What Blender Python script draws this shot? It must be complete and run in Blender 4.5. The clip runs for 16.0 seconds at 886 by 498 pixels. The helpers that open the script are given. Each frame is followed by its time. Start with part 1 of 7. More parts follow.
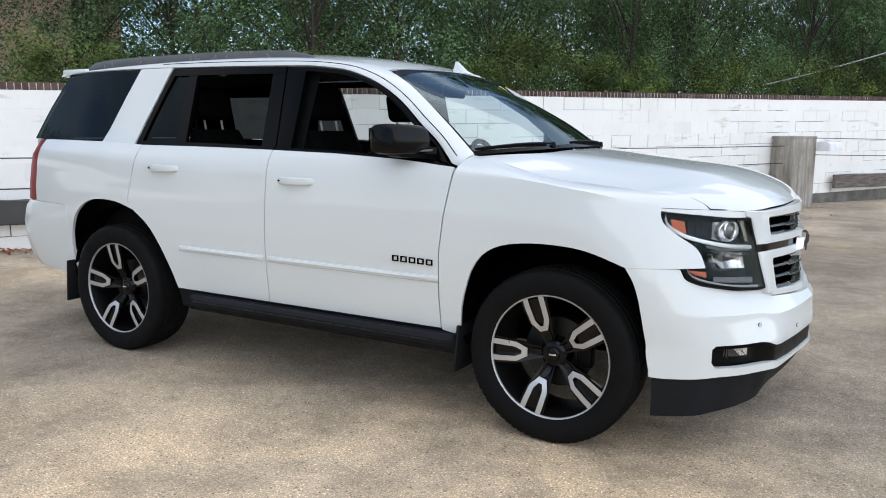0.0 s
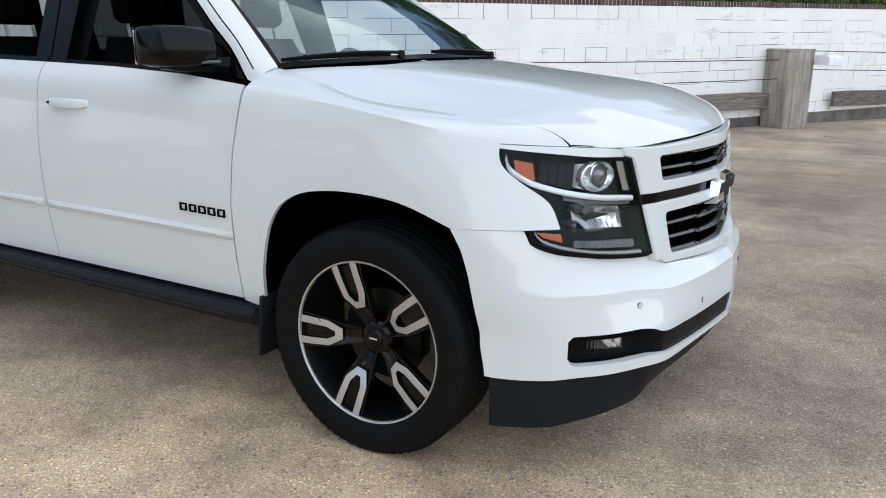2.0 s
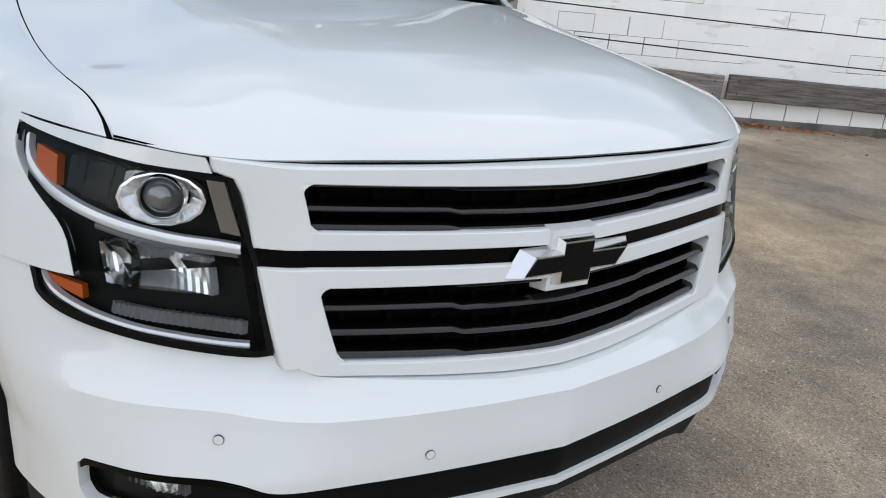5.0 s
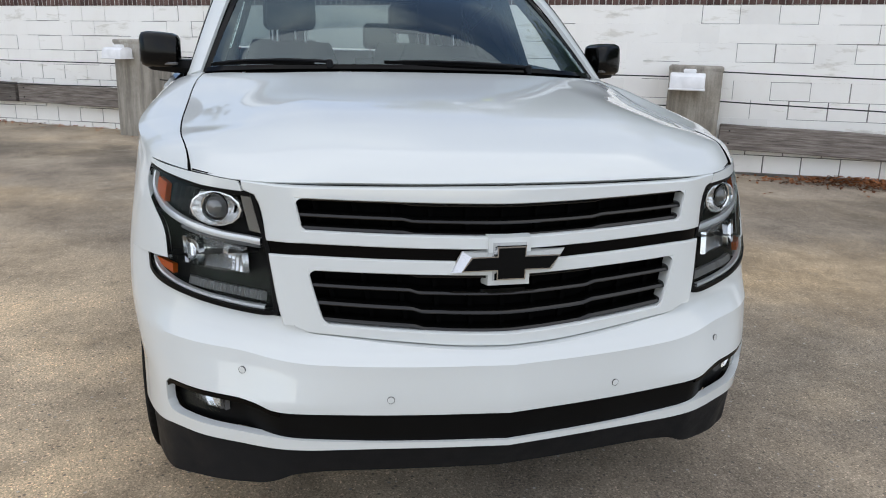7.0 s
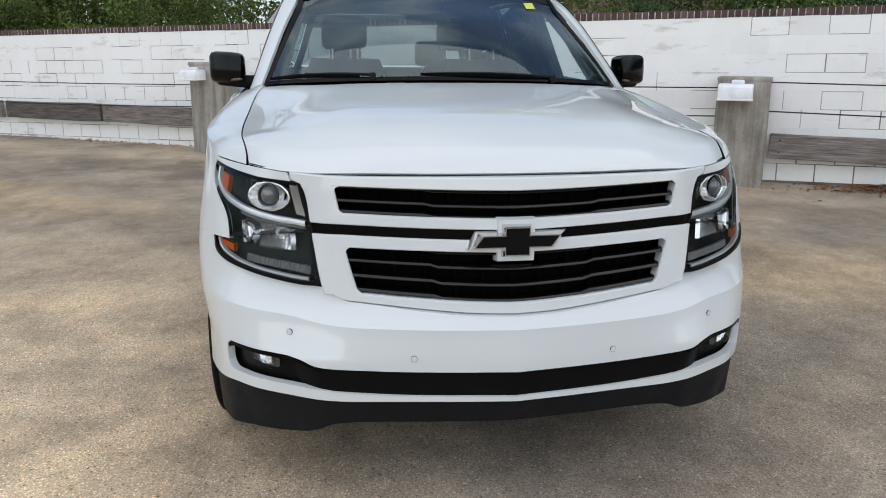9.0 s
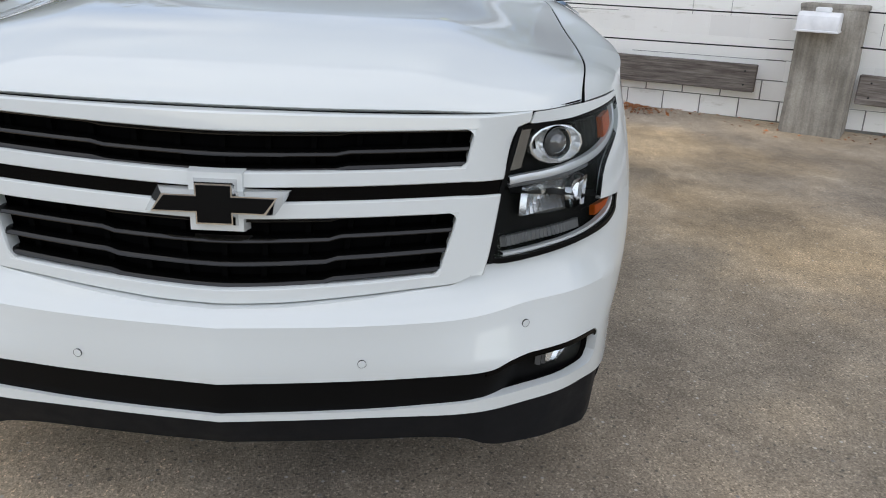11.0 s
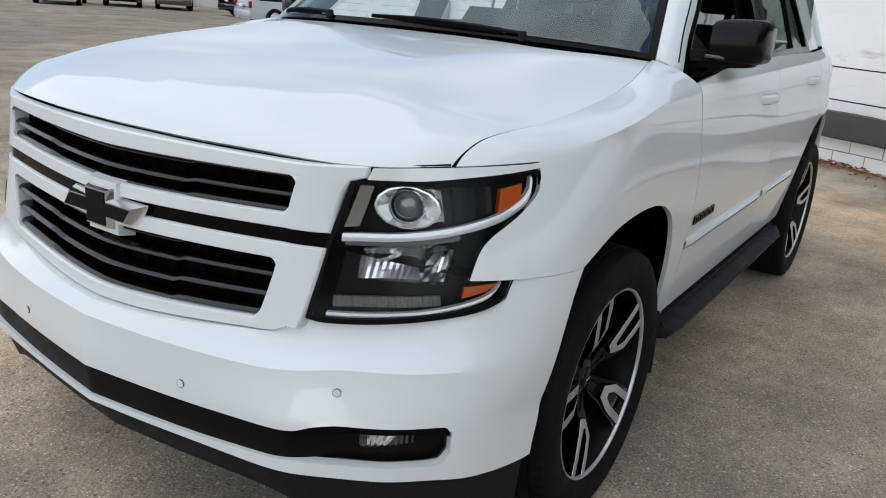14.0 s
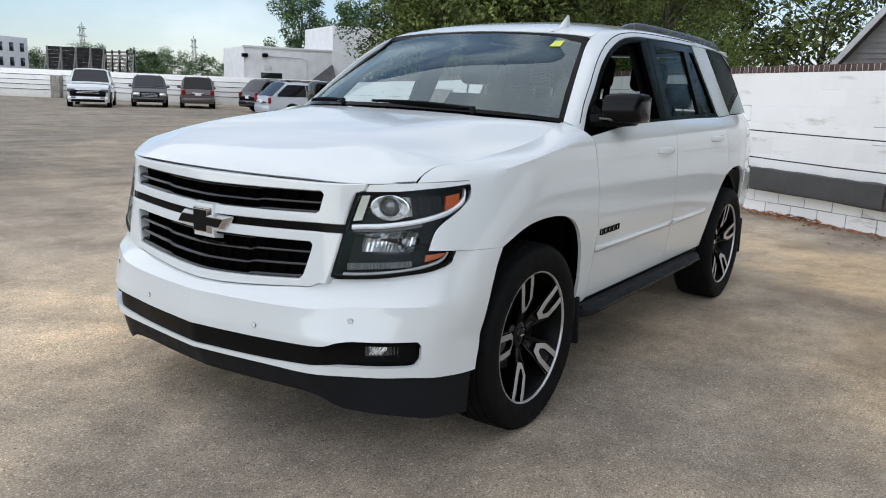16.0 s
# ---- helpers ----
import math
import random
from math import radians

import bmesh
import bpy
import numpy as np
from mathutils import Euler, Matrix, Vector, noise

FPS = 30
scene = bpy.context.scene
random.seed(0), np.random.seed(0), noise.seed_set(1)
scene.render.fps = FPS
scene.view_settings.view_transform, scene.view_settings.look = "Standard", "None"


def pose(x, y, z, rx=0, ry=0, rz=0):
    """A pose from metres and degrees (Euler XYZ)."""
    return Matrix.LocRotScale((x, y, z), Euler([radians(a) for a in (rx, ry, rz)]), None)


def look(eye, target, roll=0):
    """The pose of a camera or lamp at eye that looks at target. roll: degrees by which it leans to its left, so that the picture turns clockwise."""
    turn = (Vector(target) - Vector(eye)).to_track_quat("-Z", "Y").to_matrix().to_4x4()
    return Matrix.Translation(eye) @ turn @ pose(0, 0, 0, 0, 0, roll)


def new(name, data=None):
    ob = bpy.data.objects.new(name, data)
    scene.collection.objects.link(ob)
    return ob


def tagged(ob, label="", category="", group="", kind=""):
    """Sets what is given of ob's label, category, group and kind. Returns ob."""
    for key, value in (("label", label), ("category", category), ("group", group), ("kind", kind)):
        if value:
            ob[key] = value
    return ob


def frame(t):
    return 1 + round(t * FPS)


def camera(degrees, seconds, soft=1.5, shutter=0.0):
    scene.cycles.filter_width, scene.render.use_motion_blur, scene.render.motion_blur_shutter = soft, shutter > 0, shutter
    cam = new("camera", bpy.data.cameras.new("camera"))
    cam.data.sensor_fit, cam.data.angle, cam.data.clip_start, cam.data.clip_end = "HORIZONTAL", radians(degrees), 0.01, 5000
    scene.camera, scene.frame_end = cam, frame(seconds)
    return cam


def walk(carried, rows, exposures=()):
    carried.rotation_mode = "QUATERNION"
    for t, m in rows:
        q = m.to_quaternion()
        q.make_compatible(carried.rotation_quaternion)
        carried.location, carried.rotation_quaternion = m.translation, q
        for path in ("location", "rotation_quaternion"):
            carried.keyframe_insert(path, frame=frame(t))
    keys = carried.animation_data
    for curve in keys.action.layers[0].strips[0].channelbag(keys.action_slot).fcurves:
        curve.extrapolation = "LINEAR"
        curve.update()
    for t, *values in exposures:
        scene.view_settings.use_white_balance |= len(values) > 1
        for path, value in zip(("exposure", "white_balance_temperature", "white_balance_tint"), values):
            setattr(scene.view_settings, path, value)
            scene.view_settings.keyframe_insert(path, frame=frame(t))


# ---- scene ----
# the car stands along x with its front axle over the origin; x ahead of it, y to its left
cam = camera(58.92, 16.0, 1.0)
PATH = [  # seconds, place, turn
    (0.0, 1.295, -4.220, 1.424, 81.30, -0.51, 29.90),
    (0.5, 1.331, -3.986, 1.416, 79.97, -0.53, 29.69),
    (1.0, 1.326, -3.716, 1.397, 78.26, -0.37, 29.66),
    (1.5, 1.315, -3.351, 1.392, 76.64, -0.20, 29.94),
    (2.0, 1.486, -3.011, 1.391, 75.30, -0.48, 30.42),
    (2.5, 1.558, -2.656, 1.374, 74.32, -1.26, 31.64),
    (3.0, 1.625, -2.321, 1.382, 73.37, -2.52, 34.04),
    (3.5, 1.800, -2.027, 1.380, 72.63, -3.57, 38.00),
    (4.0, 1.871, -1.683, 1.352, 71.69, -4.31, 43.46),
    (4.2, 1.906, -1.548, 1.372, 71.42, -4.54, 45.94),
    (6.3, 2.376, -0.676, 1.439, 71.62, -4.37, 73.04),
    (6.5, 2.497, -0.679, 1.440, 72.80, -3.48, 74.22),
    (7.0, 2.806, -0.648, 1.460, 74.81, -1.59, 76.49),
    (7.5, 3.080, -0.583, 1.469, 76.34, -0.48, 77.97),
    (8.0, 3.307, -0.670, 1.459, 77.18, -0.04, 78.98),
    (8.2, 3.366, -0.688, 1.466, 77.35, -0.10, 79.19),
    (10.3, 2.702, 0.024, 1.398, 71.65, -1.32, 86.46),
    (10.5, 2.668, 0.162, 1.401, 71.17, -1.68, 87.24),
    (11.0, 2.530, 0.463, 1.388, 70.16, -2.60, 90.05),
    (11.5, 2.296, 0.732, 1.391, 69.10, -3.65, 94.57),
    (12.0, 2.112, 0.969, 1.368, 68.01, -4.66, 99.92),
    (12.5, 1.903, 1.134, 1.354, 67.42, -4.96, 106.85),
    (13.0, 1.742, 1.268, 1.388, 67.54, -5.04, 113.87),
    (13.5, 1.768, 1.483, 1.415, 69.74, -4.71, 120.81),
    (14.0, 2.017, 1.680, 1.433, 72.29, -4.40, 123.88),
    (14.5, 2.236, 1.917, 1.422, 74.49, -3.67, 124.65),
    (15.0, 2.478, 2.109, 1.436, 76.21, -2.98, 124.62),
    (15.5, 2.752, 2.273, 1.450, 77.55, -2.57, 124.55),
    (16.0, 2.893, 2.467, 1.433, 78.41, -2.31, 124.61),
]
walk(cam, [(t, pose(x, y, z, rx, ry, rz)) for t, x, y, z, rx, ry, rz in PATH], [(0.0, 0.80, 6500, 10), (2.0, 0.72, 6500, 10), (4.0, 0.60, 6600, 10), (8.0, 0.48, 6680, 10), (11.0, 0.48, 6700, 10), (14.0, 0.54, 6600, 10), (16.0, 0.63, 6560, 10)])

# ---- world and light ----
SUN_ELEV, SUN_AZ = radians(44), radians(-14)  # high thin cloud, the light comes from before the car


def build_world():
    w = bpy.data.worlds.new("sky")
    scene.world = w
    w.use_nodes = True
    nt = w.node_tree
    nt.nodes.clear()
    out = nt.nodes.new("ShaderNodeOutputWorld")
    bg = nt.nodes.new("ShaderNodeBackground")
    sky = nt.nodes.new("ShaderNodeTexSky")
    sky.sky_type = "NISHITA"
    sky.sun_disc = False
    sky.sun_elevation = SUN_ELEV
    sky.sun_rotation = radians(104)
    sky.air_density, sky.dust_density, sky.ozone_density = 1.15, 0.25, 3.0
    co = nt.nodes.new("ShaderNodeTexCoord")
    mp = nt.nodes.new("ShaderNodeMapping")
    mp.inputs["Scale"].default_value = (1.6, 1.6, 3.6)
    n1 = nt.nodes.new("ShaderNodeTexNoise")
    n1.inputs["Scale"].default_value, n1.inputs["Detail"].default_value, n1.inputs["Roughness"].default_value = 1.5, 7, 0.52
    ramp = nt.nodes.new("ShaderNodeValToRGB")
    ramp.color_ramp.elements[0].position, ramp.color_ramp.elements[1].position = 0.44, 0.72
    ramp.color_ramp.elements[0].color, ramp.color_ramp.elements[1].color = (0.15, 0.15, 0.15, 1), (1, 1, 1, 1)
    cl = nt.nodes.new("ShaderNodeTexNoise")
    cl.inputs["Scale"].default_value, cl.inputs["Detail"].default_value = 2.3, 5
    cr = nt.nodes.new("ShaderNodeValToRGB")
    cr.color_ramp.elements[0].position, cr.color_ramp.elements[1].position = 0.35, 0.68
    cr.color_ramp.elements[0].color, cr.color_ramp.elements[1].color = (3.0, 3.7, 4.6, 1), (6.1, 6.35, 6.6, 1)
    mix = nt.nodes.new("ShaderNodeMix")
    mix.data_type = "RGBA"
    bg.inputs["Strength"].default_value = SKY
    L = nt.links.new
    L(co.outputs["Generated"], mp.inputs["Vector"])
    L(mp.outputs["Vector"], n1.inputs["Vector"])
    L(mp.outputs["Vector"], cl.inputs["Vector"])
    L(n1.outputs["Fac"], ramp.inputs["Fac"])
    L(cl.outputs["Fac"], cr.inputs["Fac"])
    L(ramp.outputs["Color"], mix.inputs["Factor"])
    hz = nt.nodes.new("ShaderNodeMix")  # thin blue-grey veil over the whole clear sky
    hz.data_type, hz.blend_type = "RGBA", "MULTIPLY"
    hz.inputs["Factor"].default_value = 1.0
    hz.inputs["B"].default_value = (0.67, 0.755, 0.89, 1)
    L(sky.outputs["Color"], hz.inputs["A"])
    L(hz.outputs["Result"], mix.inputs["A"])
    L(cr.outputs["Color"], mix.inputs["B"])
    L(mix.outputs["Result"], bg.inputs["Color"])
    L(bg.outputs["Background"], out.inputs["Surface"])
    sun = new("sun", bpy.data.lights.new("sun", "SUN"))
    sun.data.energy, sun.data.angle, sun.data.color = SUN, radians(150), (1.0, 0.965, 0.905)
    d = Vector((math.cos(SUN_AZ) * math.cos(SUN_ELEV), math.sin(SUN_AZ) * math.cos(SUN_ELEV), math.sin(SUN_ELEV)))
    sun.matrix_world = look(d * 60, (0, 0, 0))


SKY, SUN = 0.112, 1.64
build_world()


# ---- materials ----
class Mat:
    """Small wrapper that wires a procedural principled material."""

    def __init__(self, name, color=(0.5, 0.5, 0.5), rough=0.5, metal=0.0, coat=0.0, spec=0.5):
        self.m = bpy.data.materials.new(name)
        self.m.use_nodes = True
        self.t = self.m.node_tree
        self.p = self.t.nodes["Principled BSDF"]
        self.set("Base Color", (*color, 1)).set("Roughness", rough).set("Metallic", metal).set("Coat Weight", coat).set("Specular IOR Level", spec)

    def set(self, key, v):
        self.p.inputs[key].default_value = v
        return self

    def node(self, kind, **kw):
        n = self.t.nodes.new(kind)
        for k, v in kw.items():
            n.inputs[k.replace("_", " ")].default_value = v
        return n

    def link(self, a, b):
        self.t.links.new(a, b)
        return self

    def coords(self, scale=(1, 1, 1), kind="Object"):
        c, m = self.node("ShaderNodeTexCoord"), self.node("ShaderNodeMapping")
        m.inputs["Scale"].default_value = scale
        self.link(c.outputs[kind], m.inputs["Vector"])
        return m.outputs["Vector"]

    def noise(self, vec, scale, detail=4, rough=0.55):
        n = self.node("ShaderNodeTexNoise", Scale=scale, Detail=detail, Roughness=rough)
        self.link(vec, n.inputs["Vector"])
        return n.outputs["Fac"]

    def ramp(self, fac, stops):
        r = self.node("ShaderNodeValToRGB")
        e = r.color_ramp.elements
        while len(e) < len(stops):
            e.new(0.5)
        for el, (pos, col) in zip(e, stops):
            el.position = pos
            el.color = (*col, 1) if len(col) == 3 else col
        self.link(fac, r.inputs["Fac"])
        return r.outputs["Color"]

    def mix(self, fac, a, b, mode="MIX"):
        n = self.node("ShaderNodeMix")
        n.data_type, n.blend_type = "RGBA", mode
        for key, v in (("Factor", fac), ("A", a), ("B", b)):
            if isinstance(v, (tuple, float, int)):
                n.inputs[key].default_value = v if key == "Factor" else (*v, 1)
            else:
                self.link(v, n.inputs[key])
        return n.outputs["Result"]

    def spot(self, vec, at, size, turn=0.0, soft=0.35):
        """One soft-edged patch on the ground: 1 inside, 0 outside."""
        m = self.node("ShaderNodeMapping")
        m.vector_type = "TEXTURE"
        m.inputs["Location"].default_value = (at[0], at[1], 0)
        m.inputs["Rotation"].default_value = (0, 0, radians(turn))
        m.inputs["Scale"].default_value = (size[0], size[1], 1)
        self.link(vec, m.inputs["Vector"])
        n = self.node("ShaderNodeVectorMath")
        n.operation = "LENGTH"
        self.link(m.outputs["Vector"], n.inputs[0])
        return self.ramp(n.outputs["Value"], [(soft, g(1.0)), (1.0, g(0.0))])

    def color(self, out):
        return self.link(out, self.p.inputs["Base Color"])

    def rough(self, out):
        return self.link(out, self.p.inputs["Roughness"])

    def bump(self, out, strength=0.3, dist=0.01):
        b = self.node("ShaderNodeBump", Strength=strength, Distance=dist)
        self.link(out, b.inputs["Height"])
        return self.link(b.outputs["Normal"], self.p.inputs["Normal"])


def g(v):
    return (v, v, v)


def make_glass(name, tint, gloss=1.0, ior=1.5):
    m = bpy.data.materials.new(name)
    m.use_nodes = True
    t = m.node_tree
    t.nodes.clear()
    out, mx = t.nodes.new("ShaderNodeOutputMaterial"), t.nodes.new("ShaderNodeMixShader")
    tr, gl, fr = t.nodes.new("ShaderNodeBsdfTransparent"), t.nodes.new("ShaderNodeBsdfGlossy"), t.nodes.new("ShaderNodeFresnel")
    tr.inputs["Color"].default_value = (*tint, 1)
    gl.inputs["Roughness"].default_value = 0.015
    gl.inputs["Color"].default_value = (gloss * .80, gloss * .95, gloss * .98, 1)
    fr.inputs["IOR"].default_value = ior
    t.links.new(fr.outputs["Fac"], mx.inputs["Fac"])
    t.links.new(tr.outputs["BSDF"], mx.inputs[1])
    t.links.new(gl.outputs["BSDF"], mx.inputs[2])
    t.links.new(mx.outputs["Shader"], out.inputs["Surface"])
    return m


def m_paint(name, col, flake=0.012):
    k = Mat(name, col, 0.4, 0.0, 1.0, 0.0)
    k.set("Coat Roughness", 0.03).set("Coat IOR", 1.68)
    v = k.coords()
    k.color(k.mix(k.noise(v, 1.2, 2), tuple(c * (1 - flake) for c in col), tuple(min(1, c * (1 + flake)) for c in col)))
    k.rough(k.ramp(k.noise(v, 9, 4), [(0.3, g(0.28)), (0.7, g(0.31))]))
    return k.m


def m_plastic(name, col, rough=0.5, grain=900, strength=0.12):
    k = Mat(name, col, rough, spec=0.09 if col[0] < 0.05 else 0.5)
    v = k.coords()
    k.color(k.mix(k.noise(v, 6, 4), tuple(c * 0.75 for c in col), tuple(c * 1.3 for c in col)))
    k.rough(k.ramp(k.noise(v, 14, 3), [(0.3, g(rough * 0.85)), (0.7, g(min(1, rough * 1.15)))]))
    k.bump(k.noise(v, grain, 2), strength, 0.001)
    return k.m


def m_ground():
    k = Mat("concrete_lot", g(0.3), 0.9, 0, 0, 0.25)
    v = k.coords()
    base = k.ramp(k.noise(v, 0.22, 5, 0.6), [(0.3, (0.225, 0.203, 0.176)), (0.5, (0.31, 0.275, 0.228)), (0.7, (0.42, 0.372, 0.308))])
    sandy = k.ramp(k.noise(v, 0.09, 3, 0.5), [(0.42, (0.36, 0.33, 0.285)), (0.62, (0.52, 0.458, 0.384))])
    base = k.mix(0.5, base, sandy)
    # the lot is sandier and paler towards the car's right, greyer towards the wall
    sep = k.node("ShaderNodeSeparateXYZ")
    k.link(v, sep.inputs["Vector"])
    wob = k.node("ShaderNodeMath")
    k.link(sep.outputs["Y"], wob.inputs[0])
    k.link(k.noise(v, 0.35, 4, 0.6), wob.inputs[1])
    rg = k.node("ShaderNodeMapRange")
    rg.inputs["From Min"].default_value, rg.inputs["From Max"].default_value = -14.0, 2.0
    k.link(wob.outputs[0], rg.inputs["Value"])
    base = k.mix(1.0, base, k.ramp(rg.outputs["Result"], [(0.0, (0.82, 0.79, 0.745)), (0.42, (1.02, 0.96, 0.88)), (0.62, (1.16, 1.08, 0.97)), (0.80, (1.14, 1.07, 0.98)), (1.0, (1.02, 0.965, 0.90))]), "MULTIPLY")
    mott = k.ramp(k.noise(v, 1.6, 6, 0.68), [(0.32, g(0.70)), (0.52, g(1.0)), (0.70, g(1.22))])
    c = k.mix(1.0, base, mott, "MULTIPLY")
    # rusty tan and cool grey drifts, then hand-sized blotches
    drift = k.ramp(k.noise(v, 0.42, 6, 0.62), [(0.36, (0.90, 0.88, 0.86)), (0.50, (1.0, 0.975, 0.93)), (0.64, (1.18, 1.10, 0.97))])
    c = k.mix(1.0, c, drift, "MULTIPLY")
    c = k.mix(0.8, c, k.ramp(k.noise(v, 9.0, 6, 0.75), [(0.32, g(0.80)), (0.52, g(1.0)), (0.70, g(1.15))]), "MULTIPLY")
    stain = k.ramp(k.noise(v, 0.62, 6, 0.66), [(0.50, g(1.0)), (0.66, g(0.70))])
    c = k.mix(1.0, c, stain, "MULTIPLY")
    # broad stains and washed-out sandy patches, with ragged borders
    wn = k.node("ShaderNodeTexNoise", Scale=0.9, Detail=5.0, Roughness=0.62)
    k.link(v, wn.inputs["Vector"])
    off = k.node("ShaderNodeVectorMath")
    off.operation = "MULTIPLY_ADD"
    off.inputs[1].default_value, off.inputs[2].default_value = (2.6, 2.6, 0), (-1.3, -1.3, 0)
    k.link(wn.outputs["Color"], off.inputs[0])
    wv = k.node("ShaderNodeVectorMath")
    k.link(v, wv.inputs[0]).link(off.outputs["Vector"], wv.inputs[1])
    wv = wv.outputs["Vector"]
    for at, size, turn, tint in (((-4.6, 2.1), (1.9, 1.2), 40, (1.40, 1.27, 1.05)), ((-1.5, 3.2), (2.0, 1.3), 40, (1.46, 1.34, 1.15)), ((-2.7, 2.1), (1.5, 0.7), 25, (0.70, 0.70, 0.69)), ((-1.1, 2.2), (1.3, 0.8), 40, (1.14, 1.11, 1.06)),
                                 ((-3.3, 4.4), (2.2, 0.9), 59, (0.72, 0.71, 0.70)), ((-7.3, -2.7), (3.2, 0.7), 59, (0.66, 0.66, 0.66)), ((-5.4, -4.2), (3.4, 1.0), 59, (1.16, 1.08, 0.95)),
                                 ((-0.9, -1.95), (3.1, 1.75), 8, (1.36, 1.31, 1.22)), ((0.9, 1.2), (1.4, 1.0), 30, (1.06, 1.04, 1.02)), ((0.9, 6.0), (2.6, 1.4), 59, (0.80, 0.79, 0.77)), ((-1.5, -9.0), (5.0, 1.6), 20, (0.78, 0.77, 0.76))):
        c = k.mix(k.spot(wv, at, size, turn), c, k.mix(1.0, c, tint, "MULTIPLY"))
    # tyre-dulled bands that run across the lot
    vb = k.coords((0.16, 1.1, 1))
    c = k.mix(0.5, c, k.ramp(k.noise(vb, 1.0, 5, 0.6), [(0.40, g(0.80)), (0.58, g(1.06))]), "MULTIPLY")
    grit = k.ramp(k.noise(v, 105, 4, 0.8), [(0.32, g(0.40)), (0.5, g(1.0)), (0.68, g(1.7))])
    c = k.mix(0.58, c, grit, "MULTIPLY")
    vor = k.node("ShaderNodeTexVoronoi", Scale=170.0)
    k.link(v, vor.inputs["Vector"])
    sel = k.node("ShaderNodeSeparateColor")
    k.link(vor.outputs["Color"], sel.inputs["Color"])
    stone = k.ramp(sel.outputs["Red"], [(0.0, g(0.50)), (0.2, g(0.84)), (0.75, g(1.06)), (0.93, g(1.35)), (1.0, g(2.0))])
    c = k.mix(0.75, c, stone, "MULTIPLY")
    vor2 = k.node("ShaderNodeTexVoronoi", Scale=38.0)
    k.link(v, vor2.inputs["Vector"])
    sel2 = k.node("ShaderNodeSeparateColor")
    k.link(vor2.outputs["Color"], sel2.inputs["Color"])
    near = k.ramp(vor2.outputs["Distance"], [(0.16, g(1.0)), (0.26, g(0.0))])
    pick = k.ramp(sel2.outputs["Green"], [(0.90, g(0.0)), (0.93, g(0.8))])
    c = k.mix(k.mix(1.0, near, pick, "MULTIPLY"), c, (0.62, 0.58, 0.52))
    pick = k.ramp(sel2.outputs["Blue"], [(0.88, g(0.0)), (0.92, g(0.7))])
    c = k.mix(k.mix(1.0, near, pick, "MULTIPLY"), c, (0.10, 0.09, 0.08))
    # short pale scuffs
    vs = k.coords((2.5, 22, 1))
    scuff = k.ramp(k.noise(vs, 1.3, 4, 0.6), [(0.66, g(0.0)), (0.74, g(1.0))])
    sel = k.ramp(k.noise(v, 0.6, 2), [(0.52, g(0.0)), (0.64, g(0.35))])
    f = k.mix(1.0, scuff, sel, "MULTIPLY")
    c = k.mix(f, c, (0.50, 0.46, 0.40))
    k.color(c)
    k.bump(k.noise(v, 90, 4, 0.8), 0.7, 0.008)
    return k.m


def m_wallpaint(name="white_block_paint", col=0.90):
    k = Mat(name, g(col), 0.75, 0, 0, 0.3)
    v = k.coords()
    w = k.node("ShaderNodeNewGeometry")
    c = k.ramp(k.noise(w.outputs["Position"], 0.9, 6, 0.65), [(0.3, (col * .94, col * .92, col * .87)), (0.50, (col, col * .985, col * .935)), (0.7, (col * 1.03, col * 1.018, col * .975))])
    mp = k.node("ShaderNodeMapping")
    mp.inputs["Scale"].default_value = (0.8, 0.8, 3.0)
    k.link(w.outputs["Position"], mp.inputs["Vector"])
    sm = k.ramp(k.noise(mp.outputs["Vector"], 2.2, 6, 0.66), [(0.60, g(1.0)), (0.66, (0.84, 0.83, 0.80)), (0.74, (0.70, 0.69, 0.665))])
    c = k.mix(1.0, c, sm, "MULTIPLY")
    o = k.node("ShaderNodeObjectInfo")
    rnd = k.ramp(o.outputs["Random"], [(0.0, g(0.93)), (0.08, g(0.985)), (1.0, g(1.015))])
    c = k.mix(1.0, c, rnd, "MULTIPLY")
    k.color(c)
    k.bump(k.noise(w.outputs["Position"], 45, 4, 0.7), 0.5, 0.006)
    return k.m


def m_concrete(name, a, b, streak=True):
    k = Mat(name, a, 0.9, 0, 0, 0.2)
    w = k.node("ShaderNodeNewGeometry").outputs["Position"]
    c = k.mix(k.ramp(k.noise(w, 2.2, 6, 0.65), [(0.35, g(0)), (0.65, g(1))]), a, b)
    if streak:
        mp = k.node("ShaderNodeMapping")
        mp.inputs["Scale"].default_value = (9, 9, 0.8)
        k.link(w, mp.inputs["Vector"])
        st = k.ramp(k.noise(mp.outputs["Vector"], 1.6, 4, 0.6), [(0.38, g(0.68)), (0.6, g(1.1))])
        c = k.mix(0.9, c, st, "MULTIPLY")
    c = k.mix(0.6, c, k.ramp(k.noise(w, 60, 3, 0.7), [(0.3, g(0.75)), (0.7, g(1.2))]), "MULTIPLY")
    k.color(c)
    k.bump(k.noise(w, 50, 5, 0.7), 0.5, 0.008)
    return k.m


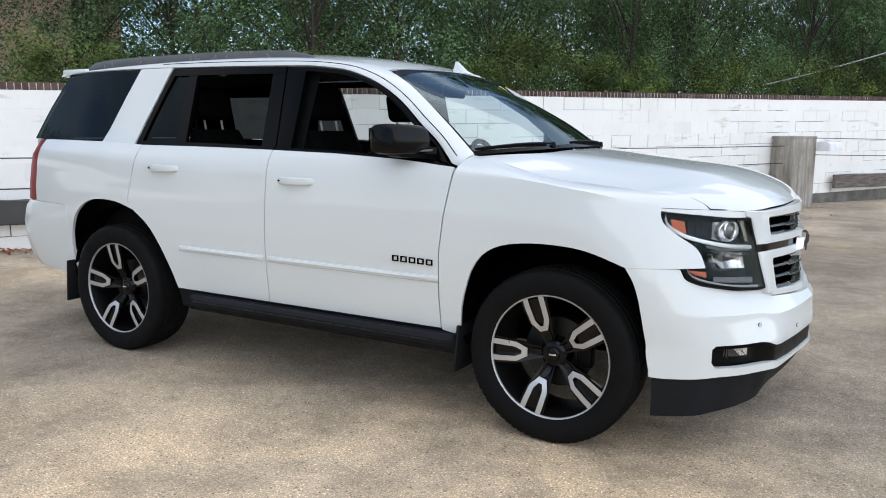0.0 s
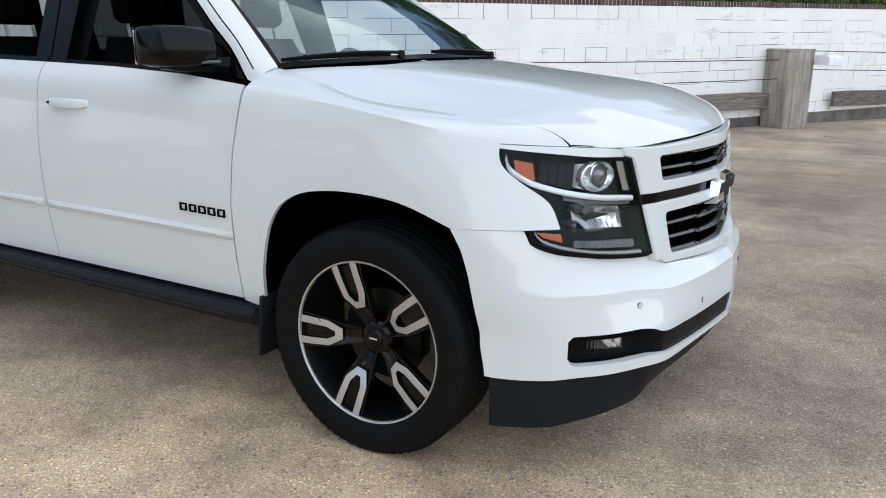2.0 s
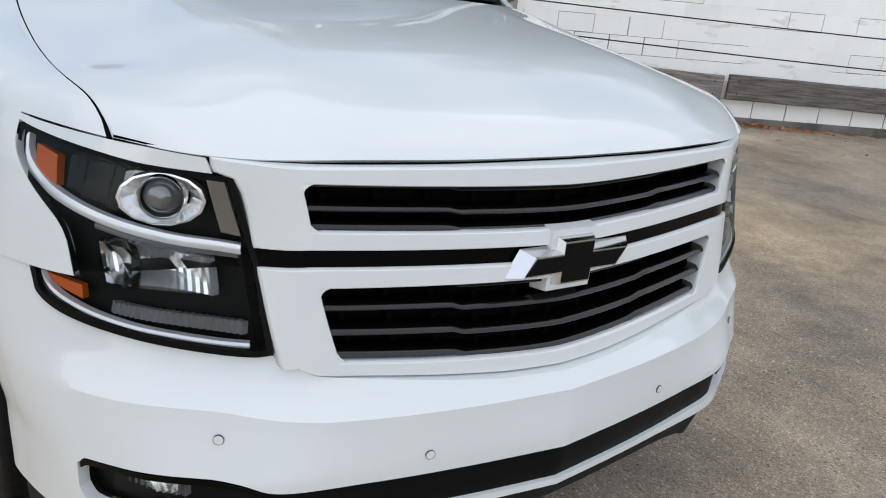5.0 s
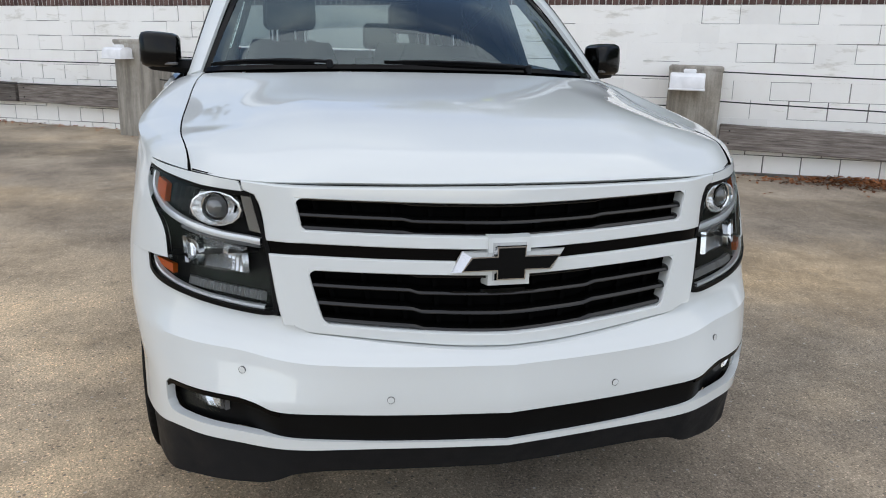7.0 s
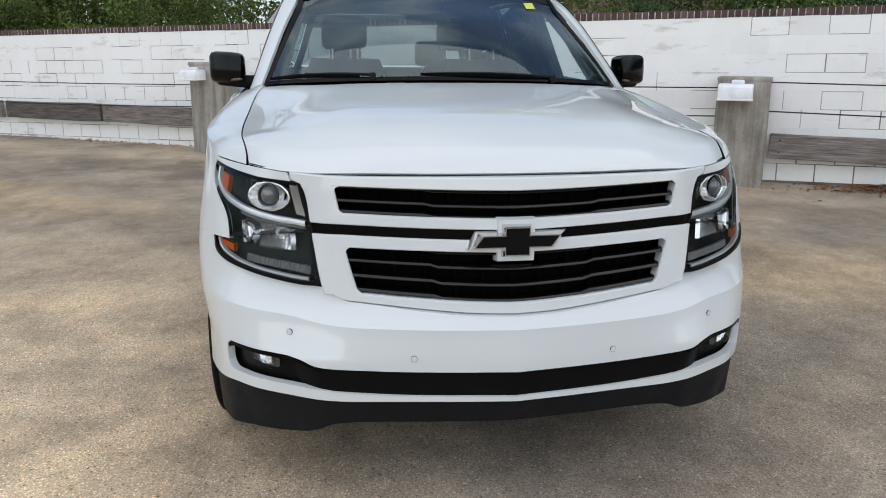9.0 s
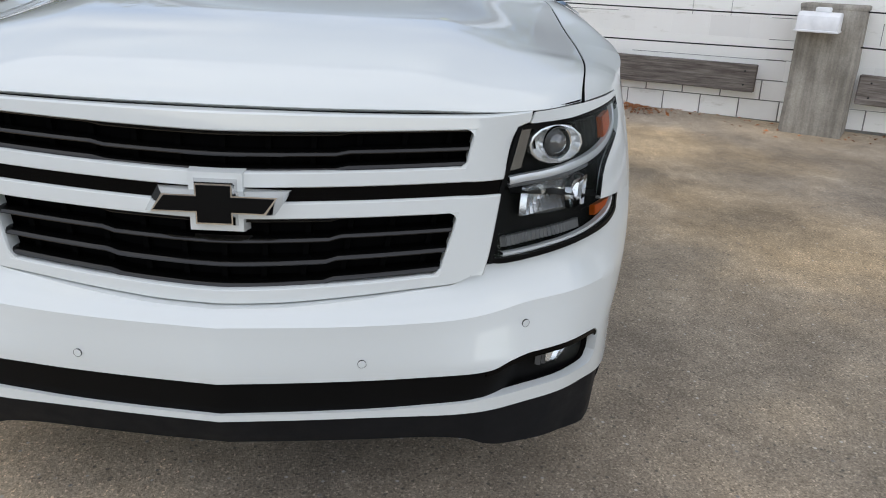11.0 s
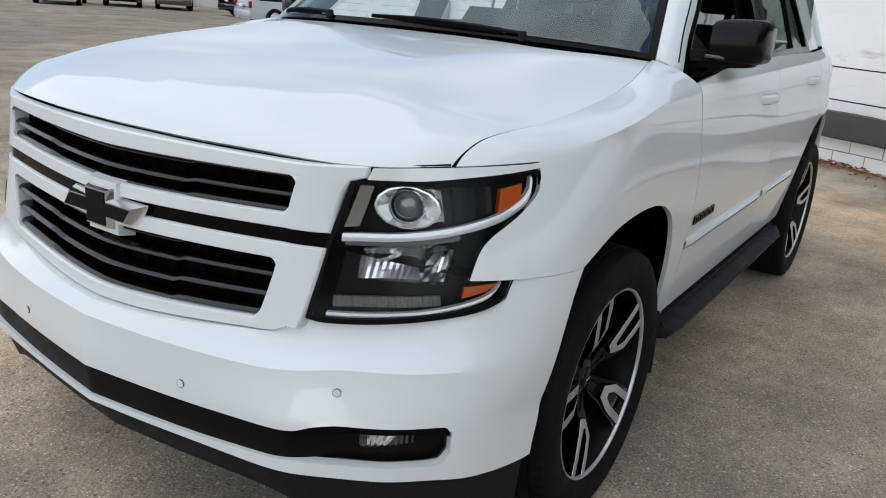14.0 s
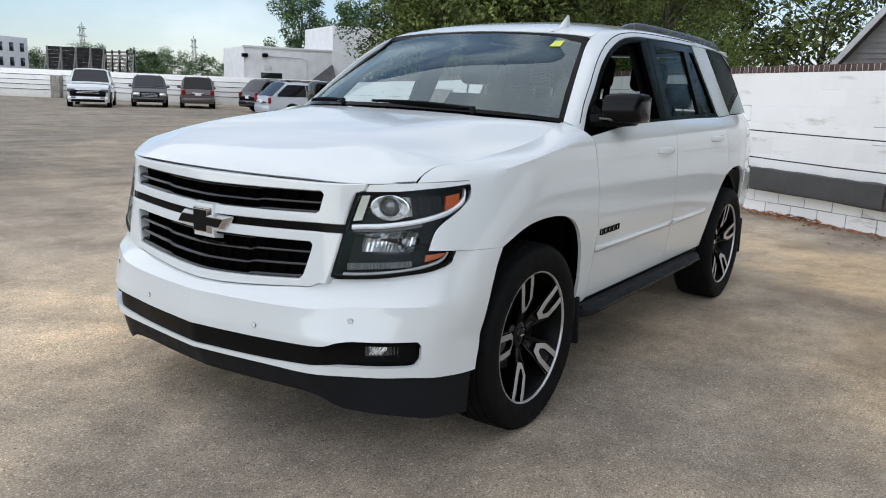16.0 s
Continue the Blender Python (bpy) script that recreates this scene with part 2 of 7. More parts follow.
def m_wood(name="weathered_timber", shade=(0.55, 1.15)):
    k = Mat(name, (0.2, 0.17, 0.15), 0.85, 0, 0, 0.2)
    v = k.coords((0.9, 9, 14))
    c = k.ramp(k.noise(v, 3.0, 6, 0.65), [(0.3, (0.075, 0.062, 0.055)), (0.5, (0.19, 0.165, 0.145)), (0.72, (0.33, 0.30, 0.27))])
    o = k.node("ShaderNodeObjectInfo")
    c = k.mix(1.0, c, k.ramp(o.outputs["Random"], [(0, g(shade[0])), (1, g(shade[1]))]), "MULTIPLY")
    k.color(c)
    k.bump(k.noise(v, 5, 5, 0.7), 0.6, 0.01)
    return k.m


def m_brick():
    k = Mat("dark_red_brick", (0.16, 0.07, 0.05), 0.85, 0, 0, 0.25)
    o = k.node("ShaderNodeObjectInfo")
    gi = k.node("ShaderNodeNewGeometry")
    add = k.node("ShaderNodeMath")
    k.link(o.outputs["Random"], add.inputs[0]).link(gi.outputs["Random Per Island"], add.inputs[1])
    fr = k.node("ShaderNodeMath")
    fr.operation = "FRACT"
    k.link(add.outputs[0], fr.inputs[0])
    c = k.ramp(fr.outputs[0], [(0, (0.070, 0.044, 0.039)), (0.5, (0.105, 0.064, 0.055)), (1, (0.15, 0.098, 0.085))])
    c = k.mix(0.7, c, k.ramp(k.noise(gi.outputs["Position"], 40, 4), [(0.3, g(0.6)), (0.7, g(1.3))]), "MULTIPLY")
    k.color(c)
    k.bump(k.noise(gi.outputs["Position"], 90, 3), 0.4, 0.004)
    return k.m


def m_leaf(name, a, b, c3):
    k = Mat(name, a, 0.75, 0, 0, 0.14)
    gi = k.node("ShaderNodeNewGeometry")
    c = k.mix(0.55, k.ramp(gi.outputs["Random Per Island"], [(0, a), (0.5, b), (1, c3)]), b)
    # position noise paints lit tufts and shaded gaps into the leaf colour
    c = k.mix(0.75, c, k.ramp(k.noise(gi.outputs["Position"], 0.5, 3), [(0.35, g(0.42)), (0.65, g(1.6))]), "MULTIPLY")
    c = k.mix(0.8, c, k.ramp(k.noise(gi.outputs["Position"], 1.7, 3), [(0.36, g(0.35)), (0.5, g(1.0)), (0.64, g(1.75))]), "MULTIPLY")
    k.color(c)
    k.set("Transmission Weight", 0.0)
    return k.m


def m_bark():
    k = Mat("bark", (0.09, 0.07, 0.05), 0.95)
    v = k.coords((5, 5, 1))
    k.color(k.ramp(k.noise(v, 3, 5), [(0.3, (0.022, 0.018, 0.014)), (0.7, (0.075, 0.060, 0.046))]))
    k.bump(k.noise(v, 6, 4), 0.7, 0.02)
    return k.m


WHITE = m_paint("white_car_paint", (0.655, 0.678, 0.664))
GLOSS_BLACK = Mat("gloss_black", g(0.002), 0.10, 0, 0.0, 0.09).m
MIRROR_BLACK = Mat("mirror_housing_black", g(0.002), 0.16, 0, 0.0, 0.2).m
SATIN_BLACK = m_plastic("satin_black_plastic", g(0.004), 0.40)
MATTE_BLACK = m_plastic("grained_black_plastic", (0.0125, 0.0132, 0.0148), 0.55)
# flat near-black without sheen: the dark of unlit hollows is put into the colour
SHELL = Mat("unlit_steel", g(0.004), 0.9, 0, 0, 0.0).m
RUBBER = m_plastic("tyre_rubber", g(0.006), 0.70, 250, 0.25)
CHROME = Mat("chrome", g(0.72), 0.08, 1.0).m
MACHINED = m_plastic("machined_alloy", g(0.50), 0.32, 400, 0.05)
MACHINED.node_tree.nodes["Principled BSDF"].inputs["Metallic"].default_value = 0.7
DISC = Mat("brake_steel", g(0.035), 0.40, 0.9).m
GLASS_TINT = make_glass("privacy_glass", (0.03, 0.034, 0.034), 1.0, 1.20)
LENS = make_glass("lamp_lens", (0.95, 0.96, 0.96), 0.7, 1.27)
AMBER = Mat("amber_reflector", (0.55, 0.090, 0.002), 0.30, 0, 0.2).m
BOWL = Mat("satin_reflector", g(0.92), 0.22, 0.75, 0.3).m
BRIGHT = Mat("bright_chrome", g(0.93), 0.10, 1.0).m
LIGHT_GUIDE = Mat("light_guide", g(0.85), 0.22, 0.35, 0.4).m
SMOKE = m_plastic("smoked_plastic", g(0.085), 0.25, 300, 0.05)
SLAT_BLACK = Mat("slat_gloss_black", g(0.002), 0.14, 0, 0.0, 0.24).m
SLAT_BLACK.node_tree.nodes["Principled BSDF"].inputs["Specular IOR Level"].default_value = 0.5
BEZEL = m_plastic("lamp_bezel", g(0.018), 0.28, 300, 0.05)
RIBBED = m_plastic("ribbed_lamp_plastic", g(0.17), 0.3, 300, 0.05)
PROJECTOR = Mat("projector_glass", g(0.10), 0.05, 0, 1.0, 0.9).m
RED_LENS = Mat("red_lamp_lens", (0.20, 0.005, 0.008), 0.32, 0, 0.0, 0.12).m
REFLECTOR = Mat("lamp_reflector", g(0.88), 0.16, 0.75).m
SILVER = Mat("satin_silver", g(0.80), 0.34, 0.45).m
LAMP_BLACK = m_plastic("lamp_housing", g(0.004), 0.40, 60, 0.0)
EMBLEM_CHROME = Mat("emblem_chrome", g(0.66), 0.10, 1.0).m
SMOKED_CHROME = Mat("smoked_chrome", g(0.30), 0.16, 1.0).m
WHEEL_BLACK = Mat("wheel_gloss_black", g(0.002), 0.12, 0, 0.0, 0.24).m
CABIN = m_plastic("black_leather_trim", g(0.005), 0.70, 350, 0.1)
CABIN.node_tree.nodes["Principled BSDF"].inputs["Specular IOR Level"].default_value = 0.05
CABIN_GREY = m_plastic("grey_cabin_trim", g(0.14), 0.7, 300, 0.2)
GROUND = m_ground()
WALLPAINT = m_wallpaint()
MORTAR = m_concrete("painted_mortar", (0.15, 0.145, 0.135), (0.34, 0.33, 0.31), False)
COPING_MORTAR = m_concrete("coping_mortar", (0.42, 0.40, 0.38), (0.62, 0.60, 0.57), False)
CONCRETE = m_concrete("post_concrete", (0.27, 0.245, 0.205), (0.40, 0.37, 0.32))
WOOD = m_wood()
WOOD_DARK = m_wood("dark_tarred_timber", (0.34, 0.42))
SHEETING = m_plastic("grey_tar_sheeting", (0.050, 0.048, 0.046), 0.55, 40, 0.25)
BRICK = m_brick()
STEEL = Mat("dark_cable_steel", g(0.03), 0.5, 0.8).m
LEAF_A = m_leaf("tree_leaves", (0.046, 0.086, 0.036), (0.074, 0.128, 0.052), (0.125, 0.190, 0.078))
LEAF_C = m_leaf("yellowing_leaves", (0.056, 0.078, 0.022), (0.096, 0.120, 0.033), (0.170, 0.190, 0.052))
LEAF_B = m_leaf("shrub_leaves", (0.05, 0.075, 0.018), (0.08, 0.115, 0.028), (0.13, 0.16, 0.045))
LEAF_DRY = m_leaf("dry_leaves", (0.16, 0.060, 0.026), (0.27, 0.105, 0.042), (0.36, 0.17, 0.08))
BARK = m_bark()
LAMPWHITE = m_plastic("white_lamp_enamel", g(0.78), 0.4, 200, 0.05)


# ---- mesh helpers ----
def link_mesh(name, bm, mat, sharp=40):
    me = bpy.data.meshes.new(name)
    bm.to_mesh(me)
    bm.free()
    me.materials.append(mat)
    me.shade_smooth()
    if sharp:
        me.set_sharp_from_angle(angle=radians(sharp))
    return new(name, me)


def part(name, bm, mat, parent, label="", sharp=40):
    ob = link_mesh(name, bm, mat, sharp)
    ob.parent = parent
    if label:
        tagged(ob, label)
    return ob


def thing(name, label, category, group="", kind="", at=None):
    ob = new(name)
    ob.empty_display_size = 0.1
    if at is not None:
        ob.matrix_basis = at
    return tagged(ob, label, category, group, kind)


def pchip(xs, ys):
    """A smooth function through points that does not overshoot."""
    xs, ys = np.array(xs, float), np.array(ys, float)
    h, d = np.diff(xs), np.diff(ys) / np.diff(xs)
    m = np.zeros(len(xs))
    m[0], m[-1] = d[0], d[-1]
    for i in range(1, len(xs) - 1):
        if d[i - 1] * d[i] > 0:
            w1, w2 = 2 * h[i] + h[i - 1], h[i] + 2 * h[i - 1]
            m[i] = (w1 + w2) / (w1 / d[i - 1] + w2 / d[i])

    def fn(x):
        x = min(max(x, xs[0]), xs[-1])
        i = min(max(int(np.searchsorted(xs, x) - 1), 0), len(h) - 1)
        t = (x - xs[i]) / h[i]
        return float((1 + 2 * t) * (1 - t) ** 2 * ys[i] + t * (1 - t) ** 2 * h[i] * m[i] + t * t * (3 - 2 * t) * ys[i + 1] + t * t * (t - 1) * h[i] * m[i + 1])
    return fn


def resample(pts, n):
    """n + 1 points at even steps along a polyline."""
    p = [Vector(q) for q in pts]
    L = [0.0]
    for a, b in zip(p, p[1:]):
        L.append(L[-1] + (b - a).length)
    out = []
    for k in range(n + 1):
        s = L[-1] * k / n
        i = 0
        while i < len(p) - 2 and L[i + 1] < s:
            i += 1
        f = 0 if L[i + 1] == L[i] else (s - L[i]) / (L[i + 1] - L[i])
        out.append(p[i].lerp(p[i + 1], f))
    return out


def smooth_line(pts, n=8):
    """A Catmull-Rom curve through the points."""
    p = [Vector(q) for q in pts]
    out = []
    for i in range(len(p) - 1):
        a, b, c, d = p[max(i - 1, 0)], p[i], p[i + 1], p[min(i + 2, len(p) - 1)]
        for k in range(n):
            t = k / n
            out.append(0.5 * (2 * b + (c - a) * t + (2 * a - 5 * b + 4 * c - d) * t * t + (3 * b - a - 3 * c + d) * t ** 3))
    return out + [p[-1]]


def coons(bottom, top, left, right, nu, nv):
    B, T, A, C = resample(bottom, nu), resample(top, nu), resample(left, nv), resample(right, nv)
    rows = []
    for j in range(nv + 1):
        v, row = j / nv, []
        for i in range(nu + 1):
            u = i / nu
            row.append((1 - v) * B[i] + v * T[i] + (1 - u) * A[j] + u * C[j] - ((1 - u) * (1 - v) * B[0] + u * (1 - v) * B[-1] + (1 - u) * v * T[0] + u * v * T[-1]))
        rows.append(row)
    return rows


def grid(bm, rows, closed=False):
    vs = [[bm.verts.new(p) for p in r] for r in rows]
    for a, b in zip(vs, vs[1:]):
        n = len(a)
        for i in range(n if closed else n - 1):
            q = (a[i], a[(i + 1) % n], b[(i + 1) % n], b[i])
            if len(set(q)) == 4:
                bm.faces.new(q)
    return vs


def orient(bm, out):
    bm.normal_update()
    s = sum((f.normal.dot(out) * f.calc_area() for f in bm.faces), 0.0)
    if s < 0:
        bmesh.ops.reverse_faces(bm, faces=bm.faces[:])
    bm.normal_update()


def weld(bm, d=0.0004):
    bmesh.ops.remove_doubles(bm, verts=bm.verts[:], dist=d)


def flange(bm, depth, out):
    """Turns the open edges of a sheet inwards, so that it reads as a panel with thickness."""
    orient(bm, out)
    be = [e for e in bm.edges if e.is_boundary]
    nor = {}
    for e in be:
        for v in e.verts:
            nor[tuple(round(c, 6) for c in v.co)] = v.normal.copy()
    for dd in (0.0035, depth):
        res = bmesh.ops.extrude_edge_only(bm, edges=be)
        vs = [x for x in res["geom"] if isinstance(x, bmesh.types.BMVert)]
        be = [x for x in res["geom"] if isinstance(x, bmesh.types.BMEdge)]
        keep = {}
        for v in vs:
            n = nor.get(tuple(round(c, 6) for c in v.co), Vector(out))
            v.co -= n * dd
            keep[tuple(round(c, 6) for c in v.co)] = n
        nor = keep
    bm.normal_update()


def box(bm, size, at=(0, 0, 0), rot=None, bevel=0.0, seg=2):
    m = Matrix.Translation(at) @ (rot.to_4x4() if rot else Matrix.Identity(4)) @ Matrix.Diagonal((*size, 1))
    r = bmesh.ops.create_cube(bm, size=1.0, matrix=m)
    if bevel:
        es = list({e for v in r["verts"] for e in v.link_edges})
        bmesh.ops.bevel(bm, geom=es, offset=bevel, segments=seg, profile=0.5, affect="EDGES")
    return bm


def tube(bm, path, rad, n=8, cap=True):
    """A round bar along a path; rad may be a number or one per point."""
    P = [Vector(p) for p in path]
    rows = []
    for i, p in enumerate(P):
        d = (P[min(i + 1, len(P) - 1)] - P[max(i - 1, 0)]).normalized()
        s = Vector((0, 0, 1)) if abs(d.z) < 0.9 else Vector((1, 0, 0))
        a = d.cross(s).normalized()
        b = d.cross(a)
        r = rad[i] if isinstance(rad, (list, tuple)) else rad
        rows.append([p + (a * math.cos(2 * math.pi * k / n) + b * math.sin(2 * math.pi * k / n)) * r for k in range(n)])
    vs = grid(bm, rows, True)
    if cap:
        bm.faces.new(vs[0][::-1])
        bm.faces.new(vs[-1])
    return bm


def revolve(bm, prof, axis="y", n=48):
    """Turns a profile of (radius, along) round an axis."""
    rows = []
    for r, a in prof:
        row = []
        for k in range(n):
            t = 2 * math.pi * k / n
            c, s = r * math.cos(t), r * math.sin(t)
            row.append({"y": (c, a, s), "x": (a, c, s), "z": (c, s, a)}[axis])
        rows.append(row)
    grid(bm, rows, True)
    return bm


def mirrored(bm, s):
    """The same mesh on the other side of the car for s = -1."""
    if s < 0:
        for v in bm.verts:
            v.co.y = -v.co.y
        bmesh.ops.reverse_faces(bm, faces=bm.faces[:])
    return bm

# ---- setting: lot, block wall, posts, cables ----
WU, WN, WD = Vector((0.5150, 0.8572, 0)), Vector((-0.8572, 0.5150, 0)), 6.935  # along the wall, away from the lot, its distance
WALL_YAW = math.degrees(math.atan2(WU.y, WU.x))


def on_wall(s, o=0.0, z=0.0):
    """A place s metres along the wall, o metres behind its face."""
    return WU * s + WN * (WD + o) + Vector((0, 0, z))


def lot_height(x, y):
    d = max(0.0, -(0.60 * x + 0.80 * y) - 9.0)
    return -0.09 * min(1.0, d / 32.0)


def build_ground():
    bm = bmesh.new()
    xs = [-900, -300, -120, -70] + list(range(-60, 32, 4)) + [50, 120, 300, 900]
    rows = [[(x, y, lot_height(x, y)) for x in xs] for y in xs]
    grid(bm, rows)
    orient(bm, Vector((0, 0, 1)))
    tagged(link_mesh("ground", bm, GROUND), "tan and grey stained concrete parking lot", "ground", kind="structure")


build_ground()

S0, S1 = -34.0, 26.0   # ends of the wall
COURSE, BLOCK = 0.203, 0.406
WALL_TOP = 1.865
RISE = 0.017


def build_wall():
    bm = bmesh.new()
    box(bm, (S1 - S0, 0.25, WALL_TOP + 0.5), (0, 0, 0))
    ob = link_mesh("wall_north", bm, MORTAR, 0)
    ob.matrix_basis = Matrix.Translation(on_wall((S0 + S1) / 2, 0.137, WALL_TOP / 2 - 0.25 + RISE * (S0 + S1) / 2)) @ pose(0, 0, 0, 0, -math.degrees(RISE), WALL_YAW)
    return tagged(ob, "long white-painted concrete block retaining wall with brick coping", "wall", kind="structure")


WALL = build_wall()

POSTS = (-14.0, -6.42, 0.90, 10.28, 19.0)


def concrete_post(s, w=0.52, d=0.46, h=1.18):
    th = thing("concrete_post", "weathered grey concrete post standing before the block wall", "post", "posts along the wall", at=Matrix.Translation(on_wall(s, -0.27, 0)) @ pose(0, 0, 0, 0, 0, WALL_YAW))
    bm = bmesh.new()
    box(bm, (w, d, h + 0.1), (0, 0, h / 2 - 0.05), bevel=0.022, seg=2)
    bmesh.ops.subdivide_edges(bm, edges=[e for e in bm.edges if e.calc_length() > 0.3], cuts=6, use_grid_fill=True)
    for v in bm.verts:
        k = noise.noise(v.co * 4 + Vector((s, 0, 0)))
        v.co.x += 0.008 * k
        v.co.y += 0.008 * noise.noise(v.co * 5 - Vector((s, 3, 0)))
    part("shaft", bm, CONCRETE, th)
    bm = bmesh.new()
    box(bm, (w + 0.015, d + 0.012, 0.05), (0, 0, h - 0.018), bevel=0.014)
    part("cap", bm, CONCRETE, th)
    return th


def post_lamp(s, shift, z, k=0.88):
    """A white enamel floodlight on the face of a post."""
    th = thing("flood_lamp", "white enamelled floodlight box fixed to a concrete post", "lamp", "lamps on the posts", at=Matrix.Translation(on_wall(s + shift, -0.27 - 0.24 - 0.17, z)) @ pose(0, 0, 0, 0, 0, WALL_YAW) @ Matrix.Diagonal((k, k, k, 1)))
    bm = bmesh.new()
    prof = [(-0.17, -0.085), (-0.175, 0.0), (-0.15, 0.075), (-0.08, 0.115), (0.10, 0.115), (0.16, 0.09), (0.165, -0.085)]
    rows = [[(x, y * sc, z * sc) for y, z in prof] for x, sc in ((-0.205, 0.9), (-0.195, 1.0), (0.195, 1.0), (0.205, 0.9))]
    vs = grid(bm, [[p for p in r] for r in rows], True)
    bm.faces.new(vs[0])
    bm.faces.new(vs[-1][::-1])
    bmesh.ops.recalc_face_normals(bm, faces=bm.faces[:])
    part("housing", bm, LAMPWHITE, th)
    bm = bmesh.new()
    box(bm, (0.425, 0.36, 0.022), (0, -0.005, -0.075), bevel=0.008)
    part("lid_rim", bm, LAMPWHITE, th)
    bm = bmesh.new()
    box(bm, (0.15, 0.13, 0.05), (0.02, 0.02, 0.138), bevel=0.016)
    part("junction_box", bm, LAMPWHITE, th)
    bm = bmesh.new()
    box(bm, (0.05, 0.11, 0.05), (0.0, 0.19, 0.04), bevel=0.008)
    part("bracket", bm, LAMPWHITE, th)
    return th


for i, s in enumerate(POSTS):
    concrete_post(s, 0.56 if i != 3 else 0.66, 0.48, 1.20 + 0.014 * abs(s))
    post_lamp(s, -0.08 if i != 3 else 0.46, 1.04 + 0.011 * abs(s), 0.74 if s < -2 else 0.88)


def cable(s0, s1, z, k):
    bm = bmesh.new()
    pts = [on_wall(s0 + (s1 - s0) * i / 14, -0.30, z + RISE * (s0 + s1) / 2 - 0.05 * math.sin(math.pi * i / 14) * (0.6 + 0.4 * k)) for i in range(15)]
    tube(bm, pts, 0.008, 6)
    tagged(link_mesh("steel_cable", bm, STEEL), "dark steel barrier cable strung between concrete posts", "cable", "cables along the wall")


for a, b in zip(POSTS, POSTS[1:]):
    for k, z in enumerate((1.07, 0.75)):
        cable(a + 0.2, b - 0.2, z + (0.07 if a < -2 and b < 1 else 0.0), k)


def timber(s0, s1, z, tilt, o=-0.14):
    bm = bmesh.new()
    L = s1 - s0
    box(bm, (L, 0.07, 0.28), bevel=0.008, seg=1)
    long = [e for e in bm.edges if e.calc_length() > L * 0.8]
    bmesh.ops.subdivide_edges(bm, edges=long, cuts=24, use_grid_fill=True)
    for v in bm.verts:
        f = noise.noise(Vector((v.co.x * 1.3 + s0 * 7, v.co.z * 6, s0)))
        v.co.z += 0.012 * f
        v.co.y += 0.007 * noise.noise(Vector((v.co.x * 2.1, v.co.z * 9, s0 + 5)))
        if abs(v.co.x) > L * 0.47:
            v.co.x += 0.02 * noise.noise(Vector((v.co.z * 30, v.co.y * 40, s0)))
    dark = -6.5 < s0 and s1 < -2
    ob = link_mesh("timber_rail", bm, WOOD_DARK if dark else WOOD, 30)
    ob.matrix_basis = Matrix.Translation(on_wall((s0 + s1) / 2, o, z)) @ pose(0, 0, 0, 0, tilt, WALL_YAW)
    for x in (-L / 2 + .11, L / 2 - .11):
        for dz in (-.07, .07):
            bm = bmesh.new()
            revolve(bm, [(0, -.044), (.006, -.044), (.009, -.041), (.009, -.030)], "y", 8)
            bmesh.ops.translate(bm, verts=bm.verts[:], vec=(x, 0, dz))
            part("bolt_head", bm, STEEL, ob, "dark rusted bolt head")
    if dark:  # torn sheeting tacked over the face, folded over the top edge
        bm = bmesh.new()
        rows = []
        for v, y0, z0 in ((0, .030, .150), (.12, -.012, .153), (.24, -.045, .143), (.45, -.049, .075), (.65, -.049, .0), (.85, -.048, -.075), (1, -.046, -.118)):
            rows.append([Vector((x, y0 - .012 * max(0, noise.noise(Vector((x * 2.6 + s0, v * 3, 1)))), z0 + (.020 * noise.noise(Vector((x * 3.1, s0, v))) if v > .9 or v < .2 else 0))) for x in [-L * .49 + L * .98 * i / 46 for i in range(47)]])
        grid(bm, rows)
        orient(bm, Vector((0, -1, 0)))
        part("sheeting", bm, SHEETING, ob, "torn dark grey sheeting")
        return tagged(ob, "dark timber bumper plank wrapped in torn grey sheeting", "plank", "timber planks along the wall")
    return tagged(ob, "weathered grey split timber bumper plank along the wall", "plank", "timber planks along the wall")


for s0, s1, z, tilt in ((-13.6, -11.0, 0.47, 0.3), (-10.9, -8.8, 0.47, -0.2), (-8.75, -6.75, 0.47, 0.4), (-6.0, -4.15, 0.45, -0.5), (-4.1, -2.13, 0.44, 0.2), (-2.08, 0.27, 0.43, -0.6), (1.22, 3.7, 0.43, 0.7), (3.76, 6.12, 0.44, -0.2), (6.19, 7.04, 0.47, 0.1), (7.12, 10.05, 0.46, -0.4), (11.75, 14.6, 0.44, 0.2), (14.7, 18.6, 0.47, -0.3)):
    timber(s0, s1, z, tilt)


def leaf_litter(name, spots, seed):
    """Dry leaves as small bent sheets."""
    rnd = random.Random(seed)
    V, F = [], []
    for s, o, ws, wo, n, pile in spots:
        for _ in range(n):
            a, b = rnd.gauss(0, ws), rnd.gauss(0, wo)
            hgt = pile * max(0.0, 1 - (a / (2 * ws)) ** 2 - (b / (2 * wo)) ** 2) * rnd.random()
            c = on_wall(s + a, min(-0.02, o + b), 0.006 + hgt)
            r = rnd.uniform(0.014, 0.034)
            e = Euler((rnd.uniform(-0.5, 0.5), rnd.uniform(-0.5, 0.5), rnd.uniform(0, 6.3))).to_matrix()
            k = len(V)
            for q in ((-r, 0, 0), (0, -r * 0.55, r * 0.25), (r, 0, 0.1 * r), (0, r * 0.55, r * 0.25)):
                V.append(c + e @ Vector(q))
            F += [(k, k + 1, k + 2), (k, k + 2, k + 3)]
    me = bpy.data.meshes.new(name)
    me.from_pydata([tuple(v) for v in V], [], F)
    me.materials.append(LEAF_DRY)
    tagged(new(name, me), "brown dry leaves drifted on the concrete along the wall foot", "leaves", kind="stuff")


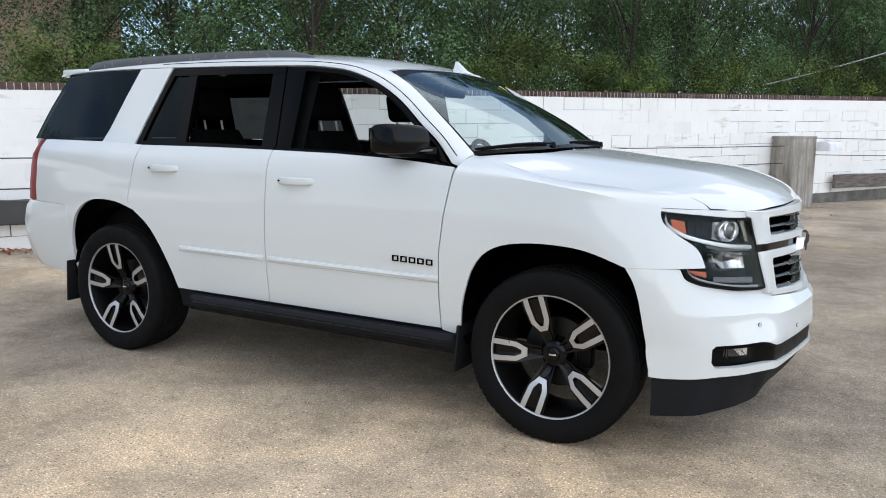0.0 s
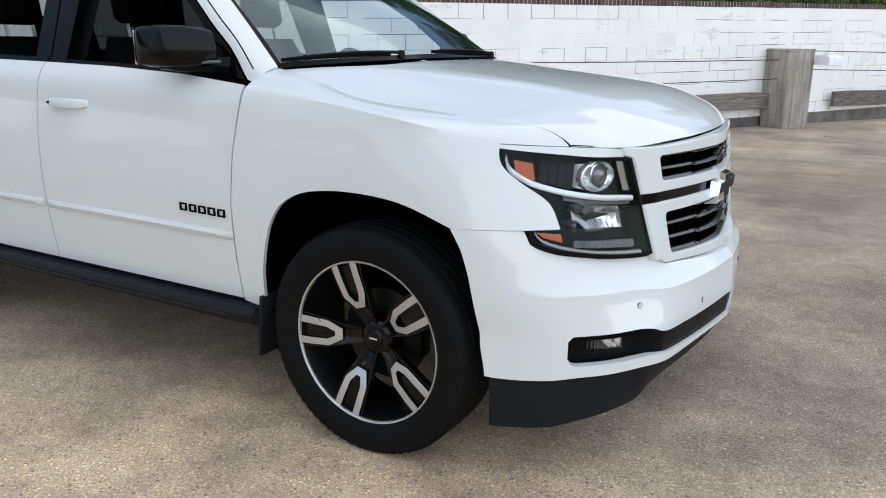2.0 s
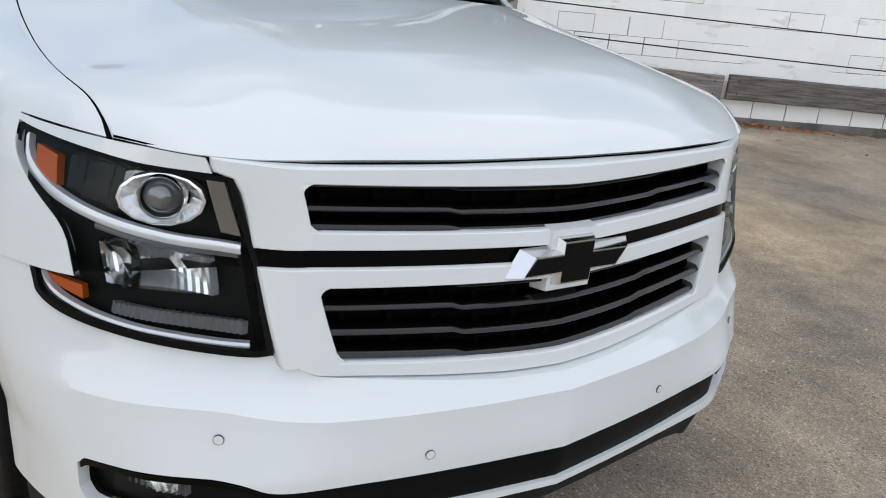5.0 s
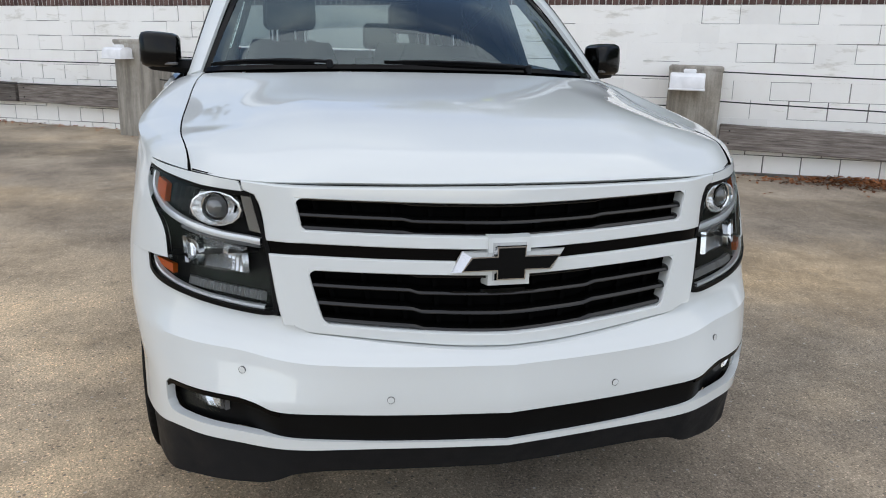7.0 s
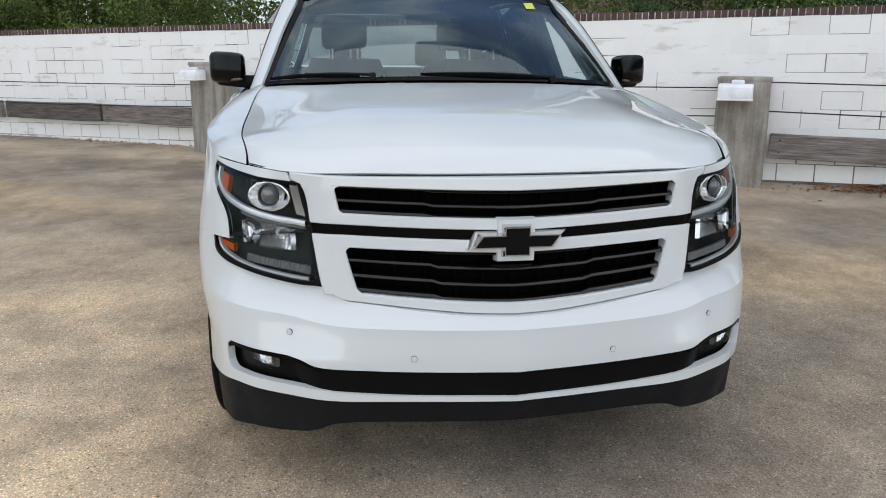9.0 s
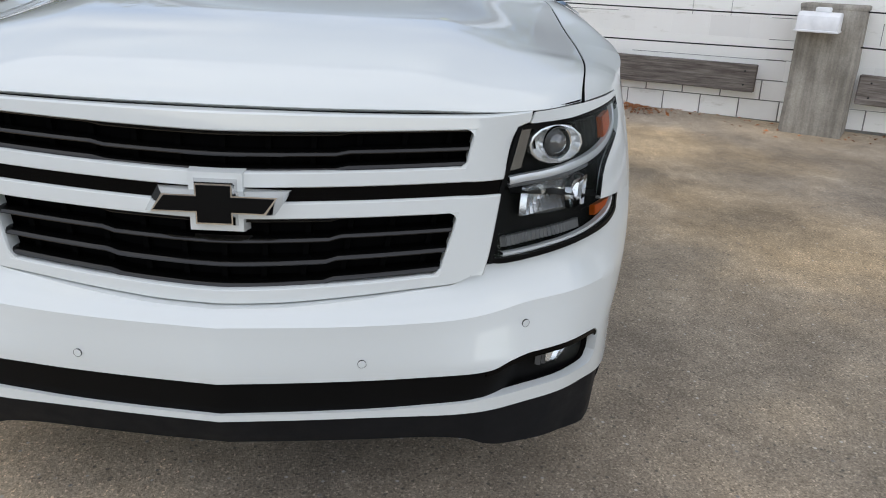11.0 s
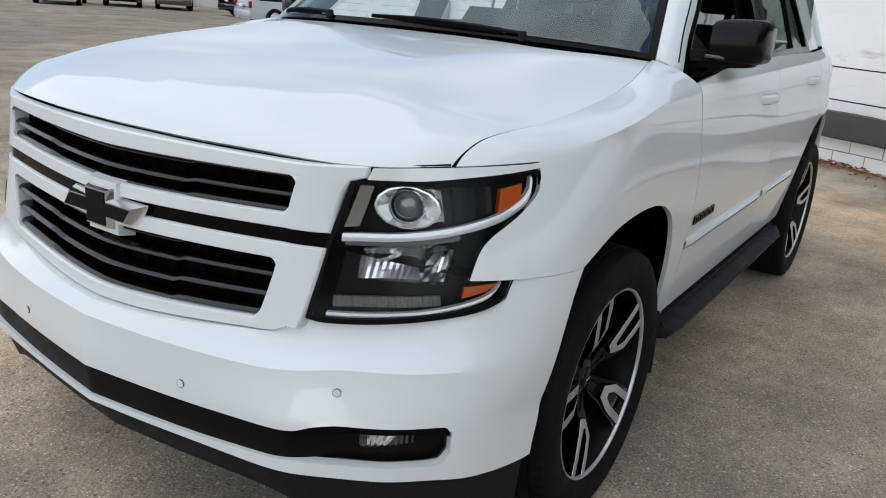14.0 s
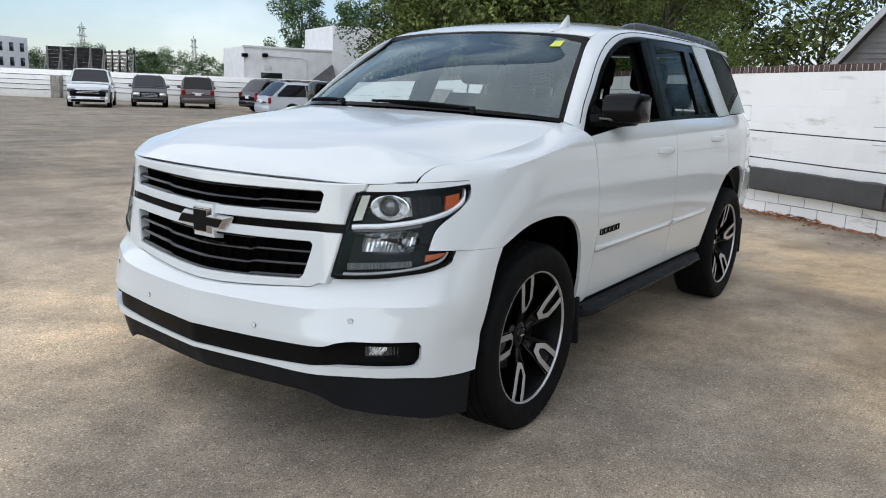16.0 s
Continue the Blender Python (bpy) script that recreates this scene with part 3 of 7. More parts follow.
leaf_litter("leaf_litter", [(2.7, -0.22, 0.45, 0.13, 900, 0.09), (4.1, -0.15, 0.5, 0.07, 260, 0.04), (-1.15, -0.33, 0.26, 0.12, 420, 0.06), (-3.4, -0.12, 0.35, 0.09, 260, 0.05),
                            (-2.2, -0.15, 0.9, 0.08, 200, 0.01), (-4.6, -0.18, 0.7, 0.12, 140, 0.02), (6.0, -0.1, 1.6, 0.1, 260, 0.015), (0, -0.2, 6.0, 0.5, 260, 0.0), (-9.0, -0.1, 1.5, 0.1, 160, 0.01), (7.0, -0.5, 3.0, 0.8, 60, 0)], 4)


# ---- trees and shrubs behind the wall ----
def leaf_cloud(rng, centre, rad, n, size):
    """A clump of small leaves that face outwards and up, as arrays of corners."""
    d = rng.normal(size=(n, 3)) * (1, 1, .8)
    d /= np.linalg.norm(d, axis=1)[:, None]
    c = np.array(centre) + d * rad * rng.uniform(.45, 1.08, (n, 1))
    nor = d * .8 + rng.normal(size=(n, 3)) * .45 + (0, 0, .45)
    nor /= np.linalg.norm(nor, axis=1)[:, None]
    a = np.cross(nor, rng.normal(size=(n, 3)))
    a /= np.linalg.norm(a, axis=1)[:, None]
    b = np.cross(nor, a)
    r = size * rng.uniform(.6, 1.35, (n, 1))
    return np.stack([c - a * r, c - b * r * .5 + nor * r * .12, c + a * r, c + b * r * .5 + nor * r * .12], 1)


def tree(base, h, spread, seed, leaf=LEAF_A, clumps=60, per=70, size=0.10, low=0.3, label="", name="tree"):
    rnd = random.Random(seed)
    th = thing(name, label or "dense green broadleaf tree behind the block wall", "tree", "trees behind the wall", at=Matrix.Translation(base))
    bm = bmesh.new()
    lean = Vector((rnd.uniform(-0.06, 0.06), rnd.uniform(-0.06, 0.06), 0))
    top = h * 0.8
    tube(bm, [lean * (k / 6 * top) + Vector((0.05 * math.sin(k * 1.3 + seed), 0.05 * math.cos(k * 1.7 + seed), top * k / 6 - 0.1)) for k in range(7)], [0.008 * h * (1 - 0.8 * k / 6) + 0.010 for k in range(7)], 8)
    V, rng = [], np.random.default_rng(seed)
    for i in range(clumps):
        f = low + (1 - low) * ((i + rnd.random()) / clumps) ** 0.85
        wid = spread * (0.55 + 0.75 * math.sin(math.pi * min(1, 0.12 + 0.82 * (f - low) / (1 - low)))) * 0.75
        a = rnd.uniform(0, 2 * math.pi)
        rr = wid * math.sqrt(rnd.uniform(0.05, 1.0))
        c = Vector((rr * math.cos(a), rr * math.sin(a), h * f)) + lean * h * f
        if i % 3 == 0:
            st = lean * h * f * 0.6 + Vector((0, 0, h * f * 0.62))
            tube(bm, [st, st.lerp(c, 0.55) + Vector((0, 0, 0.12 * rr)), c], [0.0035 * h, 0.0024 * h, 0.0014 * h], 5, False)
        rad = spread * rnd.uniform(0.18, 0.34)
        if seed < 790 and (c.z > (6.2 if base.dot(WU) > -4 else 9.5) or c.z < 1.1):  # coarser where the tree rises out of sight or hides behind the wall
            V.append(leaf_cloud(rng, c, rad, per // 4, size * 1.7))
        elif seed < 700:
            V.append(leaf_cloud(rng, c, rad, int(per * 2.0), size * .58))
        else:
            V.append(leaf_cloud(rng, c, rad, per, size))
    part("trunk", bm, BARK, th)
    me = bpy.data.meshes.new("crown")
    V = np.concatenate(V).reshape(-1, 3)
    n = len(V)
    me.vertices.add(n)
    me.vertices.foreach_set("co", V.ravel())
    me.loops.add(n)
    me.loops.foreach_set("vertex_index", np.arange(n))
    me.polygons.add(n // 4)
    me.polygons.foreach_set("loop_start", np.arange(0, n, 4))
    me.update(calc_edges=True)
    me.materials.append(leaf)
    ob = new("crown", me)
    ob.parent = th
    return th


def garden(s, o):
    """Open ground before the gable house."""
    m = -5.69 - .834 * (o - 3)
    return m - (3.6 if o < 8 else 6.6) < s < m + (4.6 if o < 8 else 8.0) and o < 18


rt = random.Random(11)
s = -30.0
k = 0
while s < 40:
    near = -14 < s < 30
    o = rt.uniform(4.2, 7.5)
    if garden(s, o):
        s += 1.0
        continue
    tree(on_wall(s, o, 0.0), rt.uniform(6.5, 9.5) if s > -6 else rt.uniform(5.0, 6.6), rt.uniform(1.9, 2.7), 100 + k, LEAF_A if s > -5 else LEAF_C, 82 if near else 70, 250 if near else 76, 0.050 if near else 0.15, 0.14)
    s += rt.uniform(1.7, 2.6)
    k += 1
s = -36.0
while s < 44:
    o = rt.uniform(10.0, 15.0)
    if garden(s, o):
        s += 1.0
        continue
    tree(on_wall(s, o, 0.0), rt.uniform(9.5, 14.0), rt.uniform(3.2, 4.4), 300 + k, LEAF_A if s > -6 else LEAF_C, 66, 280 if s > -15 else 80, 0.062 if s > -15 else 0.19, 0.10)
    s += rt.uniform(3.0, 4.6)
    k += 1
s = -62.0
while s < 56:
    o = rt.uniform(19.0, 24.0)
    if not -20.0 < s < -6.0:
        tree(on_wall(s, o, 0.0), rt.uniform(9.0, 12.5), rt.uniform(4.0, 5.0), 700 + k, LEAF_A if s > -8 else LEAF_C, 60, 150 if s > -36 else 80, 0.13 if s > -36 else 0.22, 0.08, "tall green tree in the wood behind the wall")
    s += rt.uniform(3.0, 4.4)
    k += 1
for s, o, h, w in ((5.6, 2.3, 3.1, 1.5), (1.0, 2.0, 2.5, 1.3), (-8.5, 2.0, 2.7, 1.4), (-10.5, 2.4, 2.6, 1.4), (11.5, 2.4, 3.0, 1.4), (15.0, 2.8, 3.2, 1.6), (18.5, 2.6, 3.4, 1.5), (-13.5, 2.2, 2.6, 1.4), (8.2, 2.6, 2.9, 1.2), (-2.0, 2.5, 2.6, 1.2)):
    tree(on_wall(s, o, 0.0), h, w, 500 + k, LEAF_B, 40, 170, 0.05, 0.12, "bushy light green shrub rising above the wall coping", "shrub")
    k += 1


# ---- things beyond the wall ----
SIDING = m_concrete("grey_clapboard", (0.20, 0.19, 0.18), (0.26, 0.25, 0.235), False)
TRIMWHITE = m_concrete("white_trim_paint", (0.62, 0.61, 0.59), (0.70, 0.69, 0.67), False)
SHINGLE = m_concrete("dark_shingles", (0.07, 0.07, 0.075), (0.11, 0.105, 0.10), False)
STUCCO = m_concrete("white_stucco", (0.66, 0.655, 0.64), (0.76, 0.755, 0.74), False)
TANBRICK = m_concrete("tan_brickwork", (0.30, 0.20, 0.15), (0.38, 0.27, 0.20), False)
DARKWOOD = m_concrete("dark_boards", (0.022, 0.021, 0.022), (0.05, 0.048, 0.046), False)


def gable_house(at):
    """A grey clapboard gable end seen over the wall."""
    th = thing("gable_house", "grey clapboard house gable with white rake boards beyond the wall", "house", at=at)
    half, eave, apex, dep = 4.4, 2.0, 6.8, 7.0
    bm = bmesh.new()
    for x in (0, -dep):
        bm.faces.new([bm.verts.new(p) for p in ((x, -half, -0.5), (x, half, -0.5), (x, half, eave), (x, 0, apex), (x, -half, eave))])
    vs = list(bm.verts)
    for i in range(5):
        j = (i + 1) % 5
        if i != 2 and i != 3:
            bm.faces.new((vs[i], vs[j], vs[5 + j], vs[5 + i]))
    bmesh.ops.recalc_face_normals(bm, faces=bm.faces[:])
    part("wall", bm, SIDING, th)
    for k in (-1, 1):
        bm = bmesh.new()
        a, b = Vector((0.25, k * (half + 0.35), eave - 0.52)), Vector((0.25, 0, apex + 0.08))
        d = (b - a).normalized()
        up = Vector((0, -d.z * k, d.y * k)) * (1 if k > 0 else 1)
        up = Vector((0, k * abs(d.z), abs(d.y)))
        rows = [[a + o for o in (Vector((0, 0, 0)), up * 0.2, Vector((-dep - 0.5, 0, 0)) + up * 0.2, Vector((-dep - 0.5, 0, 0)))], [b + o for o in (Vector((0, 0, 0)), up * 0.2, Vector((-dep - 0.5, 0, 0)) + up * 0.2, Vector((-dep - 0.5, 0, 0)))]]
        grid(bm, rows, True)
        bmesh.ops.recalc_face_normals(bm, faces=bm.faces[:])
        part("roof", bm, SHINGLE, th)
        bm = bmesh.new()
        grid(bm, [[p + Vector((x, 0, 0)) + up * u for p in (a, b)] for x, u in ((0.02, 0.0), (0.05, 0.0), (0.05, 0.17), (0.02, 0.17))])
        part("rake_board", bm, TRIMWHITE, th)
    z = 0.3
    data = None
    while z < apex - 0.25:
        w = half if z < eave else half * (apex - z) / (apex - eave)
        bm = bmesh.new()
        grid(bm, [[(0.012, -w, z + 0.16), (0.012, w, z + 0.16)], [(0.035, -w, z), (0.035, w, z)], [(0.0, -w, z), (0.0, w, z)]])
        part("clapboard", bm, SIDING, th)
        z += 0.16
    return th


gable_house(pose(-24.1, 1.73, 0.0, 0, 0, -22))

# ---- the white sport utility vehicle ----
# side profile: half width by height; plan of the front corner at three heights, from the nose round to the door
SIDE = pchip([0.20, 0.38, 0.44, 0.55, 0.66, 0.75, 0.85, 0.97, 1.06, 1.13, 1.19, 1.23, 1.26, 1.285, 1.31], [0.925, 0.955, 0.970, 0.988, 1.003, 1.012, 1.018, 1.018, 1.011, 1.005, 0.996, 0.982, 0.964, 0.940, 0.920])
PLAN_X = {0.55: (.983, .961, .927, .890, .836, .780, .722, .640, .520, .400, .150, -.10, -.50, -.70),
          0.85: (.930, .918, .885, .818, .760, .702, .639, .562, .450, .350, .150, -.10, -.50, -.70),
          1.09: (.865, .856, .830, .790, .735, .680, .620, .540, .452, .330, .120, -.10, -.50, -.70)}
PLAN_Y = {0.55: (0, .20, .42, .60, .71, .80, .860, .922, .968, .990, .998, .998, .998, .998),
          0.85: (0, .20, .40, .585, .70, .80, .872, .930, .985, 1.006, 1.014, 1.016, 1.016, 1.016),
          1.09: (0, .20, .42, .585, .69, .765, .820, .875, .918, .960, .995, 1.008, 1.012, 1.012)}
PX = {z: pchip(range(14), v) for z, v in PLAN_X.items()}
PY = {z: pchip(range(14), v) for z, v in PLAN_Y.items()}


def nose(a, z, d=0.0):
    """A place on the front corner's skin: a runs round from the nose to the door, z is the height, d the depth under the skin."""
    zc = min(max(z, 0.52), 1.12)
    d = d + 0.045 * max(0.0, 0.50 - z) * min(1.0, max(0.0, (8.5 - a) / 2.0))
    w = ((zc - .85) * (zc - 1.09) / ((.55 - .85) * (.55 - 1.09)), (zc - .55) * (zc - 1.09) / ((.85 - .55) * (.85 - 1.09)), (zc - .55) * (zc - .85) / ((1.09 - .55) * (1.09 - .85)))
    zs = (.55, .85, 1.09)
    x = sum(k * PX[q](a) for k, q in zip(w, zs))
    y = sum(k * PY[q](a) for k, q in zip(w, zs))
    f = min(1.0, max(0.0, (a - 9.0) / 2.0))
    f = f * f * (3 - 2 * f)
    y += f * (SIDE(z) - y)
    if d:
        p, q = Vector((PX[.55](max(a - .05, 0)), PY[.55](max(a - .05, 0)), 0)), Vector((PX[.55](min(a + .05, 13)), PY[.55](min(a + .05, 13)), 0))
        if z > .7:
            p, q = Vector((PX[.85](max(a - .05, 0)), PY[.85](max(a - .05, 0)), 0)), Vector((PX[.85](min(a + .05, 13)), PY[.85](min(a + .05, 13)), 0))
        t = (q - p)
        n = Vector((t.y, -t.x, 0)).normalized() if a > 1e-5 else Vector((1, 0, 0))
        return Vector((x, y, z)) - n * d
    return Vector((x, y, z))


def a_at(axis, v, z, lo=0.0, hi=13.0):
    """The station a at which the skin has that x (falling) or y (rising)."""
    for _ in range(40):
        m = (lo + hi) / 2
        p = nose(m, z)
        if (axis == "x" and p.x > v) or (axis == "y" and p.y < v):
            lo = m
        else:
            hi = m
    return (lo + hi) / 2


def ax(x, z):
    return (a_at("x", x, z, 4.0, 13.0), z)


def ay(y, z):
    return (a_at("y", y, z, 0.0, 8.0), z)


def flat(pts):
    return [(p[0], p[1], 0) for p in pts]


def skin(bottom, top, left, right, nu, nv, depth=0.0, bump=None):
    """A sheet on the front corner's skin between four lines in (a, z)."""
    rows = coons(flat(bottom), flat(top), flat(left), flat(right), nu, nv)
    return [[nose(p.x, p.y, depth - (bump(p.x, p.y) if bump else 0.0)) for p in r] for r in rows]


def side_sheet(bottom, top, left, right, nu, nv, fn):
    """A sheet on the car's flank between four lines in (x, z)."""
    rows = coons(flat(bottom), flat(top), flat(left), flat(right), nu, nv)
    return [[Vector((p.x, fn(p.x, p.y), p.y)) for p in r] for r in rows]


def flank(x, z):
    y = SIDE(z)
    if x < -2.95:  # the body draws in towards the tail
        y -= 0.158 * (-2.95 - x) ** 1.45
    return y


def house_y(x, z, inset=0.0):
    """Half width of the glasshouse."""
    y = 0.926 - (z - 1.28) * 0.411 - inset
    y -= 0.034 * max(0.0, (x + 1.3) / .7) ** 2
    y -= 0.035 * min(1.0, max(0.0, (-x - 1.6) / 1.0))
    if x < -2.95:
        y -= 0.100 * (-2.95 - x) ** 1.45
    return y


CAR = thing("sport_utility_vehicle", "large white sport utility vehicle with gloss black trim parked on concrete", "car")
LEFT = Vector((0, 1, 0))
SEAM = smooth_line([(.630, .808, 1.0885), (.606, .811, 1.108), (.566, .817, 1.129), (.52, .825, 1.1425), (.42, .840, 1.153), (.30, .851, 1.162), (.15, .860, 1.174), (-.02, .865, 1.190), (-.13, .866, 1.205), (-.215, .864, 1.222), (-.297, .857, 1.243)], 5)
FENDER_EDGE = SEAM + smooth_line([(-.305, .856, 1.2455), (-.38, .844, 1.262), (-.468, .828, 1.2735)], 4)


def two_sided(name, make, mat, parent=None, label="", out=LEFT, depth=0.014, sharp=40):
    """The same panel on both flanks. make fills a bmesh for the left one."""
    obs = []
    for s in (1, -1):
        bm = bmesh.new()
        make(bm)
        weld(bm)
        if depth:
            flange(bm, depth, out)
        else:
            orient(bm, out)
        mirrored(bm, s)
        obs.append(part(name, bm, mat, parent[0 if s > 0 else 1] if isinstance(parent, list) else (parent or CAR), label, sharp))
    return obs


ARCH_F = [(-.456, .425), (-.452, .50), (-.442, .58), (-.398, .722), (-.355, .798), (-.304, .847), (-.21, .887), (-.06, .907), (.10, .906), (.21, .887), (.338, .844)]
ARCH_R = [(-2.388, .447), (-2.424, .55), (-2.490, .686), (-2.583, .814), (-2.709, .900), (-2.83, .934), (-2.926, .947), (-3.08, .943), (-3.207, .906), (-3.308, .834), (-3.374, .728), (-3.402, .606), (-3.405, .50)]


def build_fenders():
    arch = [ax(x, z) for x, z in [(p.x, p.y) for p in smooth_line(flat(ARCH_F), 4)]]
    bottom = [ax(-.560, .440)] + arch + [ax(.42, .8470), ax(.562, .8505), ax(.636, .8525)]
    sh = [ax(x, z) for x, z in ((-.487, 1.205), (-.3, 1.193), (-.1, 1.177), (.15, 1.150), (.33, 1.118), (.452, 1.096))]
    right = [ax(.636, .8525), ax(.604, .925), ax(.53, .982), ax(.472, 1.03), ax(.455, 1.065), ax(.452, 1.096)]
    left = [ax(-.560, .440), ax(-.562, .6), ax(-.556, .8), ax(-.530, 1.0), ax(-.487, 1.205)]

    def make(bm):
        rows = skin(bottom, sh, left, [(p.x, p.y) for p in smooth_line(flat(right), 4)], 84, 30)
        grid(bm, rows)
        # the crown that rolls over to the bonnet seam
        top = rows[-1]
        se = resample(list(reversed(FENDER_EDGE)), len(top) - 1)
        roll = []
        for k in range(9):
            t = k / 8
            r = []
            for i, (p, q) in enumerate(zip(top, se)):
                e = min(1.0, (len(top) - 1 - i) / 14)
                c = Vector((p.x * 0.5 + q.x * 0.5, p.y * (.5 + .25 * e) + q.y * (.5 - .25 * e) + .012 * (1 - e) - .002 * e, q.z * (.5 + .14 * e) + p.z * (.5 - .14 * e) + 0.004 * e))
                r.append((1 - t) ** 2 * p + 2 * t * (1 - t) * c + t * t * q)
            roll.append(r)
        grid(bm, roll)
    two_sided("front_fender", make, WHITE, depth=0.012)


EDGE_DROP = pchip([0, .50, .60, .70, .77, .81], [.018, .018, .016, .010, .003, 0])


def build_hood():
    front = pchip([0, .2, .45, .60, .676, .74, .808], [.866, .858, .824, .783, .748, .705, .630])
    back = pchip([0, .3, .56, .70, .75, .81, .891], [-.172, -.172, -.175, -.225, -.275, -.355, -.445])
    r0 = pchip([0, .012, .03, .07, .13, .22, .50, .83, 1.02], [0, .020, .041, .070, .094, .120, .163, .190, .205])
    r6 = pchip([0, .012, .03, .07, .17, .30, .50, .90], [0, .013, .026, .044, .078, .108, .138, .182])
    sx = pchip([-p.x for p in FENDER_EDGE], [p.z for p in FENDER_EDGE])
    sy = pchip([-p.x for p in FENDER_EDGE], [p.y for p in FENDER_EDGE])
    bm = bmesh.new()
    rows = []
    NU, NV = 48, 40
    for j in range(NV + 1):
        w = (j / NV) ** 1.7
        row = []
        for i in range(-NU, NU + 1):
            q = abs(i) / NU
            # the outer edge runs along the seam
            xe = .630 + (-.445 - .630) * w
            ye = sy(-xe) - .004
            y = q * ye if q < 1 else ye
            yf = q * .808
            xf, xb = front(yf) - .004, back(min(q * .891, .891))
            x = xf + (xb - xf) * w
            d = max(0.0, front(min(y, .808)) - x) if y < .80 else max(0.0, xf - x)
            ze = sx(-xe) - .0022 * min(1.0, max(0.0, (.50 - xe) / .15))
            # a broad flat crown that falls in one smooth wave to the fender
            k = min(1.0, max(0.0, (y - .38) / .30))
            near = 1 - min(1.0, d / .30)
            zin = 1.094 + r0(d) - .004 * (y / .5) ** 2 * min(1, d / .3) + k * k * (3 - 2 * k) * near * near * (3 - 2 * near) * (r6(min(d, .90)) - r0(d))
            u = max(0.0, (y - .44) / (ye - .44))
            zz = zin + (ze - zin) * u * u * (3 - 2 * u) + (u ** 3 - u * u) * (ye - .44) * -(.13 + .35 * max(0.0, (xe - .30) / .33)) * min(1.0, d / .22) ** 1.5
            e = max(0.0, 1 - d / .34)
            zz -= EDGE_DROP(y) * e * e * (3 - 2 * e)
            row.append(Vector((x, math.copysign(y, i) if i else 0.0, zz)))
        rows.append(row)
    grid(bm, rows)
    weld(bm)
    flange(bm, 0.022, Vector((0, 0, 1)))
    hood = part("hood", bm, WHITE, CAR, "broad white hood with raised centre")
    # black strip added behind the front gap, so that the gap reads as shaded
    bm = bmesh.new()
    line = [Vector((front(abs(y)) - .009, y, 1.0885 - EDGE_DROP(abs(y)))) for y in [-.80 + .04 * k for k in range(41)]]
    grid(bm, [[p + Vector((.0, 0, -.012)) for p in line], [p + Vector((0, 0, .0045)) for p in line], [p + Vector((-.05, 0, .0045)) for p in line]])
    part("hood_seal", bm, SHELL, hood, "black strip standing in for shade in the hood gap")
    # dark tubes along the side seams stand in for shade, thicker near the lamps
    for s in (1, -1):
        bm = bmesh.new()
        tube(bm, [Vector((p.x, s * (p.y - .002), p.z - .0075)) for p in SEAM], .0045, 6)
        part("hood_seal", bm, SHELL, hood, "black strip standing in for shade in the hood gap")
        bm = bmesh.new()
        lead = [p for p in SEAM if p.x > .34]
        tube(bm, [Vector((p.x, s * (p.y - .0025), p.z - .0028)) for p in lead], [.0045 - .0028 * i / len(lead) for i in range(len(lead))], 6)
        part("hood_seal", bm, SHELL, hood, "black strip standing in for shade in the hood gap")


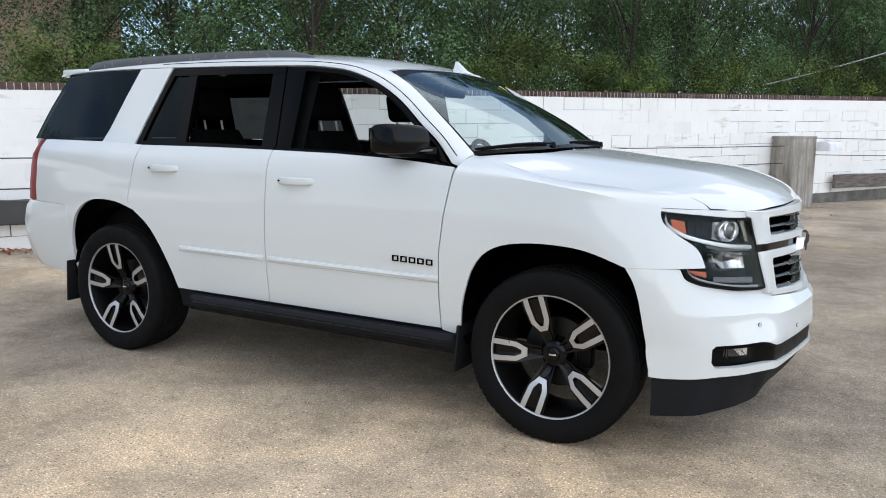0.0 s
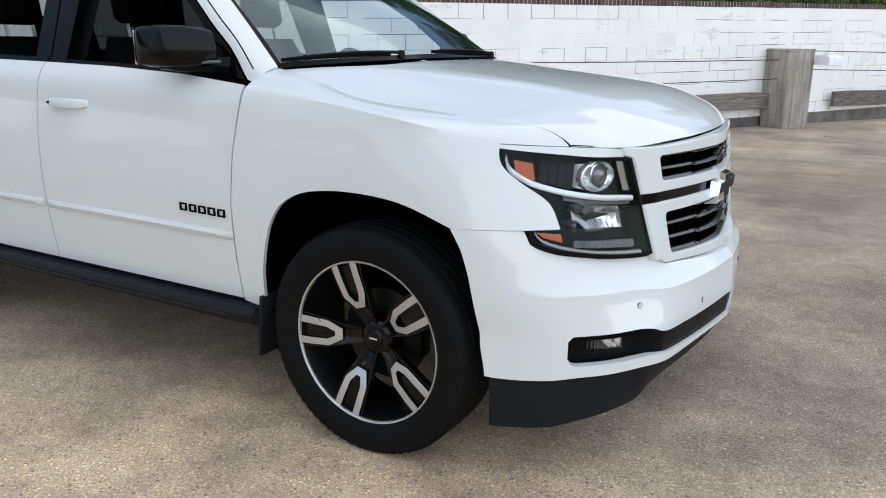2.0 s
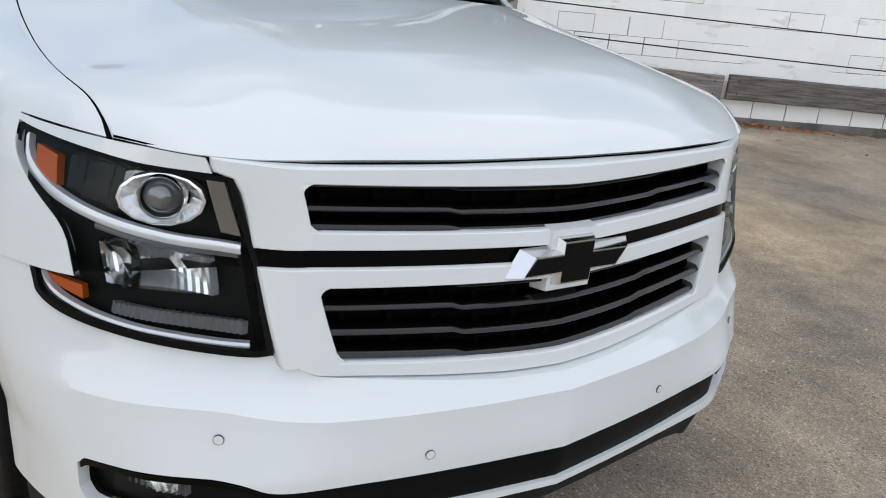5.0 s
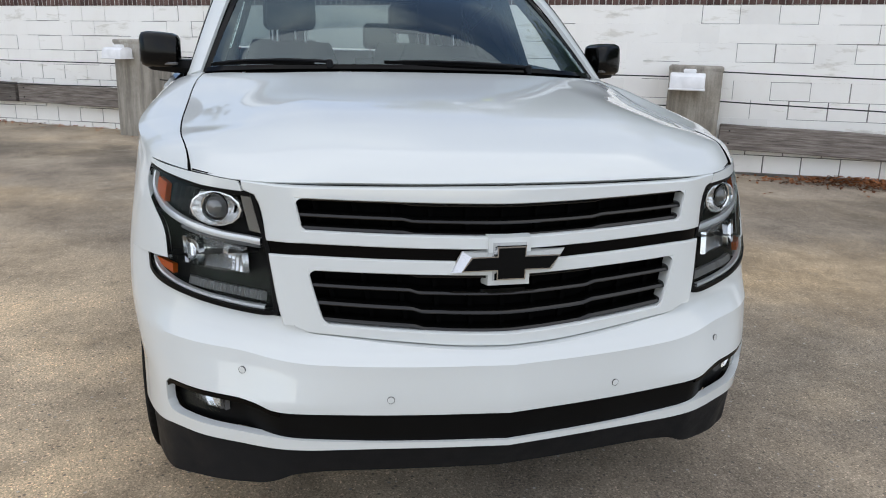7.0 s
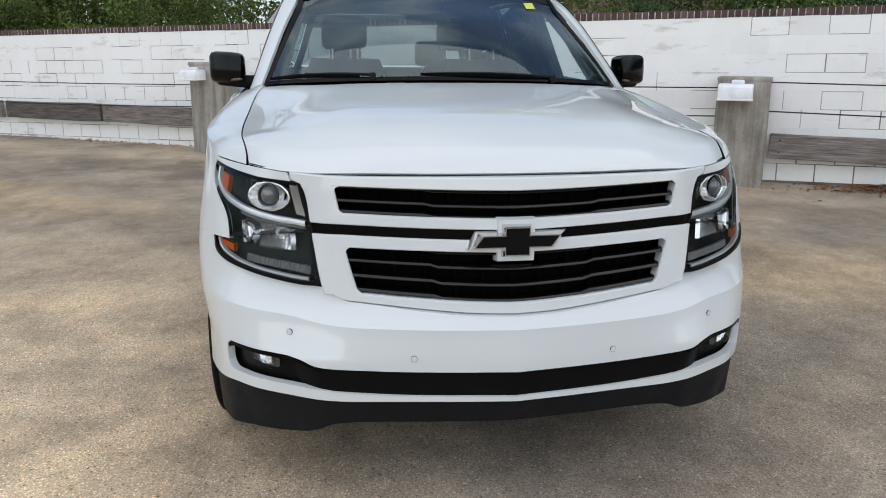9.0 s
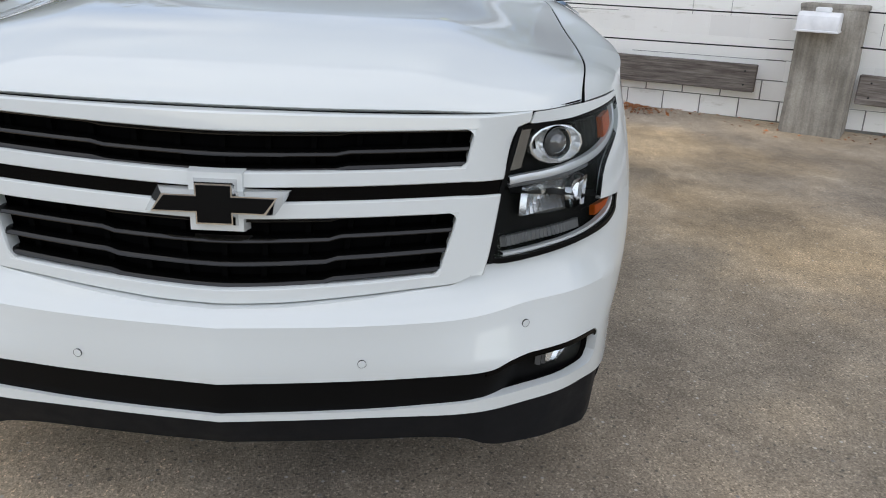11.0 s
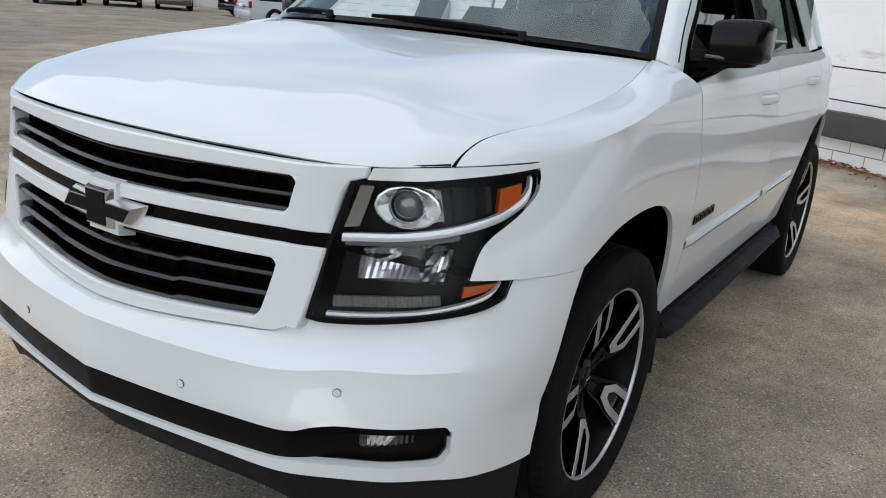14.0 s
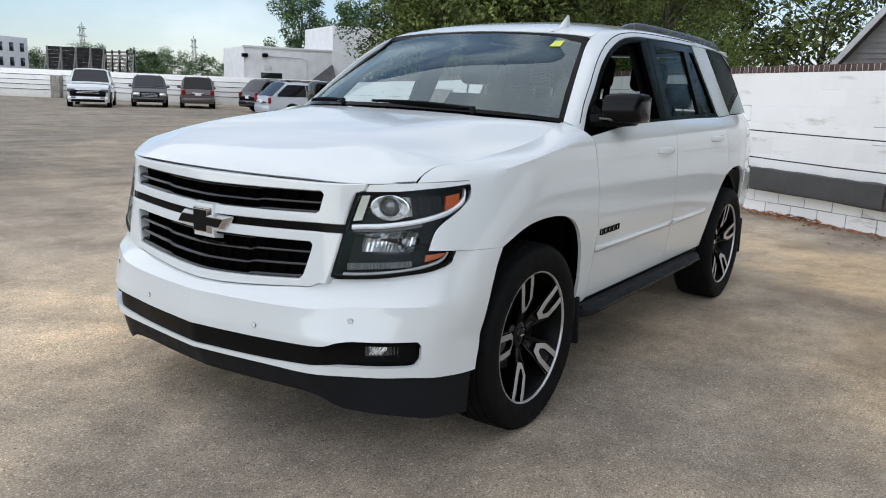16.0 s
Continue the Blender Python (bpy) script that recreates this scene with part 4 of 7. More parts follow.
def build_bumper():
    bp = lambda d: float(np.interp(d, [-.30, -.12, -.03, 0.0, .03, .06, .12], [0, 0, .003, .006, -.011, -.022, -.027]))
    crease = pchip([0, 2.4, 3.84, 6.7, 7.66, 9.5], [.622, .626, .648, .657, .662, .668])

    def shelf(a, z):
        return bp(z - crease(a)) * float(np.interp(a, [4.6, 6.2, 7.2, 7.9], [1, .55, .25, 0]))
    pod = 6.62
    pts = lambda rows: pchip([r[0] for r in rows], [r[1] for r in rows])
    topz = pts([(0, .656), (ay(.12, .66)[0], .659), (ay(.25, .66)[0], .669), (ay(.46, .69)[0], .691), (ay(.52, .69)[0], .697), (ay(.555, .71)[0], .715), (ay(.592, .73)[0], .732), (3.34, .734), (4.09, .740), (5.12, .757), (6.26, .776), (6.80, .796), (6.98, .815), (7.06, .8445), (7.3, .8475), (9.6, .842)])
    st = [(0, .489), ay(.3, .490), ay(.55, .497), ay(.61, .503), ay(.66, .5215), ay(.71, .529), (5.2, .5305), (6.40, .530), (pod, .516)]
    sb = [(0, .407), ay(.3, .409), ay(.55, .420), ay(.61, .428), ay(.706, .432), (5.2, .433), (6.2, .433), (6.45, .437), (pod, .460)]
    wb = [(0, .391), ay(.3, .391), ay(.48, .389), ay(.66, .397), (4.5, .398), (6.1, .396), (7.4, .386), (8.2, .382), (9.2, .386)]
    stz, sbz, wbz = pts(st), pts(sb), pts(wb)
    arch_a = pchip([.36, .40, .50, .58, .69, .765, .844], [ax(x, z)[0] for x, z in ((.452, .38), (.449, .40), (.434, .50), (.424, .58), (.405, .69), (.383, .765), (.338, .844))])

    def place(a, z):
        return nose(a, z, -shelf(a, z))
    bm = bmesh.new()
    for s in (1, -1):
        b2 = bmesh.new()
        cols = [pod * k / 110 for k in range(111)]
        NL, NM, NT = 4, 4, 22
        up = [[place(a, stz(a) + (crease(a) - stz(a)) * j / 12 if j < 13 else crease(a) + (topz(a) - crease(a)) * (j - 12) / 10) for a in cols] for j in range(NT + 1)]
        grid(b2, up)
        grid(b2, [[place(a, wbz(a) + (sbz(a) - wbz(a)) * j / NL) for a in cols] for j in range(NL + 1)])
        # the corner behind the pod, up to the wheel arch
        zz = [wbz(pod) + (sbz(pod) - wbz(pod)) * j / NL for j in range(NL)] + [sbz(pod) + (stz(pod) - sbz(pod)) * j / NM for j in range(NM)] + [stz(pod) + (crease(pod) - stz(pod)) * j / 12 if j < 13 else crease(pod) + (topz(pod) - crease(pod)) * (j - 12) / 10 for j in range(NT + 1)]
        lo, hi = zz[0], zz[-1]
        rows = []
        for z0 in zz:
            f, row = (z0 - lo) / (hi - lo), []
            for k in range(49):
                a = pod + (9.05 - pod) * k / 48
                z = wbz(a) + (topz(a) - wbz(a)) * f
                a2 = pod + (arch_a(z) - pod) * (k / 48)
                z = wbz(a2) + (topz(a2) - wbz(a2)) * f
                row.append(place(a2, z))
            rows.append(row)
        grid(b2, rows)
        # shelf from the top edge back to the grille
        ledge = [p for p in up[-1] if p.y < .585]
        grid(b2, [ledge, [Vector((grille_x(p.y, p.z) - .012, p.y, p.z + .0005)) for p in ledge]])
        weld(b2, 0.0012)
        mirrored(b2, s)
        me = bpy.data.meshes.new("tmp")
        b2.to_mesh(me)
        b2.free()
        bm.from_mesh(me)
        bpy.data.meshes.remove(me)
    weld(bm, 0.0006)
    flange(bm, 0.022, Vector((1, 0, 0)))
    bumper = part("front_bumper", bm, WHITE, CAR, "deep white front bumper with four parking sensors", 19)
    # black lower strip that opens into the fog lamp pods
    bm = bmesh.new()
    for s in (1, -1):
        b2 = bmesh.new()
        up = [(p[0], p[1] + 0.004) for p in st]
        lo = [(p[0], p[1] - 0.004) for p in sb]

        def well(a, z):
            return -0.010 - 0.030 * min(1, max(0, (a - 3.0) / 0.9)) * (1 if z < stz(a) - .012 else .3)
        grid(b2, skin(lo, up, [lo[0], up[0]], [lo[-1], up[-1]], 60, 5, bump=well))
        mirrored(b2, s)
        me = bpy.data.meshes.new("tmp")
        b2.to_mesh(me)
        b2.free()
        bm.from_mesh(me)
        bpy.data.meshes.remove(me)
    weld(bm, 0.001)
    flange(bm, -0.006, Vector((1, 0, 0)))
    part("lower_strip", bm, SATIN_BLACK, bumper, "satin black strip across the bumper")
    # gloss brow over each pod
    for s in (1, -1):
        bm = bmesh.new()
        a0, a1 = ay(.60, .50)[0], pod - .04
        rows = []
        for k, (dz, dd) in enumerate(((0.001, 0.010), (-0.003, 0.001), (-0.015, 0.003), (-0.017, 0.03))):
            rows.append([nose(a0 + (a1 - a0) * i / 40, stz(a0 + (a1 - a0) * i / 40) + dz, dd) for i in range(41)])
        grid(bm, rows)
        mirrored(bm, s)
        part("pod_brow", bm, GLOSS_BLACK, bumper, "gloss black brow over the fog lamp")
        # fog lamp: a small bright reflector beside a dark lens
        q0, q1 = 4.42, 5.98
        bm = bmesh.new()
        grid(bm, [[nose(q0 + (q1 - q0) * i / 18, .470 + .040 * j / 4 + .004 * i / 18, .026 + .006 * (i % 2) + .014 * i / 18) for i in range(19)] for j in range(5)])
        flange(bm, .01, Vector((1, 0.6, 0)))
        mirrored(bm, s)
        fog = part("fog_lamp", bm, SMOKE, bumper, "small rectangular fog lamp", 10)
        bm = bmesh.new()
        grid(bm, [[nose(q0 + .10 + (.42 + .42 * j / 4) * i / 6, .478 + .031 * j / 4, .021 + .008 * (i % 2)) for i in range(7)] for j in range(5)])
        orient(bm, Vector((1, 0.6, 0)))
        mirrored(bm, s)
        part("fog_reflector", bm, REFLECTOR, fog, "bright faceted reflector", 10)
        bm = bmesh.new()
        grid(bm, [[nose(q0 + (q1 - q0) * i / 10, .468 + .046 * j / 3, .013) for i in range(11)] for j in range(4)])
        orient(bm, Vector((1, 0.6, 0)))
        mirrored(bm, s)
        part("fog_lens", bm, LENS, fog, "clear lens")
    # parking sensors
    for y, z in ((.315, .534), (.686, .599)):
        for s in (1, -1):
            a = ay(y, z)[0]
            c, n = nose(a, z, -0.0025 - shelf(a, z)), None
            t = nose(a + .03, z) - nose(a - .03, z)
            n = Vector((t.y, -t.x, 0)).normalized()
            sb_ = bmesh.new()
            revolve(sb_, [(0.0, 0.0010), (0.0084, 0.0009), (0.0090, 0.0003), (0.0090, -0.003)], "x", 24)
            m = n.to_track_quat("X", "Z").to_matrix().to_4x4()
            bmesh.ops.transform(sb_, matrix=Matrix.Translation(c) @ m, verts=sb_.verts[:])
            mirrored(sb_, s)
            sen = part("parking_sensor", sb_, WHITE, bumper, "round white parking sensor", 12)
            rb = bmesh.new()
            revolve(rb, [(0.0090, 0.0007), (0.0098, 0.0006), (0.0098, -0.003)], "x", 24)
            bmesh.ops.transform(rb, matrix=Matrix.Translation(c) @ m, verts=rb.verts[:])
            mirrored(rb, s)
            part("sensor_gap", rb, SMOKE, sen)
    # black air dam under the bumper
    bm = bmesh.new()
    rows = []
    zb = pchip([0, 2.3, 2.75, 3.3, 3.8, 5.8, 8, 9], [.296, .294, .288, .264, .251, .236, .213, .205])
    for k in range(6):
        f = k / 5
        row = []
        for i in range(-70, 71):
            q = abs(i) / 70
            a = q * (ax(.462, .40)[0])
            hi = wbz(a) + .006
            p = nose(a, .42, .012 + f * float(np.interp(a, [0, 4, 6, 7], [.058, .044, .030, .014])))
            row.append(Vector((p.x, math.copysign(p.y, i) if i else 0.0, hi + (zb(a) - hi) * f)))
        rows.append(row)
    grid(bm, rows)
    flange(bm, 0.02, Vector((1, 0, 0)))
    part("air_dam", bm, MATTE_BLACK, bumper, "matte black air dam under the bumper")
    return bumper


BUMPER_TOP = pchip([0, .12, .25, .46, .52, .555, .592, .64], [.656, .659, .669, .691, .697, .715, .732, .736])


def soft_edge(bm, depth, out, r=0.007):
    """Rolls the open edges of a sheet over a small radius and back, like a moulded frame."""
    orient(bm, out)
    be = [e for e in bm.edges if e.is_boundary]
    for dx, dd in ((0.30 * r, 0.30 * r), (0.45 * r, r), (0.25 * r, depth)):
        side = {}
        for e in be:
            f = e.link_faces[0]
            c = f.calc_center_median()
            m = (e.verts[0].co + e.verts[1].co) / 2
            t = (e.verts[1].co - e.verts[0].co).normalized()
            o = (m - c) - t * (m - c).dot(t)
            o.x = 0
            for v in e.verts:
                side[tuple(round(q, 5) for q in v.co)] = side.get(tuple(round(q, 5) for q in v.co), Vector((0, 0, 0))) + (o.normalized() if o.length > 1e-5 else Vector((0, 0, 0)))
        res = bmesh.ops.extrude_edge_only(bm, edges=be)
        vs = [x for x in res["geom"] if isinstance(x, bmesh.types.BMVert)]
        be = [x for x in res["geom"] if isinstance(x, bmesh.types.BMEdge)]
        for v in vs:
            o = side.get(tuple(round(q, 5) for q in v.co), Vector((0, 0, 0)))
            if o.length > 1e-5:
                o = o.normalized()
            v.co += o * dx - Vector((dd, 0, 0))
    bm.normal_update()


def grille_x(y, z):
    """The grille's face; its outer edge comes flush with the front corner's skin."""
    y = abs(y)
    x = .917 - (z - .85) * .10 - .066 * (y / .5) ** 1.45
    if y > .545:
        x += min(1.0, (y - .545) / .075) * (nose(a_at("y", y, z, 0.0, 8.0), z).x + .004 - x)
    return x


def build_grille():
    edge = pchip([.66, .74, .90, 1.047, 1.053, 1.09], [.550, .582, .609, .638, .665, .674])
    gap = pchip([.66, .725, .871, .965, 1.05, 1.09], [.456, .480, .518, .530, .547, .554])

    def level(r, q):
        drop = 1 - min(1, q / .8) ** 1.6
        L = [BUMPER_TOP(q / .8 * .468 if q < .8 else .468 + (q - .8) * .55) + .0060, .720 - .030 * drop, .865 - .014 * drop, .896 - .015 * drop, .934 - .015 * drop, .962 - .016 * drop, 1.048 - .011 * drop, 1.0880 - EDGE_DROP(q * .68)]
        i = min(int(r), 6)
        return L[i] + (L[i + 1] - L[i]) * (r - i)

    def place(q, r, d=0.0):
        z = level(r, abs(q))
        k = abs(q)
        y = gap(z) * k / .8 if k < .8 else gap(z) + (edge(z) - gap(z)) * (k - .8) / .2
        return Vector((grille_x(y, z) - d, math.copysign(y, q), z))
    bm = bmesh.new()
    qs = [-1 + .05 * i for i in range(5)] + [-.8 + .04 * i for i in range(41)] + [.85, .9, .95, 1.0]
    for r0, r1, n, inner in ((0, 1, 3, True), (1, 2, 4, False), (2, 3, 3, True), (4, 5, 3, True), (5, 6, 4, False), (6, 7, 3, True)):
        rows = [[place(q, r0 + (r1 - r0) * j / n) for q in qs] for j in range(n + 1)]
        if inner:
            grid(bm, rows)
        else:
            grid(bm, [r[:5] for r in rows])
            grid(bm, [r[-5:] for r in rows])
    weld(bm, 0.0006)
    soft_edge(bm, 0.040, Vector((1, 0, 0)), 0.005)
    # rounded corners of the two openings
    for sy in (-1, 1):
        for r0, up, h in ((1, 1, .22), (2, -1, .16), (5, 1, .26), (6, -1, .26)):
            arc = [place(sy * (.8 - .045 * (1 - math.sin(t))), r0 + up * h * (1 - math.cos(t)), .0015) for t in [math.pi / 2 * k / 5 for k in range(6)]]
            c = bm.verts.new(place(sy * .812, r0 - up * .04, .0015))
            fr = [bm.verts.new(p) for p in arc]
            bk = [bm.verts.new(p - Vector((.038, 0, 0))) for p in arc]
            for i in range(5):
                flip = (sy * up) > 0
                bm.faces.new((c, fr[i + 1], fr[i]) if flip else (c, fr[i], fr[i + 1]))
                q = (fr[i], fr[i + 1], bk[i + 1], bk[i])
                bm.faces.new(q if flip else q[::-1])
    th = part("grille", bm, WHITE, CAR, "white-framed grille with black slats", 16)
    # black insert behind
    bm = bmesh.new()
    grid(bm, [[place(q, r, 0.075) for q in qs] for r in (0.4, 1, 2, 3, 4, 5, 6, 6.8)])
    orient(bm, Vector((1, 0, 0)))
    part("grille_backing", bm, SHELL, th)
    # thin black line between the two white bars
    bm = bmesh.new()
    grid(bm, [[place(q, r, 0.010) for q in qs] for r in (2.96, 3.5, 4.04)])
    orient(bm, Vector((1, 0, 0)))
    part("middle_strip", bm, GLOSS_BLACK, th, "gloss black strip between the grille bars")

    def slat(r, tilt):
        b = bmesh.new()
        prof = ((0.064, 0.004), (0.030, 0.009), (0.011, 0.008), (0.0045, 0.0035), (0.001, -0.0015), (0.002, -0.004), (0.010, -0.006), (0.064, -0.007))
        rows = []
        for i in range(-20, 21):
            q = i / 20 * .825
            k = abs(i) / 20
            lift = 0.004 * (1 if k > .45 else -1) * tilt
            base = place(q, r)
            rows.append([base + Vector((-d - (0.008 if k > .45 else 0.012), 0, z + lift)) for d, z in prof])
        grid(b, rows)
        b.normal_update()
        bmesh.ops.recalc_face_normals(b, faces=b.faces[:])
        part("slat", b, SLAT_BLACK, th)
    for r in (1.06, 1.36, 1.68, 1.97):
        slat(r, 1)
    for r in (5.06, 5.44, 5.93):
        slat(r, 0.7)

    def rib(q, r0, r1):
        b = bmesh.new()
        ps = [place(q, r0 + (r1 - r0) * k / 4, 0.062) for k in range(5)]
        grid(b, [[p + Vector((dx, dy, 0)) for dx, dy in ((-.03, -.008), (.006, -.006), (.006, .006), (-.03, .008))] for p in ps])
        bmesh.ops.recalc_face_normals(b, faces=b.faces[:])
        part("rib", b, SHELL, th)
    for k in range(-5, 6):
        rib(k * .145, 1.0, 2.0)
        rib(k * .145, 5.0, 6.0)
    # emblem: two crossed plain bars, chrome edge and black face
    prof = lambda w1, w2, h1, h2, sl: [(-w1 - sl, -h1), (-w2, -h1), (-w2, -h2), (w2, -h2), (w2, -h1), (w1 - sl, -h1), (w1 + sl, h1), (w2, h1), (w2, h2), (-w2, h2), (-w2, h1), (-w1 + sl, h1)]

    def plate(name, a, b, d0, d1, mat, label):
        bm = bmesh.new()
        lo = [bm.verts.new((grille_x(0, .915) + d0, y, .886 + z)) for y, z in a]
        hi = [bm.verts.new((grille_x(0, .915) + d1, y, .886 + z)) for y, z in b]
        for i in range(12):
            j = (i + 1) % 12
            bm.faces.new((lo[i], lo[j], hi[j], hi[i]))
        for q in ((0, 1, 10, 11), (1, 2, 3, 4), (1, 4, 7, 10), (10, 7, 8, 9), (4, 5, 6, 7)):
            bm.faces.new([hi[k] for k in q])
        bmesh.ops.recalc_face_normals(bm, faces=bm.faces[:])
        return part(name, bm, mat, th, label, 20)
    plate("emblem_boss", prof(.064, .062, .028, .070, .0), prof(.060, .057, .024, .064, .0), -0.04, 0.003, WHITE, "white boss behind the emblem")
    plate("emblem", prof(.142, .051, .0285, .055, .016), prof(.121, .039, .0195, .0445, .0125), -0.01, 0.022, EMBLEM_CHROME, "chrome-edged cross-shaped emblem")
    plate("emblem_face", prof(.117, .0365, .0170, .0415, .0120), prof(.116, .0355, .0160, .0405, .0120), 0.020, 0.0240, SATIN_BLACK, "black emblem face")


def build_headlight(s):
    A, B, C, D, E = (3.60, 1.047), (7.96, 1.078), (6.02, .859), (3.25, .900), (3.10, .743)
    right_u = [C, (6.13, .888), (6.42, .933), (6.96, .972), (7.55, 1.008), (7.86, 1.042), B]
    right_u = [(p.x, p.y) for p in smooth_line(flat(right_u), 5)]
    bottom_l = [E, (3.34, .740), (4.09, .746), (5.12, .763), (6.26, .782), (6.80, .801), (6.99, .824), (7.03, .846)]
    bottom_l = [(p.x, p.y) for p in smooth_line(flat(bottom_l), 5)]
    top_l = [D, C, (7.035, .854)]
    left_l = [E, D]
    last = [bottom_l[-1], top_l[-1]]

    def both(bm, depth):
        grid(bm, skin([D, C], [A, B], [D, A], right_u, 22, 12, depth))
        grid(bm, skin(bottom_l, top_l, left_l, last, 26, 12, depth))
    bm = bmesh.new()
    both(bm, 0.0)
    weld(bm, 0.003)
    for v in bm.verts:
        v.co.x -= .062
    orient(bm, Vector((1, 0.5, 0)))
    # side walls come forward to the lens
    be = [e for e in bm.edges if e.is_boundary]
    res = bmesh.ops.extrude_edge_only(bm, edges=be)
    for v in [x for x in res["geom"] if isinstance(x, bmesh.types.BMVert)]:
        v.co.x += .058
    mirrored(bm, s)
    lamp = part("headlight", bm, LAMP_BLACK, CAR, "dark-housed headlight with projector, chrome reflector and amber markers")
    bm = bmesh.new()
    both(bm, 0.002)
    weld(bm, 0.003)
    orient(bm, Vector((1, 0.5, 0)))
    mirrored(bm, s)
    part("lens", bm, LENS, lamp, "clear polycarbonate lens")

    # black rim round the lens
    def border(line, w, d0=0.001, mat=LAMP_BLACK, name="lens_rim", label=""):
        b = bmesh.new()
        pts = resample(flat(line), 40)
        rows = [[], [], [], []]
        for i, p in enumerate(pts):
            q0, q1 = nose(pts[max(i - 1, 0)].x, pts[max(i - 1, 0)].y), nose(pts[min(i + 1, 40)].x, pts[min(i + 1, 40)].y)
            here = nose(p.x, p.y)
            t = (q1 - q0).normalized()
            n = (here - nose(p.x, p.y, 0.01)).normalized()
            side = t.cross(n).normalized() * w
            rows[0].append(here - n * .012)
            rows[1].append(here - n * d0)
            rows[2].append(here - n * d0 + side)
            rows[3].append(here - n * .012 + side)
        grid(b, rows)
        bmesh.ops.recalc_face_normals(b, faces=b.faces[:])
        mirrored(b, s)
        return part(name, b, mat, lamp, label)
    border([A, D, E], 0.011)
    border(bottom_l, -0.012)
    border(right_u[::-1], -0.010)
    border([A, B], 0.009)
    border([(C[0], C[1]), (top_l[-1][0], top_l[-1][1])], 0.006)
    # silver daytime strip: along the middle and up the outer edge
    strip = [(3.42, .922), (3.75, .926), (4.27, .930), (4.82, .938), (5.62, .951), (6.35, .966), (6.93, .983), (7.40, 1.009), (7.63, 1.031), (7.75, 1.058)]
    strip = [(p.x, p.y) for p in smooth_line(flat(strip), 4)]

    def ribbon(line, w, depth, mat, name, label="", thick=0.012):
        b = bmesh.new()
        pts = resample(flat(line), 36)
        rows = [[nose(p.x, p.y + dz, dd) for p in pts] for dz, dd in ((-w / 2, depth + thick), (-w / 2, depth), (0, depth - 0.003), (w / 2, depth), (w / 2, depth + thick))]
        grid(b, rows)
        bmesh.ops.recalc_face_normals(b, faces=b.faces[:])
        mirrored(b, s)
        return part(name, b, mat, lamp, label)
    ribbon(strip, 0.017, 0.012, LIGHT_GUIDE, "silver_strip", "satin silver light strip")
    ribbon([(3.47, .909), (4.27, .915), (5.0, .924), (5.83, .936)], 0.011, 0.022, RIBBED, "light_guide", "ribbed clear light guide")
    low = [(3.32, .756), (3.95, .760), (5.11, .777), (6.01, .795), (6.62, .815), (6.85, .842)]
    ribbon([(p.x, p.y) for p in smooth_line(flat(low), 4)], 0.009, 0.010, LIGHT_GUIDE, "silver_strip", "satin silver light strip")

    def tile(name, c4, depth, mat, label="", nu=10, nv=5, shape=None, sharp=40):
        """A small sheet inside the lamp between four corners: low inner, low outer, top outer, top inner."""
        b = bmesh.new()
        rows = []
        for j in range(nv + 1):
            v, row = j / nv, []
            for i in range(nu + 1):
                u = i / nu
                a = (c4[0][0] * (1 - u) + c4[1][0] * u) * (1 - v) + (c4[3][0] * (1 - u) + c4[2][0] * u) * v
                z = (c4[0][1] * (1 - u) + c4[1][1] * u) * (1 - v) + (c4[3][1] * (1 - u) + c4[2][1] * u) * v
                row.append(nose(a, z, depth + (shape(u, v, i, j) if shape else 0.0)))
            rows.append(row)
        grid(b, rows)
        flange(b, 0.012, Vector((0.8, 0.6, 0)))
        mirrored(b, s)
        return part(name, b, mat, lamp, label, sharp)
    # slanted bright bar at the inner end
    tile("inner_bar", ((3.36, .942), (3.70, .948), (3.92, 1.037), (3.56, 1.034)), 0.018, SMOKED_CHROME, "slanted silver bar")
    # projector in its bowl
    n = Vector((0.90, 0.40, 0.02)).normalized()

    def turned(name, prof, mat, label, at, sc=(1, 1, 1), nn=36, sharp=40):
        b = bmesh.new()
        revolve(b, prof, "x", nn)
        bmesh.ops.transform(b, matrix=Matrix.Translation(nose(*at)) @ n.to_track_quat("X", "Z").to_matrix().to_4x4() @ Matrix.Diagonal((*sc, 1)), verts=b.verts[:])
        bmesh.ops.recalc_face_normals(b, faces=b.faces[:])
        mirrored(b, s)
        return part(name, b, mat, lamp, label, sharp)
    turned("bowl", [(.036, -.026), (.044, -.012), (.054, .004), (.058, .012), (.0625, .011), (.0625, -.01)], BOWL, "faceted chrome projector bowl", (4.60, .996, .026), (1, 1.16, .74), 14, 15)
    turned("projector_ring", [(.033, -.01), (.034, .020), (.037, .023), (.040, .019), (.040, -.02)], BRIGHT, "chrome ring", (4.60, 1.000, .030))
    turned("projector_lens", [(0.0, .030), (.012, .0285), (.022, .024), (.029, .016), (.0335, .004)], PROJECTOR, "grey glass projector lens", (4.60, 1.000, .030))
    tile("bowl_flank", ((5.02, .958), (5.46, .968), (5.42, 1.030), (4.96, 1.034)), 0.030, SILVER, "silver flank of the projector bowl", 8, 6, lambda u, v, i, j: .010 * math.sin(math.pi * u), 15)
    # dark bezel between the bowl and the marker
    tile("bezel", ((5.45, .962), (6.70, .985), (6.74, 1.040), (5.40, 1.036)), 0.030, BEZEL, "dark ribbed bezel", 12, 4, lambda u, v, i, j: .006 * ((i // 3) % 2), 20)
